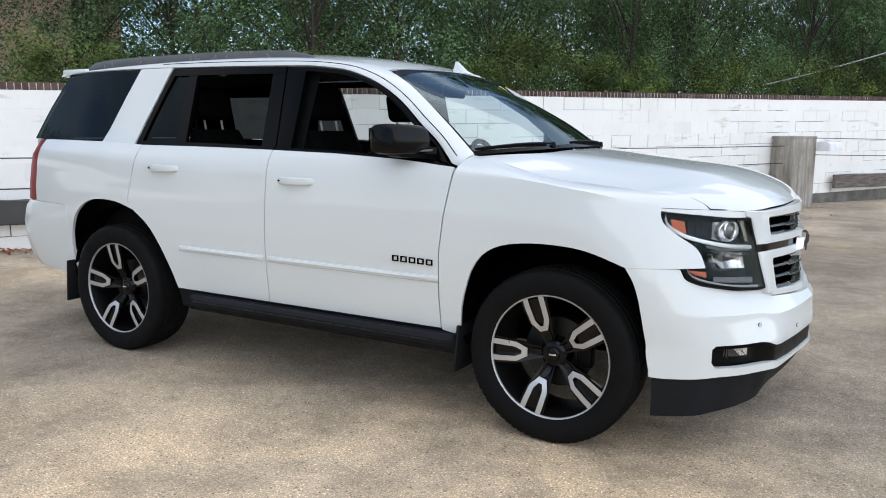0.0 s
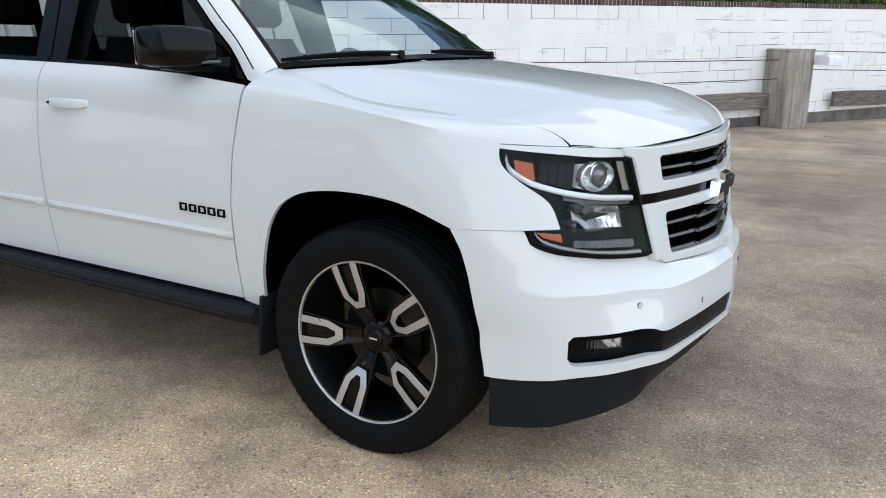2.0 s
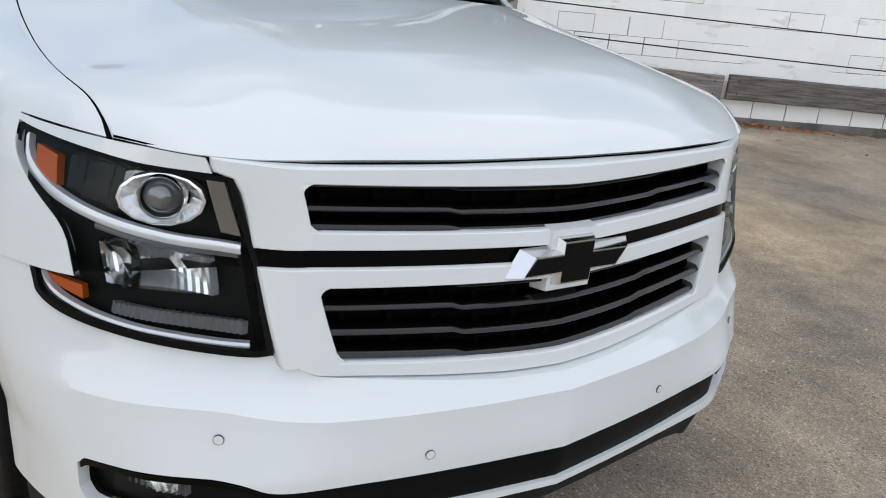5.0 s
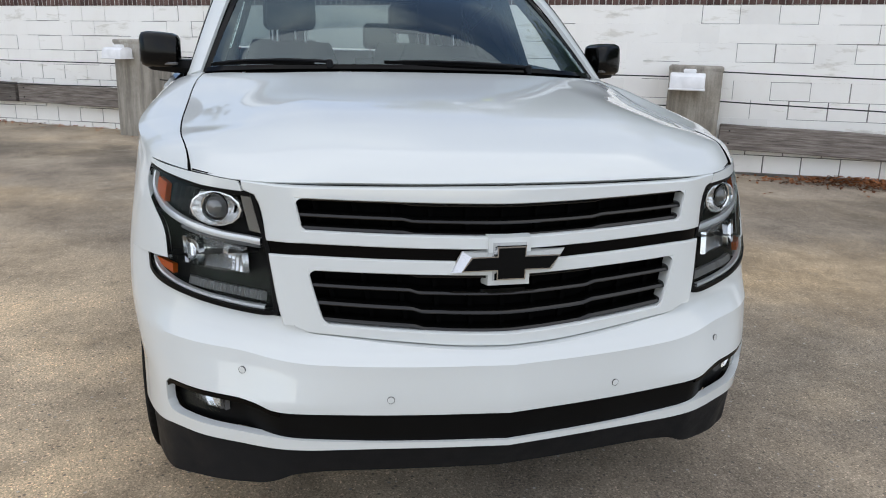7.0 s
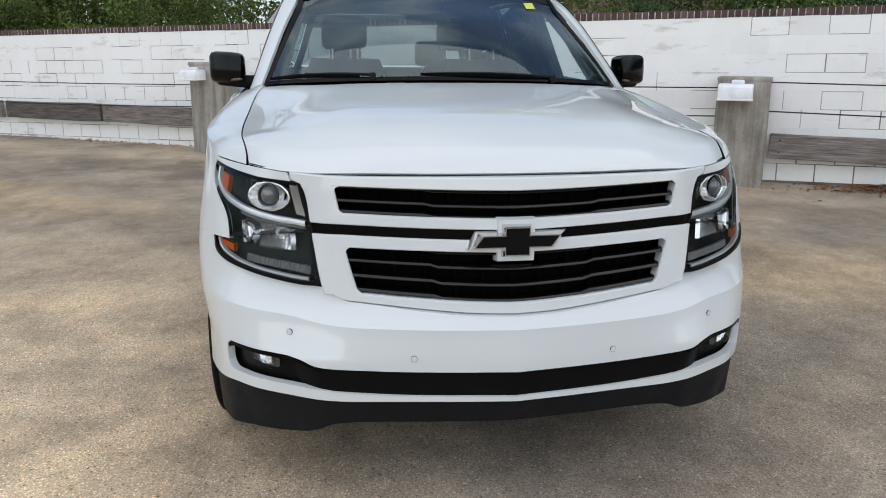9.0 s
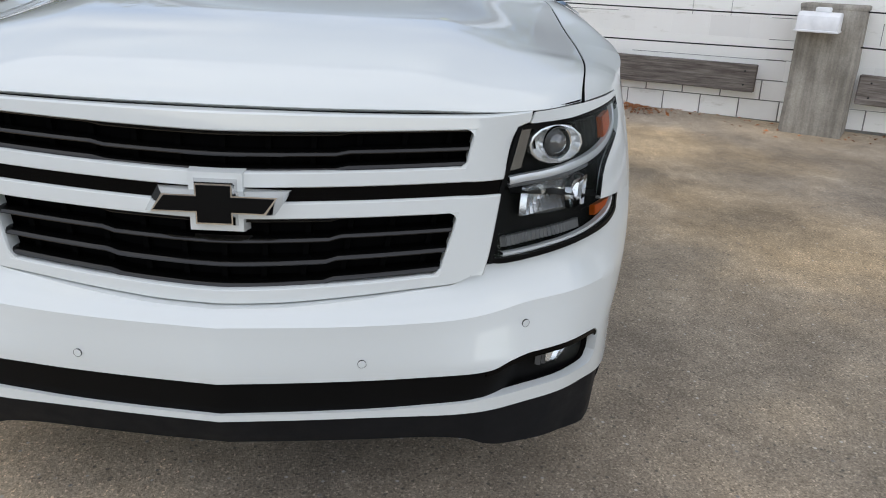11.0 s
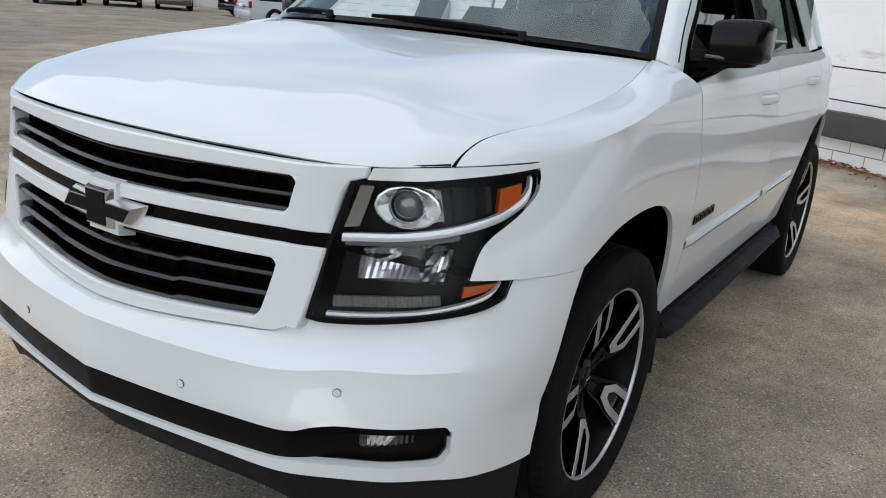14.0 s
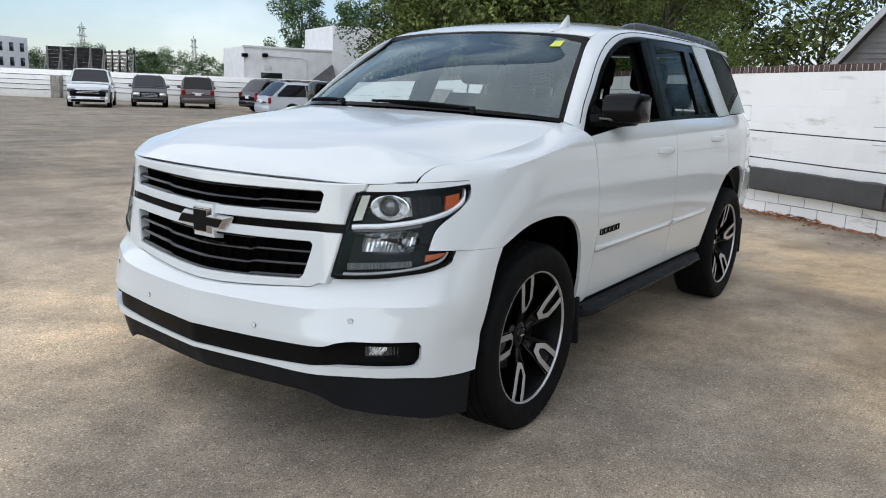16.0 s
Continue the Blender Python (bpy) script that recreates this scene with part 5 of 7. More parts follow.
    # low chrome reflector in two bowls
    tile("reflector", ((3.84, .836), (5.36, .842), (5.58, .914), (3.90, .899)), 0.018, BOWL, "fluted silver reflector", 26, 8, lambda u, v, i, j: .036 * math.sin(math.pi * u) ** .8 * (.45 + .55 * math.sin(math.pi * v)) + .0022 * (i % 2), 8)
    tile("reflector", ((4.98, .844), (5.46, .846), (5.66, .914), (5.04, .906)), 0.014, SMOKED_CHROME, "bright reflector end", 8, 6, lambda u, v, i, j: .022 * math.sin(math.pi * u) * math.sin(math.pi * v), 30)
    # ribbed turn signal
    tile("turn_signal", ((3.45, .769), (5.36, .789), (5.32, .809), (3.43, .792)), 0.022, RIBBED, "ribbed turn signal", 40, 2, lambda u, v, i, j: .005 * (i % 2), 8)
    # amber markers
    tile("amber_marker", ((6.80, .990), (7.36, 1.008), (7.49, 1.049), (6.92, 1.039)), 0.016, AMBER, "amber side marker")
    tile("amber_marker", ((5.95, .810), (6.54, .824), (6.80, .841), (5.97, .834)), 0.014, AMBER, "amber side marker")
    # white brow above the lamp, under the bonnet edge
    b = bmesh.new()
    lo = [(3.80, 1.0515), (4.97, 1.0565), (6.8, 1.0715), (7.6, 1.0785), (7.98, 1.083)]
    hi = [(3.90, 1.0765), (4.99, 1.0840), (6.57, 1.0890), (7.5, 1.0915), (8.02, 1.0935)]
    grid(b, skin(lo, hi, [lo[0], hi[0]], [lo[-1], hi[-1]], 24, 4))
    flange(b, 0.03, Vector((0.7, 0.7, 0)))
    mirrored(b, s)
    part("lamp_brow", b, WHITE, lamp, "white painted brow over the headlight")


build_fenders()
build_hood()
build_bumper()
build_grille()
build_headlight(1)
build_headlight(-1)


# doors and quarter panels
def build_doors():
    front_edge = [(-.566, .447), (-.568, .6), (-.562, .8), (-.536, 1.0), (-.494, 1.222)]
    bel = [(-1.632, 1.277), (-1.2, 1.268), (-.80, 1.250), (-.494, 1.222)]

    def fd(bm):
        grid(bm, side_sheet([(-1.660, .447), (-.566, .447)], bel, [(-1.660, .447), (-1.650, .8), (-1.632, 1.277)], front_edge, 36, 30, flank))
    f = two_sided("front_door", fd, WHITE, label="white front door")

    arc = [(p.x, p.y) for p in smooth_line(flat(ARCH_R[:5]), 5)]
    rear = arc + [(-2.751, .945), (-2.715, 1.10), (-2.675, 1.286)]

    def rd(bm):
        grid(bm, side_sheet([(-2.395, .447), (-1.665, .447)], [(-2.675, 1.286), (-2.1, 1.284), (-1.637, 1.277)], rear, [(-1.665, .447), (-1.655, .8), (-1.637, 1.277)], 34, 34, flank))
    r = two_sided("rear_door", rd, WHITE, label="white rear door")

    # quarter panel round the rear wheel
    arc2 = [(p.x, p.y) for p in smooth_line(flat(ARCH_R[4:]), 5)]

    def qp(bm):
        bot = arc2 + [(-3.40, .47)]
        grid(bm, side_sheet(bot, [(-2.680, 1.286), (-3.0, 1.30), (-3.4, 1.302), (-3.46, 1.301)], [arc2[0], (-2.756, .945), (-2.72, 1.10), (-2.680, 1.286)], [(-3.40, .47), (-3.46, .60), (-3.46, 1.301)], 60, 26, flank))
    two_sided("quarter_panel", qp, WHITE, label="white rear quarter panel")

    def qc(bm):
        grid(bm, side_sheet([(-3.875, .886), (-3.43, .886)], [(-3.835, 1.303), (-3.43, 1.303)], [(-3.875, .886), (-3.835, 1.303)], [(-3.43, .886), (-3.43, 1.303)], 14, 14, lambda x, z: flank(x, z) + .0003))
    two_sided("corner_panel", qc, WHITE, label="white rear corner panel", depth=0)

    # body side moulding
    def mo(x0, x1):
        def make(bm):
            rows = []
            for x in [x0 + (x1 - x0) * i / 20 for i in range(21)]:
                e = 0.3 if x in (x0, x1) else 1.0
                rows.append([Vector((x, flank(x, .69 + dz) + dy * e, .69 + dz + .012 * (x + 1.45) * -0.25)) for dz, dy in ((.019, -.002), (.016, .010), (.004, .016), (-.011, .010), (-.016, -.002))])
            grid(bm, rows)
        return make
    two_sided("side_moulding", mo(-1.640, -.560), WHITE, f, "white body side moulding", depth=0)
    two_sided("side_moulding", mo(-2.330, -1.672), WHITE, r, "white body side moulding", depth=0)

    # handles: a strap over a shallow cup
    def handle(xc, zc):
        def make(bm):
            rows = []
            for i in range(13):
                t = i / 12
                x = xc - .125 + .25 * t
                arch = math.sin(math.pi * t) ** 0.45
                y = flank(x, zc) - .004 + .040 * arch
                h = .014 + .006 * arch
                rows.append([Vector((x, y + dy, zc + dz * h)) for dy, dz in ((-.010, -1), (0, -.8), (.003, 0), (0, .8), (-.010, 1), (-.016, 0))])
            vs = grid(bm, rows, True)
            bm.faces.new(vs[0])
            bm.faces.new(vs[-1][::-1])
        return make
    two_sided("door_handle", handle(-1.435, 1.122), WHITE, f, "white strap door handle", depth=0)
    two_sided("door_handle", handle(-2.440, 1.157), WHITE, r, "white strap door handle", depth=0)

    def cup(xc, zc):
        def make(bm):
            grid(bm, [[Vector((xc + .068 * math.cos(2 * math.pi * k / 20) * rr, flank(xc, zc) + .0015, zc + .024 * math.sin(2 * math.pi * k / 20) * rr)) for k in range(21)] for rr in (0.05, 0.6, 1.0)])
        return make
    # model badge: five plain dark frames
    for s, ds in ((1, f[0]), (-1, f[1])):
        for k in range(5):
            bm = bmesh.new()
            x = -.802 + .0485 * k
            for dx, dz, w, h in ((0, -.0115, .036, .006), (0, .0115, .036, .006), (-.0145, 0, .007, .017), (.0145, 0, .007, .017)):
                box(bm, (w, .006, h), (x + dx, flank(x, .773) + .003, .773 + dz - .004 * k / 4))
            mirrored(bm, s)
            part("badge_mark", bm, GLOSS_BLACK, ds, "plain black badge mark")
    # dark key cover at the rear end of each handle on the right flank
    for door, xc, zc in ((f[1], -1.435, 1.122), (r[1], -2.440, 1.157)):
        bm = bmesh.new()
        revolve(bm, [(0, .003), (.0045, .0027), (.0052, 0), (.0052, -.01)], "y", 14)
        bmesh.ops.translate(bm, verts=bm.verts[:], vec=(xc - .090, flank(xc - .090, zc) + .0315, zc))
        mirrored(bm, -1)
        part("key_cover", bm, SATIN_BLACK, door, "small dark key cover")
    two_sided("handle_cup", cup(-1.435, 1.112), WHITE, f, "white cup behind the handle", depth=0)
    two_sided("handle_cup", cup(-2.440, 1.147), WHITE, r, "white cup behind the handle", depth=0)
    return f, r


DOORS_F, DOORS_R = build_doors()


# glasshouse
def hsheet(bm, bottom, top, left, right, nu, nv, inset=0.0):
    grid(bm, side_sheet(bottom, top, left, right, nu, nv, lambda x, z: house_y(x, z, inset)))


def build_glasshouse():
    A_LINE = [(-0.570, 1.236), (-0.651, 1.329), (-0.765, 1.417), (-0.887, 1.518), (-1.008, 1.595), (-1.127, 1.649), (-1.287, 1.696), (-1.485, 1.720), (-1.629, 1.727)]
    A_IN = [(-0.661, 1.259), (-0.710, 1.323), (-0.805, 1.398), (-0.926, 1.495), (-1.034, 1.563), (-1.145, 1.612), (-1.293, 1.656), (-1.480, 1.678), (-1.551, 1.681)]
    # black frame of the front door window
    def ffr(bm):
        n = 40
        a, b = resample(flat([(p.x, p.y) for p in smooth_line(flat(A_LINE), 5)]), n), resample(flat([(p.x, p.y) for p in smooth_line(flat(A_IN), 5)]), n)
        b = [p.lerp(q, .45) for p, q in zip(b, a)]
        for r in ([[Vector((p.x, house_y(p.x, p.y, 0.0), p.y)) for p in a], [Vector((p.x, house_y(p.x, p.y, -0.004), p.y)) for p in [q0.lerp(q1, .5) for q0, q1 in zip(a, b)]], [Vector((p.x, house_y(p.x, p.y, 0.0), p.y)) for p in b], [Vector((p.x, house_y(p.x, p.y, 0.03), p.y)) for p in b]],):
            grid(bm, r)
        hsheet(bm, [(-1.632, 1.288), (-1.534, 1.285)], [(-1.693, 1.727), (-1.557, 1.725)], [(-1.632, 1.288), (-1.693, 1.727)], [(-1.534, 1.285), (-1.542, 1.503), (-1.557, 1.725)], 4, 14)
        hsheet(bm, [(-1.630, 1.272), (-1.132, 1.256), (-0.568, 1.222)], [(-1.632, 1.293), (-1.134, 1.278), (-0.641, 1.252)], [(-1.630, 1.272), (-1.632, 1.293)], [(-0.568, 1.222), (-0.641, 1.252)], 24, 3, -0.012)
    two_sided("window_frame", ffr, GLOSS_BLACK, DOORS_F, "gloss black window surround", depth=0.02)
    # sail panel at the mirror
    def sail(bm):
        hsheet(bm, [(-0.895, 1.263), (-0.640, 1.249)], [(-0.896, 1.273), (-0.747, 1.359), (-0.702, 1.339)], [(-0.895, 1.263), (-0.896, 1.273)], [(-0.640, 1.249), (-0.702, 1.339)], 8, 4, 0.008)
    two_sided("sail_panel", sail, SATIN_BLACK, DOORS_F, "black mirror sail panel", depth=0.01)

    # rear door: pillar, divider, belt, top strip
    def rfr(bm):
        hsheet(bm, [(-1.747, 1.290), (-1.642, 1.288)], [(-1.800, 1.734), (-1.704, 1.730)], [(-1.747, 1.290), (-1.800, 1.734)], [(-1.642, 1.288), (-1.704, 1.730)], 4, 12)
        hsheet(bm, [(-2.463, 1.303), (-2.367, 1.303)], [(-2.495, 1.729), (-2.422, 1.729)], [(-2.463, 1.303), (-2.495, 1.729)], [(-2.367, 1.303), (-2.422, 1.729)], 4, 12)
        hsheet(bm, [(-2.802, 1.281), (-2.167, 1.281), (-1.640, 1.272)], [(-2.761, 1.310), (-2.171, 1.304), (-1.643, 1.295)], [(-2.802, 1.281), (-2.761, 1.310)], [(-1.640, 1.272), (-1.643, 1.295)], 24, 3, -0.012)
        hsheet(bm, [(-2.625, 1.703), (-2.128, 1.699), (-1.698, 1.692)], [(-2.648, 1.745), (-2.134, 1.741), (-1.704, 1.730)], [(-2.625, 1.703), (-2.648, 1.745)], [(-1.698, 1.692), (-1.704, 1.730)], 20, 3, -0.002)
        hsheet(bm, [(-2.803, 1.287), (-2.754, 1.298)], [(-2.648, 1.745), (-2.613, 1.724)], [(-2.803, 1.287), (-2.761, 1.421), (-2.707, 1.577), (-2.648, 1.745)], [(-2.754, 1.298), (-2.720, 1.421), (-2.670, 1.571), (-2.613, 1.724)], 3, 14, -0.002)
    two_sided("window_frame", rfr, GLOSS_BLACK, DOORS_R, "gloss black window surround", depth=0.02)

    def rfx(bm):
        hsheet(bm, [(-2.760, 1.303), (-2.447, 1.303)], [(-2.618, 1.724), (-2.487, 1.713)], [(-2.760, 1.303), (-2.618, 1.724)], [(-2.447, 1.303), (-2.487, 1.713)], 6, 8, 0.010)
    # the right rear window is wound down, the left one is closed
    bm = bmesh.new()
    hsheet(bm, [(-2.420, 1.298), (-1.690, 1.290)], [(-2.460, 1.715), (-1.750, 1.708)], [(-2.420, 1.298), (-2.460, 1.715)], [(-1.690, 1.290), (-1.750, 1.708)], 10, 8, 0.018)
    orient(bm, Vector((0, 1, 0)))
    part("door_glass", bm, GLASS_DOOR, DOORS_R[0], "closed smoked door glass")
    two_sided("fixed_glass", rfx, GLASS_TINT, DOORS_R, "dark fixed pane", depth=0)

    # white pillar behind the rear door and the strip over the windows
    def cp(bm):
        hsheet(bm, [(-3.133, 1.297), (-3.006, 1.296), (-2.814, 1.287)], [(-2.942, 1.752), (-2.657, 1.754)], [(-3.133, 1.297), (-3.086, 1.380), (-3.018, 1.566), (-2.942, 1.752)], [(-2.814, 1.287), (-2.772, 1.421), (-2.717, 1.577), (-2.657, 1.754)], 10, 16, -0.006)
    two_sided("rear_pillar", cp, WHITE, label="white pillar behind the rear door")

    def qg(bm):
        hsheet(bm, [(-3.995, 1.309), (-3.538, 1.305), (-3.123, 1.304)], [(-3.760, 1.746), (-3.319, 1.753), (-2.952, 1.748)], [(-3.995, 1.309), (-3.902, 1.515), (-3.760, 1.746)], [(-3.123, 1.304), (-3.077, 1.385), (-3.007, 1.566), (-2.952, 1.748)], 16, 12, 0.002)
    two_sided("quarter_glass", qg, GLASS_TINT, label="dark privacy glass beside the cargo area", depth=0.008)

    # roof side rail: from the window line up to the roof edge, and down the windscreen pillar
    EDGE = [(-.462, .842, 1.280), (-.62, .795, 1.408), (-.80, .742, 1.545), (-.95, .697, 1.642), (-1.10, .668, 1.708), (-1.30, .655, 1.752), (-1.65, .648, 1.783), (-2.1, .642, 1.797), (-2.6, .636, 1.797), (-3.1, .632, 1.782), (-3.45, .630, 1.762), (-3.66, .628, 1.738)]
    WIN = [(-.500, 1.220), (-0.542, 1.232), (-0.638, 1.333), (-0.758, 1.425), (-0.883, 1.527), (-1.006, 1.603), (-1.127, 1.657), (-1.288, 1.704), (-1.486, 1.728), (-1.630, 1.736), (-2.136, 1.748), (-2.645, 1.756), (-2.949, 1.758), (-3.320, 1.759), (-3.70, 1.754), (-3.87, 1.746)]

    def rail(bm):
        n = 70
        lo = [Vector((p.x, house_y(p.x, p.y, -0.004), p.y)) for p in resample(flat([(p.x, p.y) for p in smooth_line(flat(WIN), 5)]), n)]
        hi = resample(smooth_line(EDGE, 5), n)
        rows = []
        for k in range(8):
            t = k / 7
            r = []
            for p, q in zip(lo, hi):
                c = Vector(((p.x + q.x) / 2, p.y * .8 + q.y * .2 + .006, q.z * .62 + p.z * .38 + .010))
                r.append((1 - t) ** 2 * p + 2 * t * (1 - t) * c + t * t * q)
            rows.append(r)
        grid(bm, rows)
    sides = two_sided("roof_side", rail, WHITE, label="white pillar and cant rail over the doors")

    # no real gap here: a dark tube on the panel draws its shade
    def shut(bm):
        n = 70
        lo = [Vector((p.x, house_y(p.x, p.y, -0.004), p.y)) for p in resample(flat([(p.x, p.y) for p in smooth_line(flat(WIN), 5)]), n)]
        hi = resample(smooth_line(EDGE, 5), n)
        pts = []
        for p, q in list(zip(lo, hi))[1:50]:
            t = .36
            c = Vector(((p.x + q.x) / 2, p.y * .8 + q.y * .2 + .006, q.z * .62 + p.z * .38 + .010))
            pts.append((1 - t) ** 2 * p + 2 * t * (1 - t) * c + t * t * q)
        tube(bm, pts, .0026, 6)
    two_sided("shut_line", shut, SHELL, sides, "dark gap above the door frame", depth=0)

    # roof skin
    bm = bmesh.new()
    edge = pchip([-p[0] for p in EDGE], [p[1] for p in EDGE])
    edz = pchip([-p[0] for p in EDGE], [p[2] for p in EDGE])
    cz = pchip([1.0, 1.06, 1.2, 1.45, 1.9, 2.5, 3.1, 3.5, 3.72], [1.715, 1.735, 1.773, 1.810, 1.845, 1.853, 1.842, 1.818, 1.795])
    rows = []
    for i in range(41):
        row = []
        for j in range(-20, 21):
            q = abs(j) / 20
            x = (1.075 - .035 * (1 - q * q)) + (3.70 - .04 * q * q - 1.075 + .035 * (1 - q * q)) * i / 40
            ye, ze = edge(x) - .006, edz(x)
            row.append(Vector((-x, math.copysign(ye * q, j) if j else 0, ze + (cz(x) - ze) * (1 - q ** 2.4))))
        rows.append(row)
    grid(bm, rows)
    flange(bm, 0.012, Vector((0, 0, 1)))
    part("roof", bm, WHITE, CAR, "white roof panel")

    # windscreen
    bm = bmesh.new()
    bot = smooth_line([(-.470, -.826, 1.270), (-.36, -.70, 1.284), (-.25, -.42, 1.298), (-.215, 0, 1.304), (-.25, .42, 1.298), (-.36, .70, 1.284), (-.470, .826, 1.270)], 6)
    top = smooth_line([(-1.040, -.656, 1.690), (-1.05, -.48, 1.708), (-1.035, 0, 1.722), (-1.05, .48, 1.708), (-1.040, .656, 1.690)], 6)
    lef = [(-.470, -.826, 1.270), (-.62, -.778, 1.392), (-.80, -.724, 1.520), (-.95, -.680, 1.618), (-1.040, -.656, 1.690)]
    rig = [(x, -y, z) for x, y, z in lef]
    rows = coons(bot, top, lef, rig, 30, 16)
    for j, r in enumerate(rows):
        for i, p in enumerate(r):
            p.x += .030 * math.sin(math.pi * j / 16) * math.sin(math.pi * i / 30)
            p.z += .022 * math.sin(math.pi * j / 16) * math.sin(math.pi * i / 30)
    grid(bm, rows)
    orient(bm, Vector((1, 0, 0.6)))
    part("windscreen", bm, GLASS_SCREEN, CAR, "wide clear windscreen")
    # black border of the windscreen
    for name, line, d in (("screen_seal", [r[0] for r in rows], Vector((0.006, .014, 0))), ("screen_seal", [r[-1] for r in rows], Vector((0.006, -.014, 0))), ("screen_band", rows[-1], Vector((.035, 0, -.028))), ("screen_band", rows[0], Vector((-.020, 0, .0155)))):
        bm = bmesh.new()
        L = [Vector(p) for p in line]
        up = Vector((.004, 0, .004))
        out = Vector((0, 0, 0)) if name == "screen_band" else d * -1.2
        grid(bm, [[p + out - up for p in L], [p + out * .5 + up for p in L], [p + d + up for p in L], [p + d * 1.05 - up * 0.2 for p in L]])
        orient(bm, Vector((1, 0, 0.6)))
        part(name, bm, GLOSS_BLACK, CAR, "black windscreen edge")
    # cowl grille
    bm = bmesh.new()
    cow = [[], [], []]
    for i in range(-20, 21):
        q = i / 20
        y = q * .83
        k = abs(q)
        cow[0].append(Vector((pchip([0, .5, 1], [-.215, -.27, -.46])(k) - .03, y, pchip([0, .5, 1], [1.300, 1.292, 1.255])(k) - .012)))
        cow[1].append(Vector((pchip([0, .5, .8, 1], [-.19, -.20, -.24, -.44])(k), y, pchip([0, .5, .8, 1], [1.290, 1.280, 1.245, 1.215])(k))))
        cow[2].append(Vector((pchip([0, .5, .8, 1], [-.13, -.13, -.20, -.42])(k), y, pchip([0, .5, .8, 1], [1.268, 1.255, 1.215, 1.190])(k))))
    grid(bm, cow)
    orient(bm, Vector((0, 0, 1)))
    part("cowl", bm, MATTE_BLACK, CAR, "black cowl below the windscreen")
    return rows


GLASS_SCREEN = make_glass("windscreen_glass", (0.60, 0.69, 0.69), 1.0, 2.0)
GLASS_DOOR = make_glass("smoked_door_glass", (0.52, 0.55, 0.54), 1.0, 1.12)
GLASS_REAR = make_glass("tailgate_glass", (0.34, 0.38, 0.38), 1.0)
SCREEN = build_glasshouse()


def on_screen(u, v, lift=0.0):
    """A place on the windscreen, u across from the car's right, v up."""
    i, j = u * 30, v * 16
    a, b = min(int(i), 29), min(int(j), 15)
    p = SCREEN[b][a].lerp(SCREEN[b][a + 1], i - a).lerp(SCREEN[b + 1][a].lerp(SCREEN[b + 1][a + 1], i - a), j - b)
    return p + Vector((0.62, 0, 0.78)) * lift


def build_wipers():
    for u0, u1, v0, v1 in ((.30, .03, .03, .045), (.76, .44, .02, .035)):
        bm = bmesh.new()
        n = 14
        pts = [on_screen(u0 + (u1 - u0) * k / n, v0 + (v1 - v0) * k / n + .01, .011 + .008 * math.sin(math.pi * k / n)) for k in range(n + 1)]
        tube(bm, pts, [.007 - .0035 * k / n for k in range(n + 1)], 6)
        arm = part("wiper", bm, MATTE_BLACK, CAR, "black windscreen wiper")
        bm = bmesh.new()
        pts = [on_screen(u0 + (u1 - u0) * (.12 + .95 * k / n), v0 + (v1 - v0) * k / n + .004, .008) for k in range(n + 1)]
        grid(bm, [[p + o for p in pts] for o in (Vector((.003, 0, .008)), Vector((-.003, 0, .004)), Vector((0, 0, -.005)), Vector((.004, 0, .003)))])
        part("blade", bm, RUBBER, arm)
        bm = bmesh.new()
        c = on_screen(u0, v0, .012)
        revolve(bm, [(0, .014), (.011, .012), (.014, .0), (.014, -.02)], "z", 14)
        bmesh.ops.translate(bm, verts=bm.verts[:], vec=c)
        part("pivot", bm, MATTE_BLACK, arm)


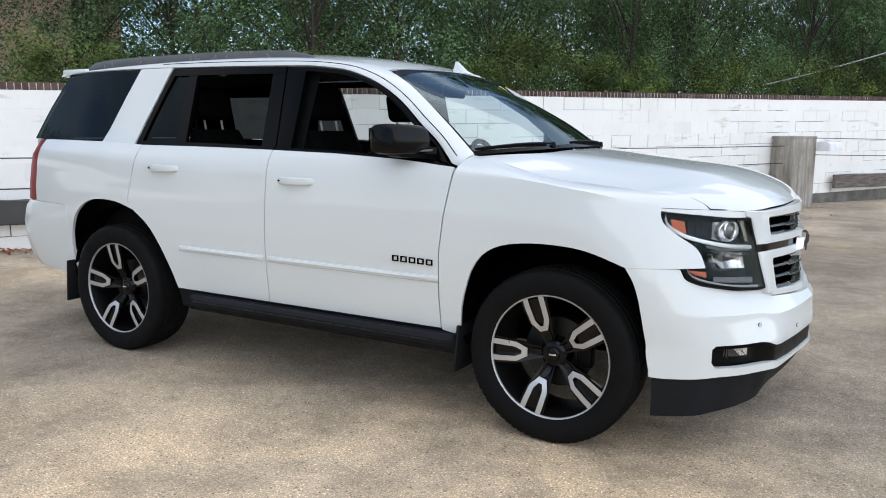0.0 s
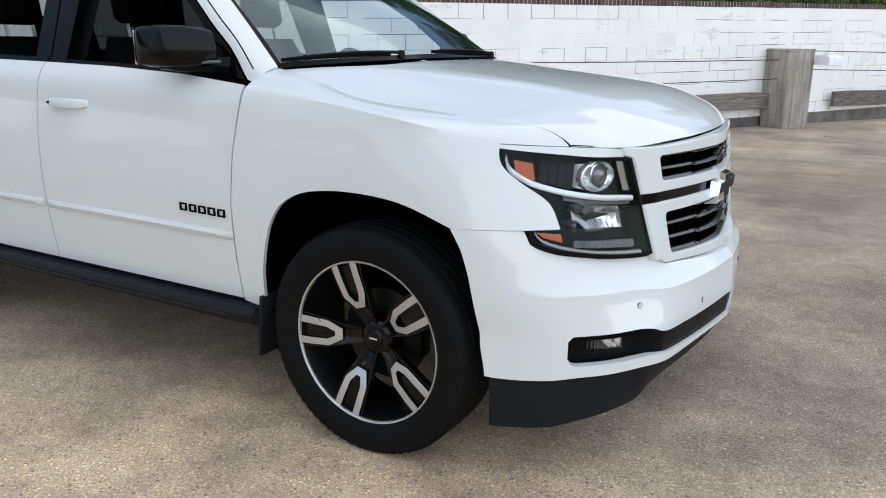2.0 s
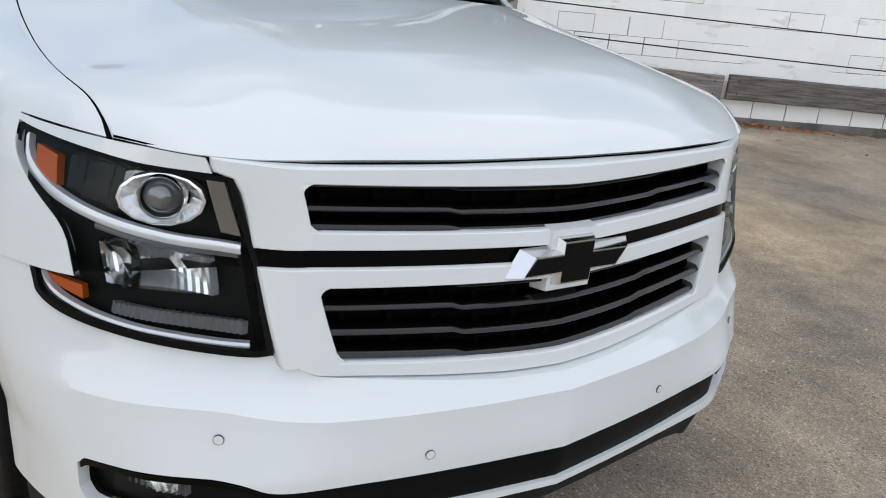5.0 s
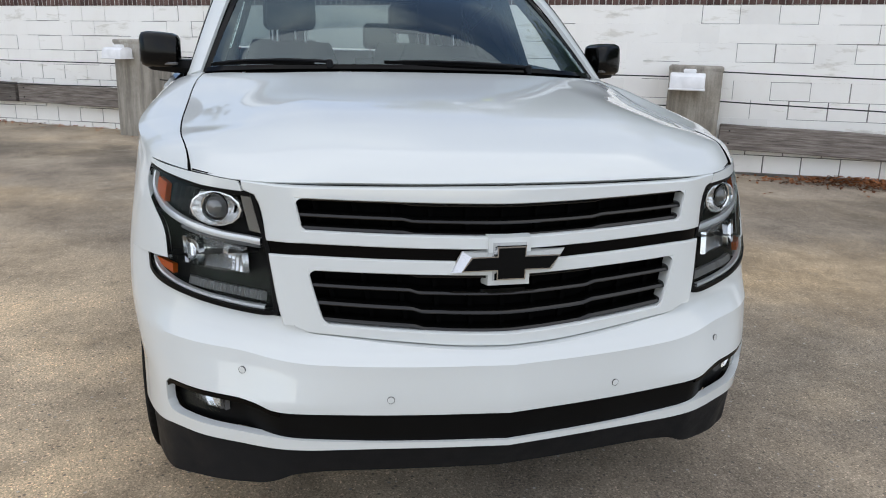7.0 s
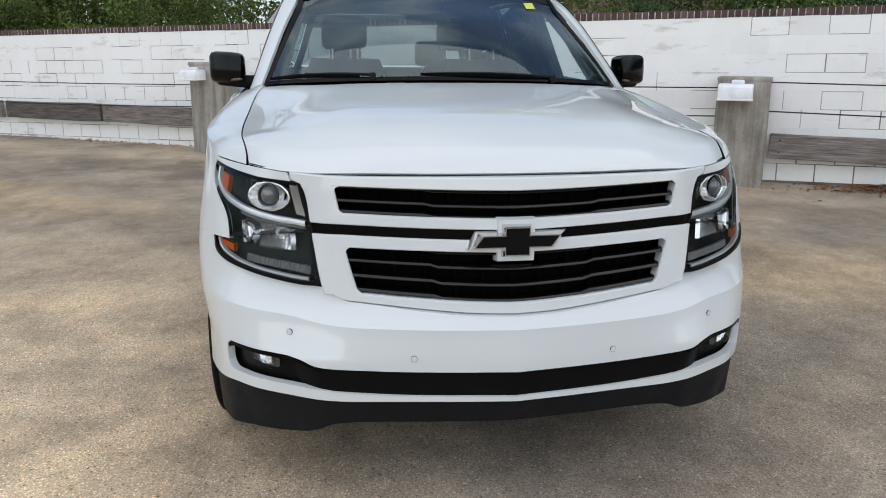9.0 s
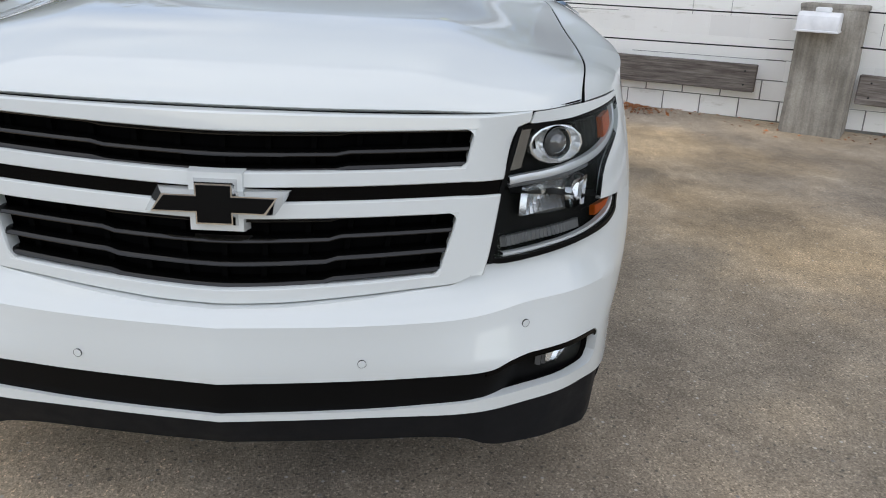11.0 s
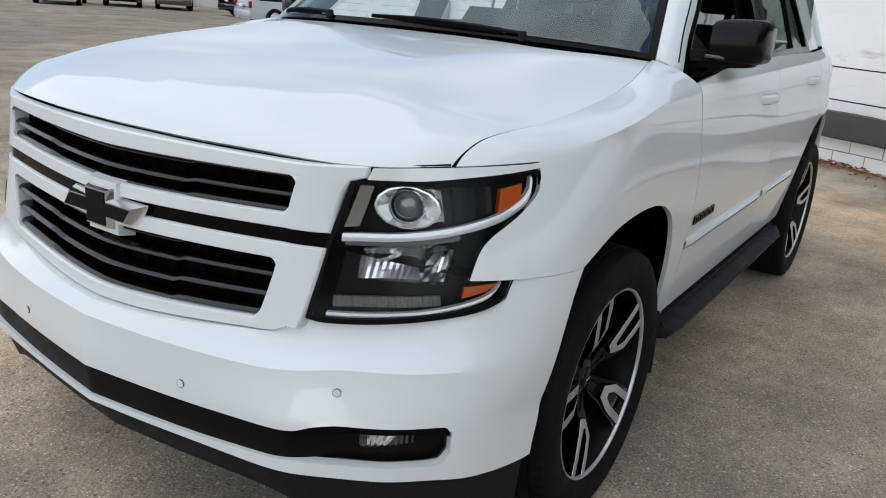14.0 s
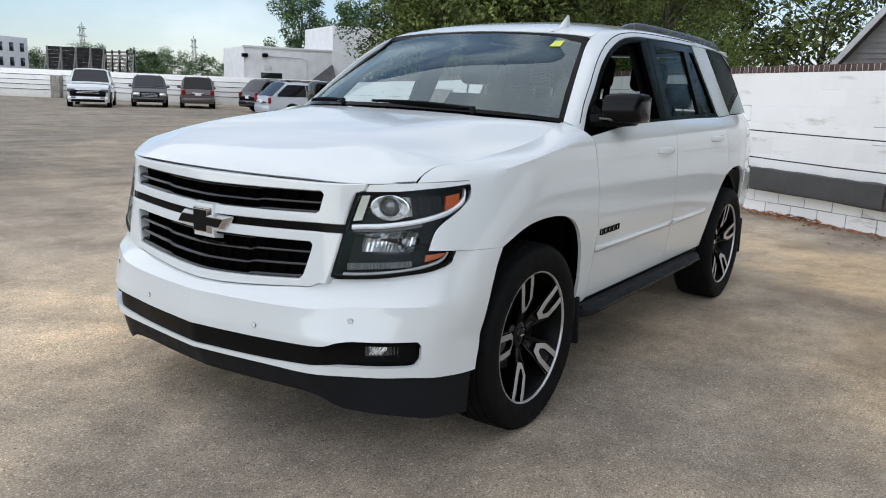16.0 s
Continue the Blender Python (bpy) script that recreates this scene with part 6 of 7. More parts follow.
def build_wheel(side, x, turn):
    """Tyre, black rim with five machined U-shaped spokes, brake disc. Built with its outer face along +y."""
    yc = .872
    w = new("wheel")
    w.parent = CAR
    w.location = (x, side * yc, .402)
    w.rotation_euler = (0, 0, 0 if side > 0 else math.pi)
    bm = bmesh.new()
    prof = [(.286, .108), (.292, .122), (.305, .128), (.330, .1345), (.355, .1365), (.378, .133), (.394, .124), (.402, .106), (.4035, .088), (.3985, .086), (.3985, .078), (.405, .076), (.406, .045), (.400, .043), (.400, .035), (.4065, .033), (.4065, .005), (.401, .003), (.401, -.003), (.4065, -.005), (.4065, -.033), (.400, -.035), (.400, -.043), (.406, -.045), (.404, -.088), (.395, -.12), (.36, -.138), (.30, -.128), (.286, -.108)]
    revolve(bm, prof, "y", 72)
    bmesh.ops.recalc_face_normals(bm, faces=bm.faces[:])
    tyre = part("tyre", bm, RUBBER, w, "low black road tyre")
    # shoulder blocks
    bm = bmesh.new()
    for k in range(72):
        t = 2 * math.pi * k / 72
        m = Matrix.Rotation(-t, 4, "Y")
        vs = [bm.verts.new(m @ Vector(p)) for p in ((.4005, .084, -.012), (.4005, .084, .012), (.4045, .108, .011), (.4045, .108, -.011), (.397, .1235, .010), (.397, .1235, -.010))]
        bm.faces.new((vs[0], vs[1], vs[2], vs[3]))
        bm.faces.new((vs[3], vs[2], vs[4], vs[5]))
    bmesh.ops.recalc_face_normals(bm, faces=bm.faces[:])
    part("tread", bm, RUBBER, tyre)
    # barrel and lip
    bm = bmesh.new()
    revolve(bm, [(.2846, .112), (.270, .085), (.262, .02), (.255, -.08), (.262, -.11), (.285, -.115)], "y", 64)
    bmesh.ops.recalc_face_normals(bm, faces=bm.faces[:])
    rim = part("rim", bm, SATIN_BLACK, w, "gloss black alloy rim")
    bm = bmesh.new()
    revolve(bm, [(.2815, .112), (.2822, .1195), (.2840, .1215), (.2885, .1222), (.290, .114)], "y", 72)
    orient(bm, Vector((0, 1, 0)))
    part("rim_lip", bm, MACHINED, rim, "bright machined rim edge")
    bm = bmesh.new()
    revolve(bm, [(0, .0655), (.026, .0650), (.030, .0625), (.033, .0575), (.052, .0560), (.066, .046), (.074, .02), (.08, -.02)], "y", 40)
    orient(bm, Vector((0, 1, 0)))
    part("hub", bm, WHEEL_BLACK, rim, "gloss black hub with centre cap")
    for k in range(5):
        t = radians(turn + 72 * k)
        m = Matrix.Rotation(-t, 4, "Y")
        # dark spoke body
        bm = bmesh.new()
        sec = []
        for r, hw, y in ((.040, .022, .058), (.085, .031, .068), (.118, .040, .086), (.17, .055, .103), (.22, .060, .110), (.272, .066, .113)):
            sec.append([m @ Vector((r, y - .045, -hw * .8)), m @ Vector((r, y - .003, -hw)), m @ Vector((r, y - .005, -hw * .72)), m @ Vector((r, y - .016, -hw * .42)), m @ Vector((r, y - .016, hw * .42)), m @ Vector((r, y - .005, hw * .72)), m @ Vector((r, y - .003, hw)), m @ Vector((r, y - .045, hw * .8))])
        grid(bm, sec, True)
        ou = [(.283, -.053), (.235, -.051), (.165, -.046), (.118, -.019), (.118, .019), (.165, .046), (.235, .051), (.283, .053)]
        inn = [(.283, -.027), (.235, -.0255), (.172, -.022), (.143, -.008), (.143, .008), (.172, .022), (.235, .0255), (.283, .027)]
        hy = pchip([.11, .15, .2, .285], [.082, .099, .109, .116])
        for edge in (ou, inn):
            grid(bm, [[m @ Vector((r, hy(r) - .030, z)) for r, z in edge], [m @ Vector((r, hy(r) - .001, z)) for r, z in edge]])
        bmesh.ops.recalc_face_normals(bm, faces=bm.faces[:])
        part("spoke", bm, WHEEL_BLACK, rim)
        # machined U face
        bm = bmesh.new()
        grid(bm, [[m @ Vector((r, hy(r) - .001, z)) for r, z in ou], [m @ Vector((r, hy(r), z * .985)) for r, z in ou], [m @ Vector((r, hy(r), z * 1.015)) for r, z in inn], [m @ Vector((r, hy(r) - .001, z)) for r, z in inn]])
        orient(bm, Vector((0, 1, 0)))
        part("spoke_face", bm, MACHINED, rim, "machined silver spoke face", 25)
    # centre cap mark: a small plain silver dash
    bm = bmesh.new()
    box(bm, (.034, .004, .008), (0, .0665, 0), bevel=.0015)
    part("cap_mark", bm, CHROME, rim, "small chrome mark on the cap")
    bm = bmesh.new()
    revolve(bm, [(.06, -.005), (.165, -.005), (.167, -.012), (.165, -.02), (.06, -.02)], "y", 48)
    bmesh.ops.recalc_face_normals(bm, faces=bm.faces[:])
    part("brake_disc", bm, DISC, w, "grey brake disc")
    bm = bmesh.new()
    box(bm, (.075, .07, .17), (-.135, -.005, .03), bevel=.015)
    part("brake_caliper", bm, SATIN_BLACK, w)
    return w


def build_wells():
    """Dark wheel housings, floor and inner structure."""
    for s in (1, -1):
        for x, r in ((0.0, .50), (-2.946, .53)):
            bm = bmesh.new()
            rows = []
            for y in (.925, .80, .55):
                rows.append([Vector((x + (r - .005) * math.cos(math.pi * k / 20) * (.93 if k in (0, 20) else 1), s * y, .38 + (r + .01) * math.sin(math.pi * k / 20))) for k in range(21)])
            vs = grid(bm, rows)
            bm.faces.new([v for v in vs[-1]])
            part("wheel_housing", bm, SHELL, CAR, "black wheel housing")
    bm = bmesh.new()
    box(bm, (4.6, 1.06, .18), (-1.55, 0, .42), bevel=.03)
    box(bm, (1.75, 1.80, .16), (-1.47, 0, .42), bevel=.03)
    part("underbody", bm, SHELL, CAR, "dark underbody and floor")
    for s in (1, -1):
        bm = bmesh.new()
        grid(bm, [[(-.52, s * .90, .42), (-1.5, s * .90, .42), (-2.38, s * .90, .42)], [(-.52, s * .90, .95), (-1.5, s * .90, .95), (-2.45, s * .90, .95)], [(-.60, s * .865, 1.225), (-1.5, s * .885, 1.262), (-2.66, s * .85, 1.275)], [(-.60, s * .885, 1.228), (-1.5, s * .915, 1.268), (-2.66, s * .88, 1.28)]])
        part("door_trim", bm, CABIN, CAR, "black inner door trim")
        bm = bmesh.new()
        grid(bm, [[(-2.66, s * .90, .95), (-3.86, s * .82, .95)], [(-2.66, s * .86, 1.29), (-3.80, s * .78, 1.30)]])
        part("cargo_trim", bm, CABIN, CAR, "black cargo side trim")
        bm = bmesh.new()
        grid(bm, [[(.70, s * .50, .70), (.66, s * .72, .70), (.46, s * .84, .70), (.1, s * .87, .95), (-.5, s * .88, .95)], [(.70, s * .50, 1.06), (.62, s * .66, 1.06), (.42, s * .80, 1.06), (.1, s * .83, 1.10), (-.5, s * .84, 1.14)]])
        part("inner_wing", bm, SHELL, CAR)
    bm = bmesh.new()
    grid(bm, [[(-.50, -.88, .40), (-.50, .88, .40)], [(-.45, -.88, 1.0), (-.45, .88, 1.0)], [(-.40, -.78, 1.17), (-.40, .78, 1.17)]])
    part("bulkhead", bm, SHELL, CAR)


def build_running_board():
    for s in (1, -1):
        bm = bmesh.new()
        rows = []
        xs = [-.478, -.495, -.535, -.61] + [-.7 - .15 * k for k in range(10)] + [-2.13, -2.20, -2.25, -2.27]
        for i, x in enumerate(xs):
            e = {0: .72, 1: .92, 2: .98}.get(i, {len(xs) - 1: .45, len(xs) - 2: .75, len(xs) - 3: .9}.get(i, 1.0))
            y0, y1 = .88, .93 + .118 * e
            prof = [(y0, .425), (y0 + .02, .430), (.935, .430), (.946, .431), (.952, .423), (.963, .423), (.968, .430), (.979, .430), (.984, .422), (.996, .422), (1.001, .429), (y1 - .022, .429), (y1 - .008, .422), (y1, .410), (y1 - .002, .398), (y1 - .012, .394), (y1 - .012, .388), (y1 - .02, .374), (y0 + .03, .360), (y0, .362)]
            rows.append([Vector((x, s * min(y, y1), z)) for y, z in prof])
        vs = grid(bm, rows, True)
        bm.faces.new(vs[0])
        bm.faces.new(vs[-1])
        bmesh.ops.recalc_face_normals(bm, faces=bm.faces[:])
        rb = part("running_board", bm, MATTE_BLACK, CAR, "black running board with ribbed tread")
        bm = bmesh.new()
        tube(bm, [(-.58, s * 1.044, .399), (-1.3, s * 1.0485, .399), (-2.19, s * 1.044, .399)], .0048, 6)
        part("edge_bead", bm, BEZEL, rb)
        # sill under the doors
        bm = bmesh.new()
        grid(bm, [[Vector((x, s * y, z)) for x in (-.47, -.9, -1.5, -2.0, -2.40)] for y, z in ((.968, .452), (.955, .43), (.93, .34), (.86, .30))])
        orient(bm, Vector((0, s, 0)))
        part("sill", bm, MATTE_BLACK, CAR, "black sill under the doors")
        # mud flaps
        for x, z0, z1, tilt in ((-.462, .245, .475, 0), (-3.415, .255, .52, .02)):
            bm = bmesh.new()
            box(bm, (.016, .215, z1 - z0), (x, s * .885, (z0 + z1) / 2), bevel=.006)
            for v in bm.verts:
                if v.co.z < (z0 + z1) / 2:
                    v.co.x -= .02
            part("mud_flap", bm, MATTE_BLACK, CAR, "black moulded mud flap")


def build_mirrors():
    for i, s in enumerate((1, -1)):
        bm = bmesh.new()
        # housing: rounded box swept along the skewed axis from the root outwards
        secs = []
        n = 14
        for t, sc in ((0, .72), (.05, .88), (.18, .97), (.5, 1.0), (.82, .98), (.94, .90), (1.0, .70)):
            c = Vector((-.735 - .085 * t, .940 + .165 * t, 1.343 + .004 * t))
            hx, hz = (.098 - .012 * t) * sc, (.070 + .004 * t) * sc
            row = []
            for k in range(24):
                th = 2 * math.pi * k / 24
                cx, cz = math.cos(th), math.sin(th)
                ex = abs(cx) ** .42 * (1 if cx > 0 else -1)
                ez = abs(cz) ** .40 * (1 if cz > 0 else -1)
                row.append(c + Vector((hx * ex * (1.0 if ex < 0 else .92 + .12 * (1 - max(ez, 0))), 0, hz * ez)))
            secs.append(row)
        vs = grid(bm, secs, True)
        bm.faces.new(vs[0])
        bm.faces.new(vs[-1])
        bmesh.ops.recalc_face_normals(bm, faces=bm.faces[:])
        mirrored(bm, s)
        mi = part("door_mirror", bm, MIRROR_BLACK, CAR, "gloss black door mirror")
        bm = bmesh.new()
        rows = []
        for t in (0, .25, .5, .75, .92, 1):
            c, k = Vector((-.690 - .095 * t, .868 + .205 * t, 1.276 + .008 * t)), (1 - .30 * t) * (1 if t < .99 else .7)
            rows.append([c + Vector((dx * k, 0, dz * k)) for dx, dz in ((.058, .034), (.070, .0), (.056, -.026), (-.05, -.028), (-.066, 0), (-.05, .036))])
        vs = grid(bm, rows, True)
        bm.faces.new(vs[0])
        bm.faces.new(vs[-1])
        bmesh.ops.recalc_face_normals(bm, faces=bm.faces[:])
        mirrored(bm, s)
        part("mirror_foot", bm, SATIN_BLACK, mi, "black mirror foot")
        bm = bmesh.new()
        tube(bm, [(-.670, .945, 1.296), (-.745, 1.03, 1.290), (-.815, 1.100, 1.303)], .006, 6)
        for v in bm.verts:
            v.co.x += .035
        mirrored(bm, s)
        part("mirror_strip", bm, SMOKE, mi, "thin grey strip")
        bm = bmesh.new()
        grid(bm, [[(-.833 - .07 * t, .955 + .14 * t, 1.283 + .115 * v) for t in (0, .5, 1)] for v in (0, .5, 1)])
        mirrored(bm, s)
        part("mirror_glass", bm, Mat_MIRROR, mi, "mirror glass")


Mat_MIRROR = Mat("mirror_silver", g(0.8), 0.02, 1.0).m


def build_roof_things():
    for s in (1, -1):
        bm = bmesh.new()
        xs = [-1.60, -1.68, -1.80, -1.95, -2.3, -2.7, -3.1, -3.35, -3.5, -3.56]
        zs = [1.790, 1.812, 1.830, 1.838, 1.842, 1.842, 1.838, 1.830, 1.816, 1.792]
        rows = []
        for x, z in zip(xs, zs):
            zr = pchip([1.6, 2.2, 2.8, 3.6], [1.785, 1.800, 1.800, 1.765])(-x)
            z = max(z, zr + .006)
            rows.append([Vector((x, s * y, zz)) for y, zz in ((.630, zr - .01), (.628, z - .012), (.618, z), (.604, z + .002), (.590, z - .010), (.588, zr - .01))])
        vs = grid(bm, rows, True)
        bm.faces.new(vs[0])
        bm.faces.new(vs[-1])
        bmesh.ops.recalc_face_normals(bm, faces=bm.faces[:])
        part("roof_rail", bm, SMOKE, CAR, "black roof rail")
    # antenna fin
    bm = bmesh.new()
    rows = []
    for t, h, w in ((0, .004, .010), (.05, .012, .026), (.10, .030, .030), (.14, .062, .022), (.165, .080, .012), (.185, .078, .010), (.20, .02, .022), (.205, .004, .02)):
        x = -1.075 - t
        zr = 1.726 + .13 * t
        rows.append([Vector((x, .432 + dy, zr + dz)) for dy, dz in ((w, -.004), (w * .85, h * .3), (w * .3, h * .9), (0, h), (-w * .3, h * .9), (-w * .85, h * .3), (-w, -.004))])
    grid(bm, rows)
    bmesh.ops.recalc_face_normals(bm, faces=bm.faces[:])
    part("antenna_fin", bm, WHITE, CAR, "white shark fin antenna")


def build_tail():
    def lamp(bm):
        grid(bm, [[Vector((x + .10 * (z - .9), flank(-3.875, z) - dy, z)) for x, dy in ((-3.873, -.003), (-3.94, .012), (-4.00, .034), (-4.045, .08), (-4.065, .15))] for z in (.892, 1.0, 1.1, 1.2, 1.300)])
    two_sided("tail_lamp", lamp, RED_LENS, label="red tail lamp", depth=0.01)
    bm = bmesh.new()
    rows = []
    for z, x0, wd in ((.42, -4.07, .80), (.50, -4.13, .83), (.62, -4.16, .85), (.74, -4.16, .86), (.84, -4.12, .86), (.885, -4.08, .85)):
        row = []
        for q in np.linspace(-1, 1, 31):
            k = abs(q)
            x = x0 if k < .6 else x0 + (-3.42 - x0) * ((k - .6) / .4) ** 1.7
            y = wd * min(1, k / .72) if k < .72 else wd + (flank(-3.42, z) + .004 - wd) * ((k - .72) / .28)
            row.append(Vector((x, math.copysign(y, q), z)))
        rows.append(row)
    grid(bm, rows)
    flange(bm, 0.02, Vector((-1, 0, 0)))
    part("rear_bumper", bm, WHITE, CAR, "white rear bumper")
    bm = bmesh.new()
    grid(bm, [[Vector((x + .03 * abs(q) ** 2, q * w, z)) for q in np.linspace(-1, 1, 17)] for z, x, w in ((.885, -4.10, .74), (1.05, -4.09, .745), (1.30, -4.03, .75))])
    flange(bm, 0.02, Vector((-1, 0, 0)))
    gate = part("tailgate", bm, WHITE, CAR, "white tailgate")
    bm = bmesh.new()
    grid(bm, [[Vector((x + .05 * abs(q) ** 2, q * w, z)) for q in np.linspace(-1, 1, 17)] for z, x, w in ((1.31, -4.02, .755), (1.52, -3.92, .69), (1.735, -3.78, .62))])
    orient(bm, Vector((-1, 0, 0)))
    part("rear_glass", bm, GLASS_REAR, gate, "tinted tailgate glass")
    bm = bmesh.new()
    box(bm, (.27, 1.20, .055), (-3.765, 0, 1.758), bevel=.02)
    part("spoiler", bm, WHITE, gate, "white roof spoiler")


def build_cabin():
    # dashboard
    bm = bmesh.new()
    rows = []
    for x, z in ((-.40, 1.205), (-.58, 1.235), (-.72, 1.238), (-.80, 1.20), (-.84, 1.08), (-.82, .90), (-.78, .62)):
        rows.append([Vector((x + .03 * (abs(q) ** 2), q * .86, z - .02 * (abs(q) ** 3))) for q in np.linspace(-1, 1, 15)])
    grid(bm, rows)
    orient(bm, Vector((-.5, 0, 1)))
    part("dashboard", bm, CABIN, CAR, "black dashboard")
    bm = bmesh.new()
    box(bm, (.10, .34, .07), (-.76, .40, 1.262), bevel=.03)
    part("instrument_hood", bm, CABIN, CAR)
    # steering wheel
    bm = bmesh.new()
    ring = [Vector((0, .182 * math.cos(2 * math.pi * k / 40), .182 * math.sin(2 * math.pi * k / 40))) for k in range(41)]
    tube(bm, ring, .0165, 10, False)
    for t in (0, 180, 270):
        d = Vector((0, math.cos(radians(t)), math.sin(radians(t))))
        tube(bm, [d * .05, d * .175], [.024, .014], 8)
    revolve(bm, [(0, -.02), (.05, -.018), (.062, -.005), (.055, .02)], "x", 24)
    m = Matrix.Translation((-1.0, .42, 1.155)) @ pose(0, 0, 0, 0, -24, 0)
    bmesh.ops.transform(bm, matrix=m, verts=bm.verts[:])
    part("steering_wheel", bm, CABIN, CAR, "black leather steering wheel")

    def seat(x, y, w, head=True, back=.62):
        b = bmesh.new()
        box(b, (.54, w, .16), (x, y, .76), bevel=.05, seg=3)
        root = part("seat", b, CABIN, CAR, "black leather seat")
        b = bmesh.new()
        secs = []
        for t, hw, th in ((0, .44, .085), (.1, .5, .09), (.5, .5, .08), (.85, .46, .065), (1.0, .38, .045)):
            c = Vector((x - .27 - .17 * t, y, .76 + back * t))
            secs.append([c + Vector((th * math.cos(a) ** 1 * .9, hw * w * (1 if math.sin(a) > 0 else -1) * abs(math.sin(a)) ** .45, 0)) for a in [2 * math.pi * k / 20 for k in range(20)]])
        vs = grid(b, secs, True)
        b.faces.new(vs[0])
        b.faces.new(vs[-1])
        bmesh.ops.recalc_face_normals(b, faces=b.faces[:])
        part("backrest", b, CABIN, root)
        if head:
            b = bmesh.new()
            box(b, (.10, .265, .195), (x - .475, y, .76 + back + .155), Euler((0, radians(-10), 0)).to_matrix(), bevel=.045, seg=4)
            part("headrest", b, CABIN, root)
            for k in (-1, 1):
                b = bmesh.new()
                tube(b, [(x - .445, y + k * .075, .76 + back - .02), (x - .47, y + k * .075, .76 + back + .10)], .007, 8)
                part("headrest_post", b, SILVER, root, "bright headrest post")
    for y in (.42, -.42):
        seat(-1.20, y, .54)
        seat(-2.15, y, .54)
        seat(-2.95, y * .85, .50, True, .50)
    bm = bmesh.new()
    box(bm, (1.1, .30, .40), (-1.35, 0, .70), bevel=.05)
    part("centre_console", bm, CABIN, CAR, "black centre console")
    # rear-view mirror and sensor pod
    bm = bmesh.new()
    box(bm, (.03, .25, .075), (-1.03, .0, 1.615), Euler((0, radians(12), 0)).to_matrix(), bevel=.014, seg=3)
    part("rear_view_mirror", bm, SATIN_BLACK, CAR, "black rear-view mirror")
    bm = bmesh.new()
    box(bm, (.12, .15, .05), (-1.00, 0, 1.672), Euler((0, radians(38), 0)).to_matrix(), bevel=.02, seg=3)
    part("sensor_pod", bm, SATIN_BLACK, CAR, "black sensor pod behind the windscreen")
    # headlining
    bm = bmesh.new()
    grid(bm, [[Vector((x, q * .66, z - .06 * abs(q) ** 3)) for q in np.linspace(-1, 1, 11)] for x, z in ((-1.10, 1.70), (-1.5, 1.765), (-2.2, 1.80), (-3.0, 1.795), (-3.66, 1.75))])
    part("headliner", bm, CABIN_GREY, CAR, "grey headlining")
    for s in (1, -1):
        bm = bmesh.new()
        tube(bm, [(-.62, s * .79, 1.30), (-.85, s * .725, 1.50), (-1.10, s * .665, 1.655)], .035, 8)
        part("pillar_trim", bm, CABIN_GREY, CAR, "grey windscreen pillar trim")
        bm = bmesh.new()
        grid(bm, [[Vector((-1.50 - d, s * y, z)) for y, z in ((.86, 1.27), (.77, 1.5), (.68, 1.72))] for d in (0, .16)])
        part("pillar_trim", bm, CABIN, CAR)
        bm = bmesh.new()
        grid(bm, [[Vector((x, s * (house_y(x, z) - .05), z)) for x, z in r] for r in (((-2.76, 1.26), (-2.60, 1.745)), ((-3.17, 1.26), (-2.97, 1.745)))])
        part("pillar_trim", bm, CABIN, CAR)
        bm = bmesh.new()
        grid(bm, [[Vector((x, s * (house_y(x, 1.29) - .075), z)) for x in (-2.42, -2.8, -3.2, -3.5, -3.7, -3.88)] for z in (.55, .9, 1.2, 1.288)])
        part("quarter_trim", bm, CABIN, CAR, "black cargo side trim")
        bm = bmesh.new()
        grid(bm, [[Vector((x, s * (house_y(x, z) - .05), z)) for x, z in r] for r in (((-3.56, 1.26), (-3.50, 1.62), (-3.48, 1.745)), ((-3.98, 1.26), (-3.84, 1.62), (-3.76, 1.745)))])
        grid(bm, [[Vector((x, s * (house_y(x, z) - .05), z)) for x in (-2.98, -3.25, -3.50)] for z in (1.63, 1.745)])
        part("pillar_trim", bm, CABIN, CAR)
    bm = bmesh.new()
    grid(bm, [[(-3.5, -.8, .86), (-3.5, .8, .86)], [(-3.9, -.8, .86), (-3.9, .8, .86)]])
    part("cargo_floor", bm, CABIN, CAR)
    # yellow tag on the windscreen
    bm = bmesh.new()
    u, v = .885, .86
    c = [on_screen(u - .022, v - .035, .0045), on_screen(u + .020, v - .020, .0045), on_screen(u + .026, v + .060, .0045), on_screen(u - .014, v + .045, .0045)]
    c = [Vector((p.x * 1.012 - .010, p.y * .987, p.z * 1.02)) for p in c]
    bm.faces.new([bm.verts.new(p) for p in c])
    r = bmesh.ops.extrude_face_region(bm, geom=bm.faces[:])
    bmesh.ops.translate(bm, verts=[x for x in r["geom"] if isinstance(x, bmesh.types.BMVert)], vec=(-.001, 0, -.001))
    bmesh.ops.recalc_face_normals(bm, faces=bm.faces[:])
    k = Mat("yellow_paper", (0.62, 0.68, 0.05), 0.7)
    k.color(k.mix(k.noise(k.coords(), 20), (0.52, 0.60, 0.09), (0.62, 0.69, 0.13)))
    tagged(link_mesh("paper_tag", bm, k.m), "yellow-green paper tag stuck high on the windscreen", "tag")


build_wipers()
for side, x, turn in ((1, 0.0, 75), (-1, 0.0, 144), (1, -2.946, 20), (-1, -2.946, 154)):
    build_wheel(side, x, turn)
build_wells()
build_running_board()
build_mirrors()
build_roof_things()
build_tail()
build_cabin()


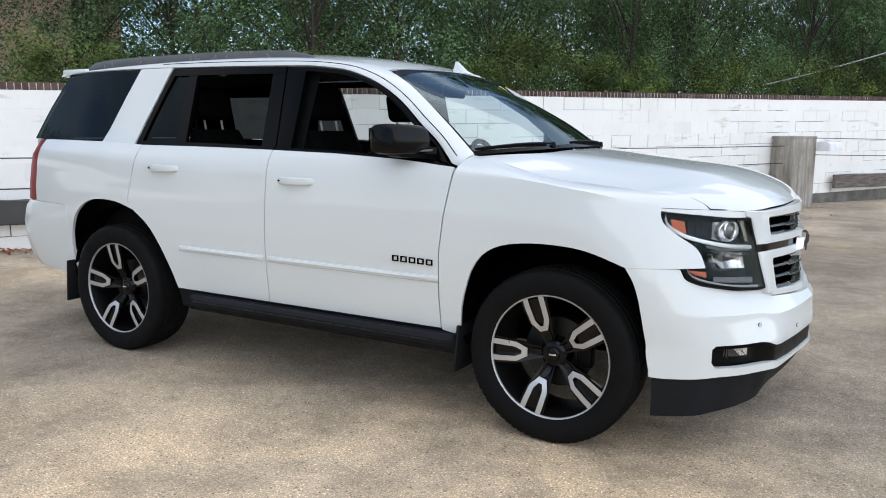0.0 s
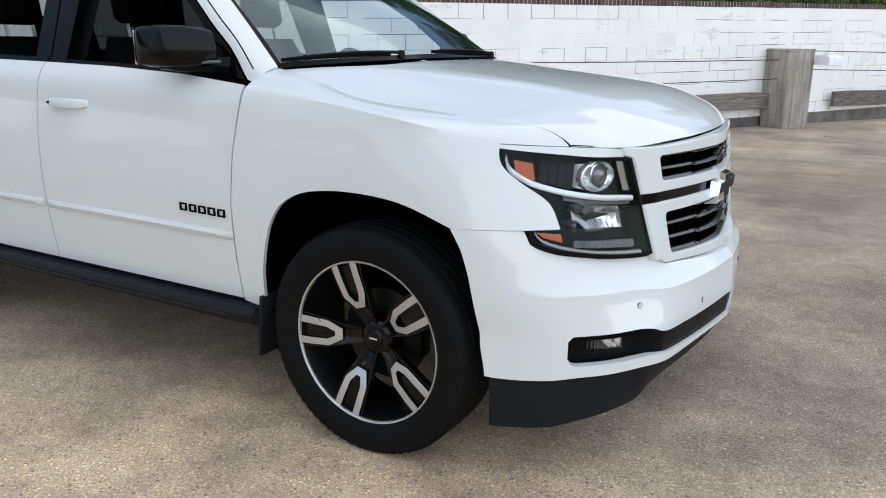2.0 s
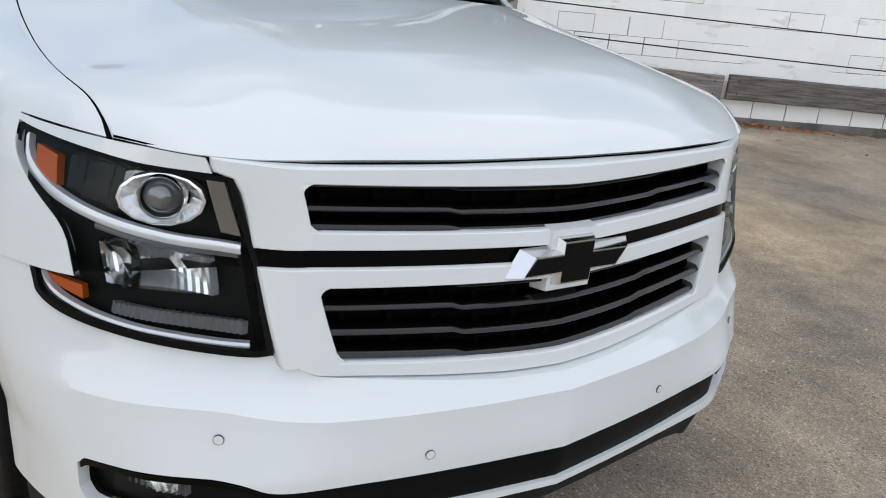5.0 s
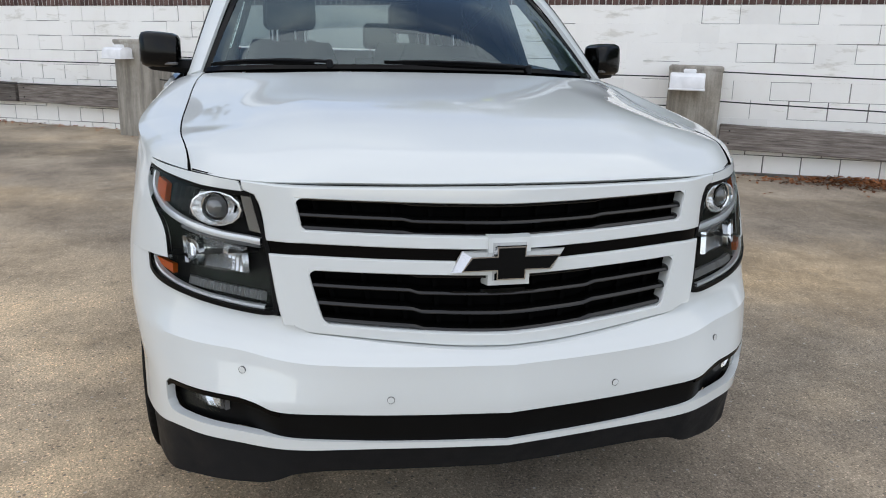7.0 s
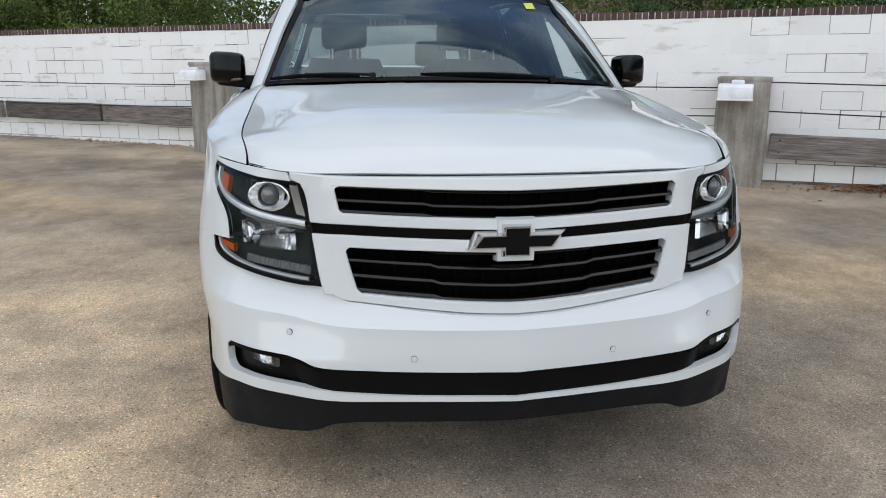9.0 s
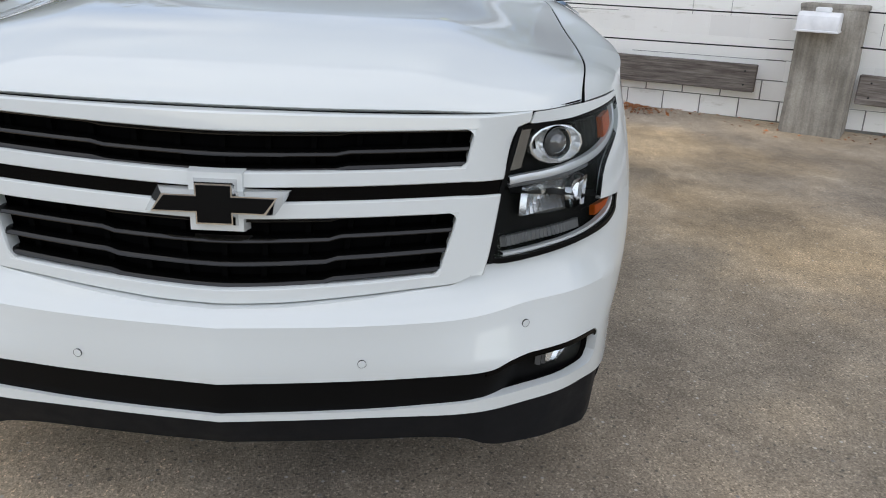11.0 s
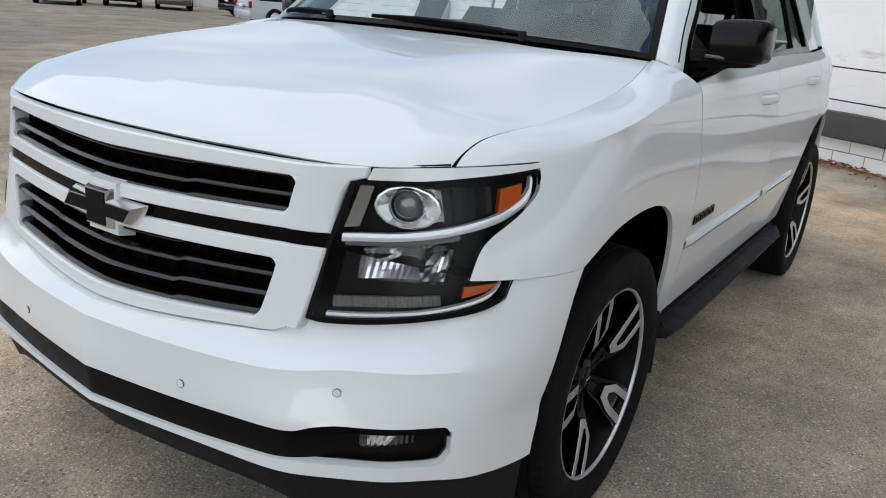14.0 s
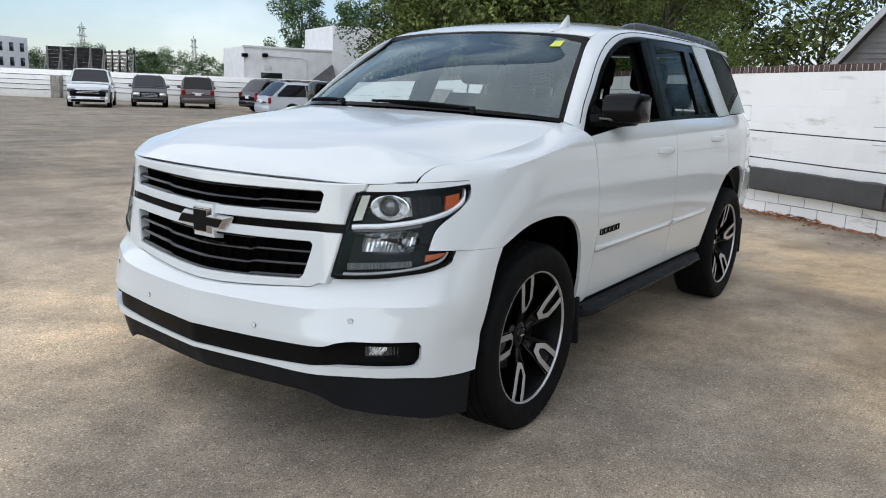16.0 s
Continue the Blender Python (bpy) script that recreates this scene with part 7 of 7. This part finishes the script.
def settle_body():
    """Brings the body to its full length and height over the wheels."""
    for ob in CAR.children_recursive:
        if ob.type != "MESH" or ob.name.startswith("wheel") or (ob.parent and ob.parent.name.startswith(("wheel", "rim", "tyre")) and not ob.parent.name.startswith("wheel_housing")):
            continue
        for v in ob.data.vertices:
            x, y, z = v.co
            f = min(1.0, max(0.0, (x + .3) / .7))
            f = f * f * (3 - 2 * f)
            v.co = (x * 1.012 - .010 * (1 - f), y * (.987 + .020 * f), z * (1.02 - .011 * f) if z > .35 else z)


settle_body()


# ---- far side of the lot ----
def far_vehicle(name, label, at, length, width, height, paint, belt, hood, cabin, bed=None, rear_red=False, wheel=0.36):
    """A parked vehicle seen far off. hood: where the windscreen starts and how high; cabin: roof start, roof end, tail foot; x runs ahead."""
    th = thing(name, label, "car", "cars parked across the lot", at=at @ Matrix.Scale(.91, 4))
    L, hw, z0 = length / 2, width / 2, 0.28
    ws, hz = hood
    r0, r1, tf = cabin
    xs_, zs_ = [-L, -L + .06, tf, r1, r0, ws, L - .35, L - .08, L], [belt - .25, belt, belt, height, height, hz, hz - .08, hz - .22, hz - .40]
    if bed:
        xs_, zs_ = [-L, -L + .05, bed, bed + .06, r1, r0, ws, L - .35, L - .08, L], [belt - .05, belt, belt, belt + .05, height, height, hz, hz - .06, hz - .20, hz - .42]

    def top(x):
        return float(np.interp(x, xs_, zs_))

    def half(x, z):
        w = hw * (1 - .10 * max(0.0, (abs(x) / L)) ** 6)
        return w - max(0.0, z - belt) * .25 - .10 * max(0.0, (z - height + .16) / .16) ** 2 - max(0.0, .5 - z) * .12
    xs = sorted(set([-L + length * i / 46 for i in range(47)] + xs_))
    bm = bmesh.new()
    for s in (1, -1):
        grid(bm, [[Vector((x, s * half(x, z0 + (top(x) - z0) * v), z0 + (top(x) - z0) * v)) for x in xs] for v in (0, .15, .35, .55, .7, .8, .88, .94, 1.0)])
    grid(bm, [[Vector((x, half(x, top(x)) * q, top(x) + .03 * (1 - q * q))) for x in xs] for q in np.linspace(-1, 1, 9)])
    for x in (-L, L):
        grid(bm, [[Vector((x, half(x, z0 + (top(x) - z0) * v) * q, z0 + (top(x) - z0) * v)) for q in np.linspace(-1, 1, 7)] for v in (0, .5, 1)])
    weld(bm, .002)
    bmesh.ops.recalc_face_normals(bm, faces=bm.faces[:])
    part("body", bm, paint, th)
    # side windows, pillars between them left in body colour
    cuts = [tf + .22 if not bed else bed + .10, (r1 + r0) / 2 - .25, (r1 + r0) / 2 + .45, ws - .12]
    for s in (1, -1):
        for a, b in zip(cuts, cuts[1:]):
            if b - a < .15:
                continue
            bm = bmesh.new()
            rows = []
            for v in (0, .5, 1):
                rows.append([Vector((x, s * (half(x, z) + .012), z)) for x in [a + .012 + (b - a - .024) * i / 8 for i in range(9)] for z in [belt + .03 + max(.0, min(top(x) - .09, height - .10) - belt - .03) * v]])
            grid(bm, rows)
            orient(bm, Vector((0, s, 0)))
            part("side_window", bm, FAR_DARK, th)
    for nm, a, b in (("windscreen", r0 + .05, ws - .03), ("rear_window", (tf if not bed else bed + .07) + .02, r1 - .04)):
        bm = bmesh.new()
        grid(bm, [[Vector((x, half(x, top(x)) * q * .90, top(x) + .03 * (1 - q * q) + .012)) + Vector((.010 if nm == "windscreen" else -.010, 0, 0)) for q in np.linspace(-1, 1, 7)] for x in [a + (b - a) * i / 6 for i in range(7)]])
        orient(bm, Vector((0, 0, 1)))
        part(nm, bm, FAR_GLASS if nm == "windscreen" else FAR_DARK, th)
    # wheels
    for x in (L - .95, -L + 1.0):
        for s in (1, -1):
            bm = bmesh.new()
            revolve(bm, [(wheel * .62, .12), (wheel * .85, .125), (wheel, .10), (wheel, -.10), (wheel * .6, -.12)], "y", 28)
            bmesh.ops.translate(bm, verts=bm.verts[:], vec=(x, s * (hw - .10), wheel))
            bmesh.ops.recalc_face_normals(bm, faces=bm.faces[:])
            w = part("wheel", bm, RUBBER, th)
            bm = bmesh.new()
            revolve(bm, [(0, s * .09), (wheel * .2, s * .09), (wheel * .55, s * .10), (wheel * .63, s * .125)], "y", 20)
            bmesh.ops.translate(bm, verts=bm.verts[:], vec=(x, s * (hw - .10), wheel))
            part("rim", bm, SILVER, w)
            bm = bmesh.new()
            grid(bm, [[Vector((x + wheel * 1.16 * math.cos(math.pi * k / 14), s * (half(x, .6) + .006), wheel * .8 + wheel * 1.25 * math.sin(math.pi * k / 14))) for k in range(15)], [Vector((x + wheel * .9 * math.cos(math.pi * k / 14), s * (half(x, .6) - .06), wheel * .8 + wheel * .9 * math.sin(math.pi * k / 14))) for k in range(15)]])
            part("wheel_arch", bm, SATIN_BLACK, th)
    # front: lamps, grille, bumper; rear: lamps, plate bar
    for s in (1, -1):
        bm = bmesh.new()
        box(bm, (.12, .34, .16), (L - .03, s * (hw - .26), hz - .36), bevel=.03)
        part("headlight", bm, REFLECTOR if not bed else SMOKE, th)
        bm = bmesh.new()
        box(bm, (.10, .20, .26), (-L + .02, s * (hw - .17), belt - .14), bevel=.04)
        part("tail_lamp", bm, RED_LENS, th)
        bm = bmesh.new()
        box(bm, (.12, .16, .13), (ws - .25, s * (hw + .07), belt + .10), bevel=.03)
        part("door_mirror", bm, paint, th)
    bm = bmesh.new()
    box(bm, (.06, width - (.86 if not bed else .40), .34 if not bed else .30), (L + .01, 0, hz - (.42 if not bed else .48)), bevel=.06)
    part("grille", bm, SATIN_BLACK, th)
    bm = bmesh.new()
    box(bm, (.10, width - .5, .14), (L + .012, 0, .36), bevel=.03)
    part("air_intake", bm, SATIN_BLACK, th)
    for s in (1, -1):
        bm = bmesh.new()
        box(bm, (.05, .22, .07), (L + .035, s * (hw - .36), .50), bevel=.02)
        part("fog_lamp", bm, SMOKE, th)
    if not bed:
        bm = bmesh.new()
        box(bm, (.03, .62, .035), (-L - .02, 0, belt - .16), bevel=.012)
        part("tailgate_trim", bm, SILVER, th)
        for s in (1, -1):
            bm = bmesh.new()
            y = half(r0, height) - .06
            tube(bm, [(r0 - .15, s * y, height + .01), (r0 - .35, s * y, height + .055), (r1 + .35, s * y, height + .055), (r1 + .12, s * y, height + .01)], .018, 6)
            part("roof_rail", bm, SATIN_BLACK, th)
    for k in range(3):
        bm = bmesh.new()
        box(bm, (.03, width - 1.02, .018), (L + .045, 0, hz - .47 + .07 * k), bevel=.004)
        part("grille_bar", bm, SILVER, th)
    bm = bmesh.new()
    box(bm, (.14, width - .18, .20), (L - .02, 0, .46), bevel=.05)
    part("front_bumper", bm, paint if not bed else SILVER, th)
    bm = bmesh.new()
    box(bm, (.14, width - .18, .26), (-L + .02, 0, .48), bevel=.05)
    part("rear_bumper", bm, paint, th)
    bm = bmesh.new()
    box(bm, (.02, .34, .12), (-L - .055, 0, .78), bevel=.005)
    part("plate_bar", bm, LAMPWHITE, th)
    return th


FAR_DARK = Mat("far_privacy_glass", g(0.006), 0.12, 0, 0.0, 0.3).m
FAR_GLASS = Mat("far_window_glass", (0.012, 0.015, 0.017), 0.08, 0, 0.0, 0.5).m
GREY_PAINT = m_paint("dark_grey_paint", (0.035, 0.04, 0.045))
MAROON = m_paint("taupe_brown_paint", (0.082, 0.064, 0.060))
BLACK_PAINT = m_paint("black_paint", (0.008, 0.008, 0.009))
SILVER_PAINT = m_paint("silver_grey_paint", (0.42, 0.44, 0.47))
far_vehicle("pickup_truck", "white crew cab pickup truck parked before the far wall", pose(-19.3, -33.4, -.09, 0, 0, 54), 5.7, 2.05, 1.92, WHITE, 1.12, (1.05, 1.20), (.55, -.75, -1.1), bed=-1.05, wheel=.41)
far_vehicle("crossover_car", "dark grey crossover parked nose out before the far wall", pose(-22.6, -33.6, -.09, 0, 0, 55), 4.7, 1.85, 1.70, GREY_PAINT, 1.02, (1.0, 1.06), (.40, -1.55, -2.2))
far_vehicle("crossover_car", "taupe brown crossover parked tail out before the far wall", pose(-24.5, -32.2, -.09, 0, 0, 233), 4.75, 1.85, 1.70, MAROON, 1.02, (1.0, 1.06), (.40, -1.6, -2.25))
far_vehicle("sport_utility_car", "black sport utility vehicle parked beside a silver crossover", pose(-25.6, -26.5, -.09, 0, 0, 168), 5.1, 2.0, 1.70, BLACK_PAINT, 1.05, (1.2, 1.08), (.55, -1.9, -2.45))
far_vehicle("crossover_car", "silver crossover parked with its tail to the lot", pose(-20.8, -20.1, -.05, 0, 0, 158), 5.0, 1.95, 1.60, SILVER_PAINT, .97, (1.1, 1.00), (.45, -1.7, -2.4))


def far_wall():
    a, b = Vector((-16.5, -56.2, 0)), Vector((-34.5, -28.4, 0))
    d = (b - a)
    yaw = math.degrees(math.atan2(d.y, d.x))
    bm = bmesh.new()
    box(bm, (d.length, .3, 2.2), (0, 0, .48))
    ob = link_mesh("wall_south", bm, WALLPAINT, 0)
    ob.matrix_basis = Matrix.Translation((a + b) / 2) @ pose(0, 0, 0, 0, 0, yaw)
    tagged(ob, "low white-painted block wall along the far side of the lot", "wall", kind="structure")
    nrm = Vector((-d.y, d.x, 0)).normalized()
    if nrm.dot(Vector((1, 1, 0))) < 0:
        nrm = -nrm
    for z in (1.28, .98, .70, .40):
        bm = bmesh.new()
        tube(bm, [a + nrm * .22 + Vector((0, 0, z)), (a + b) / 2 + nrm * .22 + Vector((0, 0, z - .04)), b + nrm * .22 + Vector((0, 0, z))], .018, 5)
        tagged(link_mesh("steel_cable", bm, STEEL), "dark steel barrier cable along the far wall", "cable", "cables along the far wall")
    for f in (.08, .42, .70, .93):
        p = a.lerp(b, f) + nrm * .35
        bm = bmesh.new()
        box(bm, (.55, .5, 1.35), (0, 0, .58), bevel=.03)
        ob = link_mesh("concrete_post", bm, CONCRETE)
        ob.matrix_basis = Matrix.Translation(p) @ pose(0, 0, 0, 0, 0, yaw)
        tagged(ob, "grey concrete post standing before the far wall", "post", "posts along the far wall")


far_wall()


def white_building():
    """A low flat-roofed white building with a taller block, an awning and wall lamps."""
    a, b = Vector((-30.2, -35.0, -.1)), Vector((-35.1, -32.3, -.1))
    d = b - a
    yaw = math.degrees(math.atan2(d.y, d.x))
    th = thing("white_building", "low white stucco building with a dark awning and wall lamps", "building", at=Matrix.Translation(a) @ pose(0, 0, 0, 0, 0, yaw))
    W = d.length
    s = 1 if (Matrix.Rotation(radians(yaw), 3, "Z") @ Vector((0, 1, 0))).dot(Vector((1, 1, 0))) < 0 else -1
    bm = bmesh.new()
    box(bm, (W, 6, 3.55), (W / 2, s * 3.0, 1.77), bevel=.02)
    part("low_block", bm, STUCCO, th)
    bm = bmesh.new()
    box(bm, (W + .2, .16, .14), (W / 2, s * .02, 3.52), bevel=.02)
    part("parapet", bm, TRIMWHITE, th)
    bm = bmesh.new()
    box(bm, (6.5, 6, 5.1), (W + 3.2, s * 2.9, 2.55), bevel=.02)
    part("tall_block", bm, STUCCO, th)
    bm = bmesh.new()
    rows = [[Vector((W - 1.3 + .0, -s * .04, 1.75)), Vector((W - .05, -s * .04, 2.75))], [Vector((W - 1.3, -s * .9, 1.55)), Vector((W - .05, -s * .9, 1.9))]]
    grid(bm, [[(W - 1.35, -s * .02, 1.7), (W - .02, -s * .02, 2.75)], [(W - 1.35, -s * .8, 1.6), (W - .02, -s * .8, 1.75)]])
    grid(bm, [[(W - 1.35, -s * .8, 1.6), (W - .02, -s * .8, 1.75)], [(W - 1.35, -s * .8, 1.45), (W - .02, -s * .8, 1.5)]])
    part("awning", bm, SHINGLE, th, "dark pitched awning")
    bm = bmesh.new()
    box(bm, (1.3, .08, .55), (W * .30, -s * .02, 1.75), bevel=.01)
    part("window", bm, FAR_GLASS, th)
    for x, z in ((.02, 3.0), (1.25, 3.05)):
        bm = bmesh.new()
        box(bm, (.34, .3, .22), (x, -s * .14, z), bevel=.04)
        part("wall_lamp", bm, SATIN_BLACK, th, "dark wall floodlight")
    bm = bmesh.new()
    tube(bm, [(1.5, -s * .05, 3.02), (W - 2.1, -s * .05, 3.0), (W - 1.7, -s * .05, 2.85), (W - 1.7, -s * .05, 1.7)], .03, 6)
    part("conduit", bm, TRIMWHITE, th)
    bm = bmesh.new()
    box(bm, (.45, .05, .35), (1.45, -s * .02, 2.35), bevel=.01)
    part("sign_plate", bm, TRIMWHITE, th)


white_building()


def billboard():
    """The dark back of an old slatted billboard on a timber frame."""
    th = thing("billboard", "dark weathered back of a large billboard on timber struts", "billboard", at=pose(-38.6, -71.7, -.2, 0, 0, 0))
    a, m, b = Vector((0, 0, 0)), Vector((-4.4, 2.6, 0)), Vector((-3.8, 8.2, 0))
    for p, q, z0, z1, mat, n in ((a, m, .9, 4.05, DARKWOOD, 9), (m, b, .9, 3.9, SIDING, 9)):
        for k in range(n):
            bm = bmesh.new()
            d = q - p
            yaw = math.degrees(math.atan2(d.y, d.x))
            box(bm, (d.length, .08, (z1 - z0) / n - (.012 if mat is DARKWOOD else .17)))
            bmesh.ops.transform(bm, matrix=Matrix.Translation((p + q) / 2 + Vector((0, 0, z0 + (z1 - z0) * (k + .5) / n))) @ pose(0, 0, 0, 0, 0, yaw), verts=bm.verts[:])
            part("board", bm, mat, th)
        for f in (.02, .25, .5, .75, .98):
            bm = bmesh.new()
            c = p.lerp(q, f)
            tube(bm, [c + Vector((.3, .3, -.3)), c + Vector((.3, .3, z1))], .09, 6)
            part("strut", bm, SIDING if mat is DARKWOOD else DARKWOOD, th)
            bm = bmesh.new()
            tube(bm, [c + Vector((1.6, 1.4, 0)), c + Vector((.3, .3, z1 - .3))], .06, 6)
            part("brace", bm, SIDING, th)


billboard()


def pylon(at, h):
    th = thing("power_pylon", "grey lattice power pylon far on the horizon", "pylon", "pylons on the horizon", at=at)

    def bar(p, q, r=.11):
        bm = bmesh.new()
        tube(bm, [p, q], r, 4)
        part("strut", bm, SIDING, th)
    wide = lambda z: 2.6 - 1.9 * min(1.0, z / (.62 * h))
    levels = [h * f for f in (0, .16, .31, .45, .55, .64, .74, .85, .95)]
    for sx in (-1, 1):
        for sy in (-1, 1):
            for z0, z1 in ((0, .62 * h), (.62 * h, .97 * h)):
                bar((sx * wide(z0), sy * wide(z0), z0), (sx * wide(z1), sy * wide(z1), z1), .14)
    for z0, z1 in zip(levels, levels[1:]):
        a, b = wide(z0), wide(z1)
        for k in (-1, 1):
            bar((-a, k * a, z0), (b, k * b, z1), .07)
            bar((a, k * a, z0), (-b, k * b, z1), .07)
    for f, w in ((.64, 5.6), (.79, 4.8), (.93, 3.8)):
        for k in (-1, 1):
            bar((0, 0, h * f), (k * w, 0, h * f), .12)
            bar((k * .7, 0, h * (f + .07)), (k * w, 0, h * f), .09)
    bar((0, 0, h * .95), (0, 0, h * 1.04), .12)


pylon(pose(-215, -356, -1, 0, 0, 30), 25)
pylon(pose(-257, -328, -1, 0, 0, 30), 22)


def far_block():
    th = thing("apartment_building", "white three-storey apartment building far behind the wall", "building", at=pose(-51.5, -106.5, 0, 0, 0, 118))
    bm = bmesh.new()
    box(bm, (10, 7, 6.0), (-3.2, 0, 2.8), bevel=.03)
    part("wall", bm, STUCCO, th)
    for i in range(6):
        for k in range(2):
            for s in (1, -1):
                bm = bmesh.new()
                box(bm, (.8, .1, 1.1), (-7.3 + 1.5 * i, s * 3.5, 2.6 + 1.9 * k), bevel=.01)
                part("window", bm, FAR_GLASS, th)
    for k in range(2):
        for y in (-2.2, 0, 2.2):
            bm = bmesh.new()
            box(bm, (.1, .8, 1.1), (1.8, y, 2.6 + 1.9 * k), bevel=.01)
            part("window", bm, FAR_GLASS, th)


far_block()


def brick_house():
    th = thing("brick_house", "tan brick house partly hidden by trees beyond the wall", "house", at=pose(-22.0, 10.5, 0, 0, 0, 60))
    bm = bmesh.new()
    box(bm, (5, 6, 5.4), (0, 0, 2.6), bevel=.02)
    part("wall", bm, TANBRICK, th)
    bm = bmesh.new()
    grid(bm, [[(-2.8, -3.3, 5.2), (2.8, -3.3, 5.2)], [(-2.8, 0, 7.6), (2.8, 0, 7.6)], [(-2.8, 3.3, 5.2), (2.8, 3.3, 5.2)]])
    flange(bm, .15, Vector((0, 0, 1)))
    part("roof", bm, SHINGLE, th)
    for y in (-1.6, 1.4):
        bm = bmesh.new()
        box(bm, (.12, 1.0, 1.4), (2.5, y, 3.6), bevel=.01)
        part("window", bm, FAR_GLASS, th)


brick_house()

# trees behind the building and along the horizon
tree(Vector((-41.0, -41.0, -.2)), 9.0, 2.6, 801, LEAF_A, 70, 170, .10, .2, "tall green tree rising behind the white building")
tree(Vector((-44.5, -38.5, -.2)), 7.6, 2.4, 802, LEAF_A, 60, 170, .10, .2, "tall green tree rising behind the white building")
tree(Vector((-27.5, -21.5, 0)), 7.5, 2.5, 803, LEAF_A, 70, 150, .085, .2)
rt = random.Random(5)
for i in range(17):
    f = i / 16
    p = Vector((-42, -126, -.5)).lerp(Vector((-92, -84, -.5)), f)
    tree(p + Vector((rt.uniform(-4, 4), rt.uniform(-4, 4), 0)), rt.uniform(4.6, 6.0) * (0.8 if .2 < f < .34 else 1), rt.uniform(2.6, 3.8), 800 + i, LEAF_A, 36, 150, .125, .05, "distant dark green tree on the horizon")


def wire():
    bm = bmesh.new()
    a, b = Vector((-3.6, 15.5, 2.1)), Vector((1.1, 19.5, 3.55))
    tube(bm, [a.lerp(b, k / 8) + Vector((0, 0, -.10 * math.sin(math.pi * k / 8))) for k in range(-1, 16)], .018, 6)
    tagged(link_mesh("utility_wire", bm, Mat("pale_wire", g(.32), .6).m), "pale utility wire rising past the trees beyond the wall", "wire")


wire()


# ---- masonry pieces of the near wall ----
def build_blocks():
    """Painted blocks in running bond, a little proud of the mortar; nearest ones singly, the rest joined."""
    rnd = random.Random(21)
    ch = WALL_TOP / 9
    mid = (S0 + S1) / 2
    zb = -(WALL_TOP + .5) / 2 + .5
    kinds = []
    for gx, gz in ((.0003, .0003), (.0005, .0005), (.013, .0006), (.0006, .012), (.013, .011)):
        bm = bmesh.new()
        box(bm, (BLOCK - gx, .022, ch - gz), (0, 0, 0))
        es = [e for e in bm.edges if all(v.co.y < 0 for v in e.verts)]
        bmesh.ops.bevel(bm, geom=es, offset=.0010, segments=1, affect="EDGES")
        me = bpy.data.meshes.new("block")
        bm.to_mesh(me)
        bm.free()
        me.materials.append(WALLPAINT)
        kinds.append(me)
    V, F = [], []
    for c in range(9):
        off = BLOCK / 2 if c % 2 else 0.0
        n = int((S1 - S0) / BLOCK)
        for i in range(n):
            s = S0 + off + BLOCK * (i + .5)
            if s > S1 - BLOCK / 2:
                continue
            # the joints stand open towards both ends and are painted shut between
            worn = noise.noise(Vector((s * .45, c * .7, 2.0))) + .3 * rnd.random() + float(np.interp(s, [-9, -6.6, -5.2, -2, 1, 6, 8.5], [.36, .32, -.32, -.28, -.06, .0, .26]))
            k = rnd.choice((2, 3, 4, 1)) if worn > .16 else rnd.choice((0, 0, 1, 0, 0))
            k = 4 if c < 1 else (rnd.choice((2, 4)) if c == 1 else k)
            loc = Vector((s - mid, -.121 - rnd.uniform(.0, .0010), zb + ch * (c + .5)))
            if -4.2 < s < 9.0:
                ob = new("block", kinds[k])
                ob.parent = WALL
                ob.location = loc
            else:
                me = kinds[k]
                b0 = len(V)
                V += [tuple(Vector(v.co) + loc) for v in me.vertices]
                F += [tuple(b0 + q for q in p.vertices) for p in me.polygons]
    me = bpy.data.meshes.new("blocks")
    me.from_pydata(V, [], F)
    me.materials.append(WALLPAINT)
    ob = new("blocks", me)
    ob.parent = WALL
    tagged(ob, kind="stuff")


def build_coping():
    rnd = random.Random(33)
    mid = (S0 + S1) / 2
    zt = (WALL_TOP + .5) / 2
    bm = bmesh.new()
    box(bm, (S1 - S0, .258, .080), (0, -.004, zt + .040))
    ob = part("coping_mortar", bm, COPING_MORTAR, WALL, "grey mortar bed of the brick coping", 0)
    bm = bmesh.new()
    box(bm, (.064, .27, .084), bevel=.004, seg=1)
    me = bpy.data.meshes.new("brick")
    bm.to_mesh(me)
    bm.free()
    me.materials.append(BRICK)
    V, F = [], []
    pitch = .0745
    s = S0 + .05
    while s < S1 - .05:
        loc = Vector((s - mid, -.004 + rnd.uniform(-.004, .004), zt + .044 + rnd.uniform(-.002, .003)))
        if -11.0 < s < 11.2:
            ob = new("brick", me)
            ob.parent = WALL
            ob.location = loc
            ob.rotation_euler = (0, rnd.uniform(-.012, .012), rnd.uniform(-.01, .01))
        else:
            b0 = len(V)
            V += [tuple(Vector(v.co) + loc) for v in me.vertices]
            F += [tuple(b0 + q for q in p.vertices) for p in me.polygons]
        s += pitch
    m2 = bpy.data.meshes.new("bricks")
    m2.from_pydata(V, [], F)
    m2.materials.append(BRICK)
    ob = new("bricks", m2)
    ob.parent = WALL
    tagged(ob, kind="stuff")


build_blocks()
build_coping()
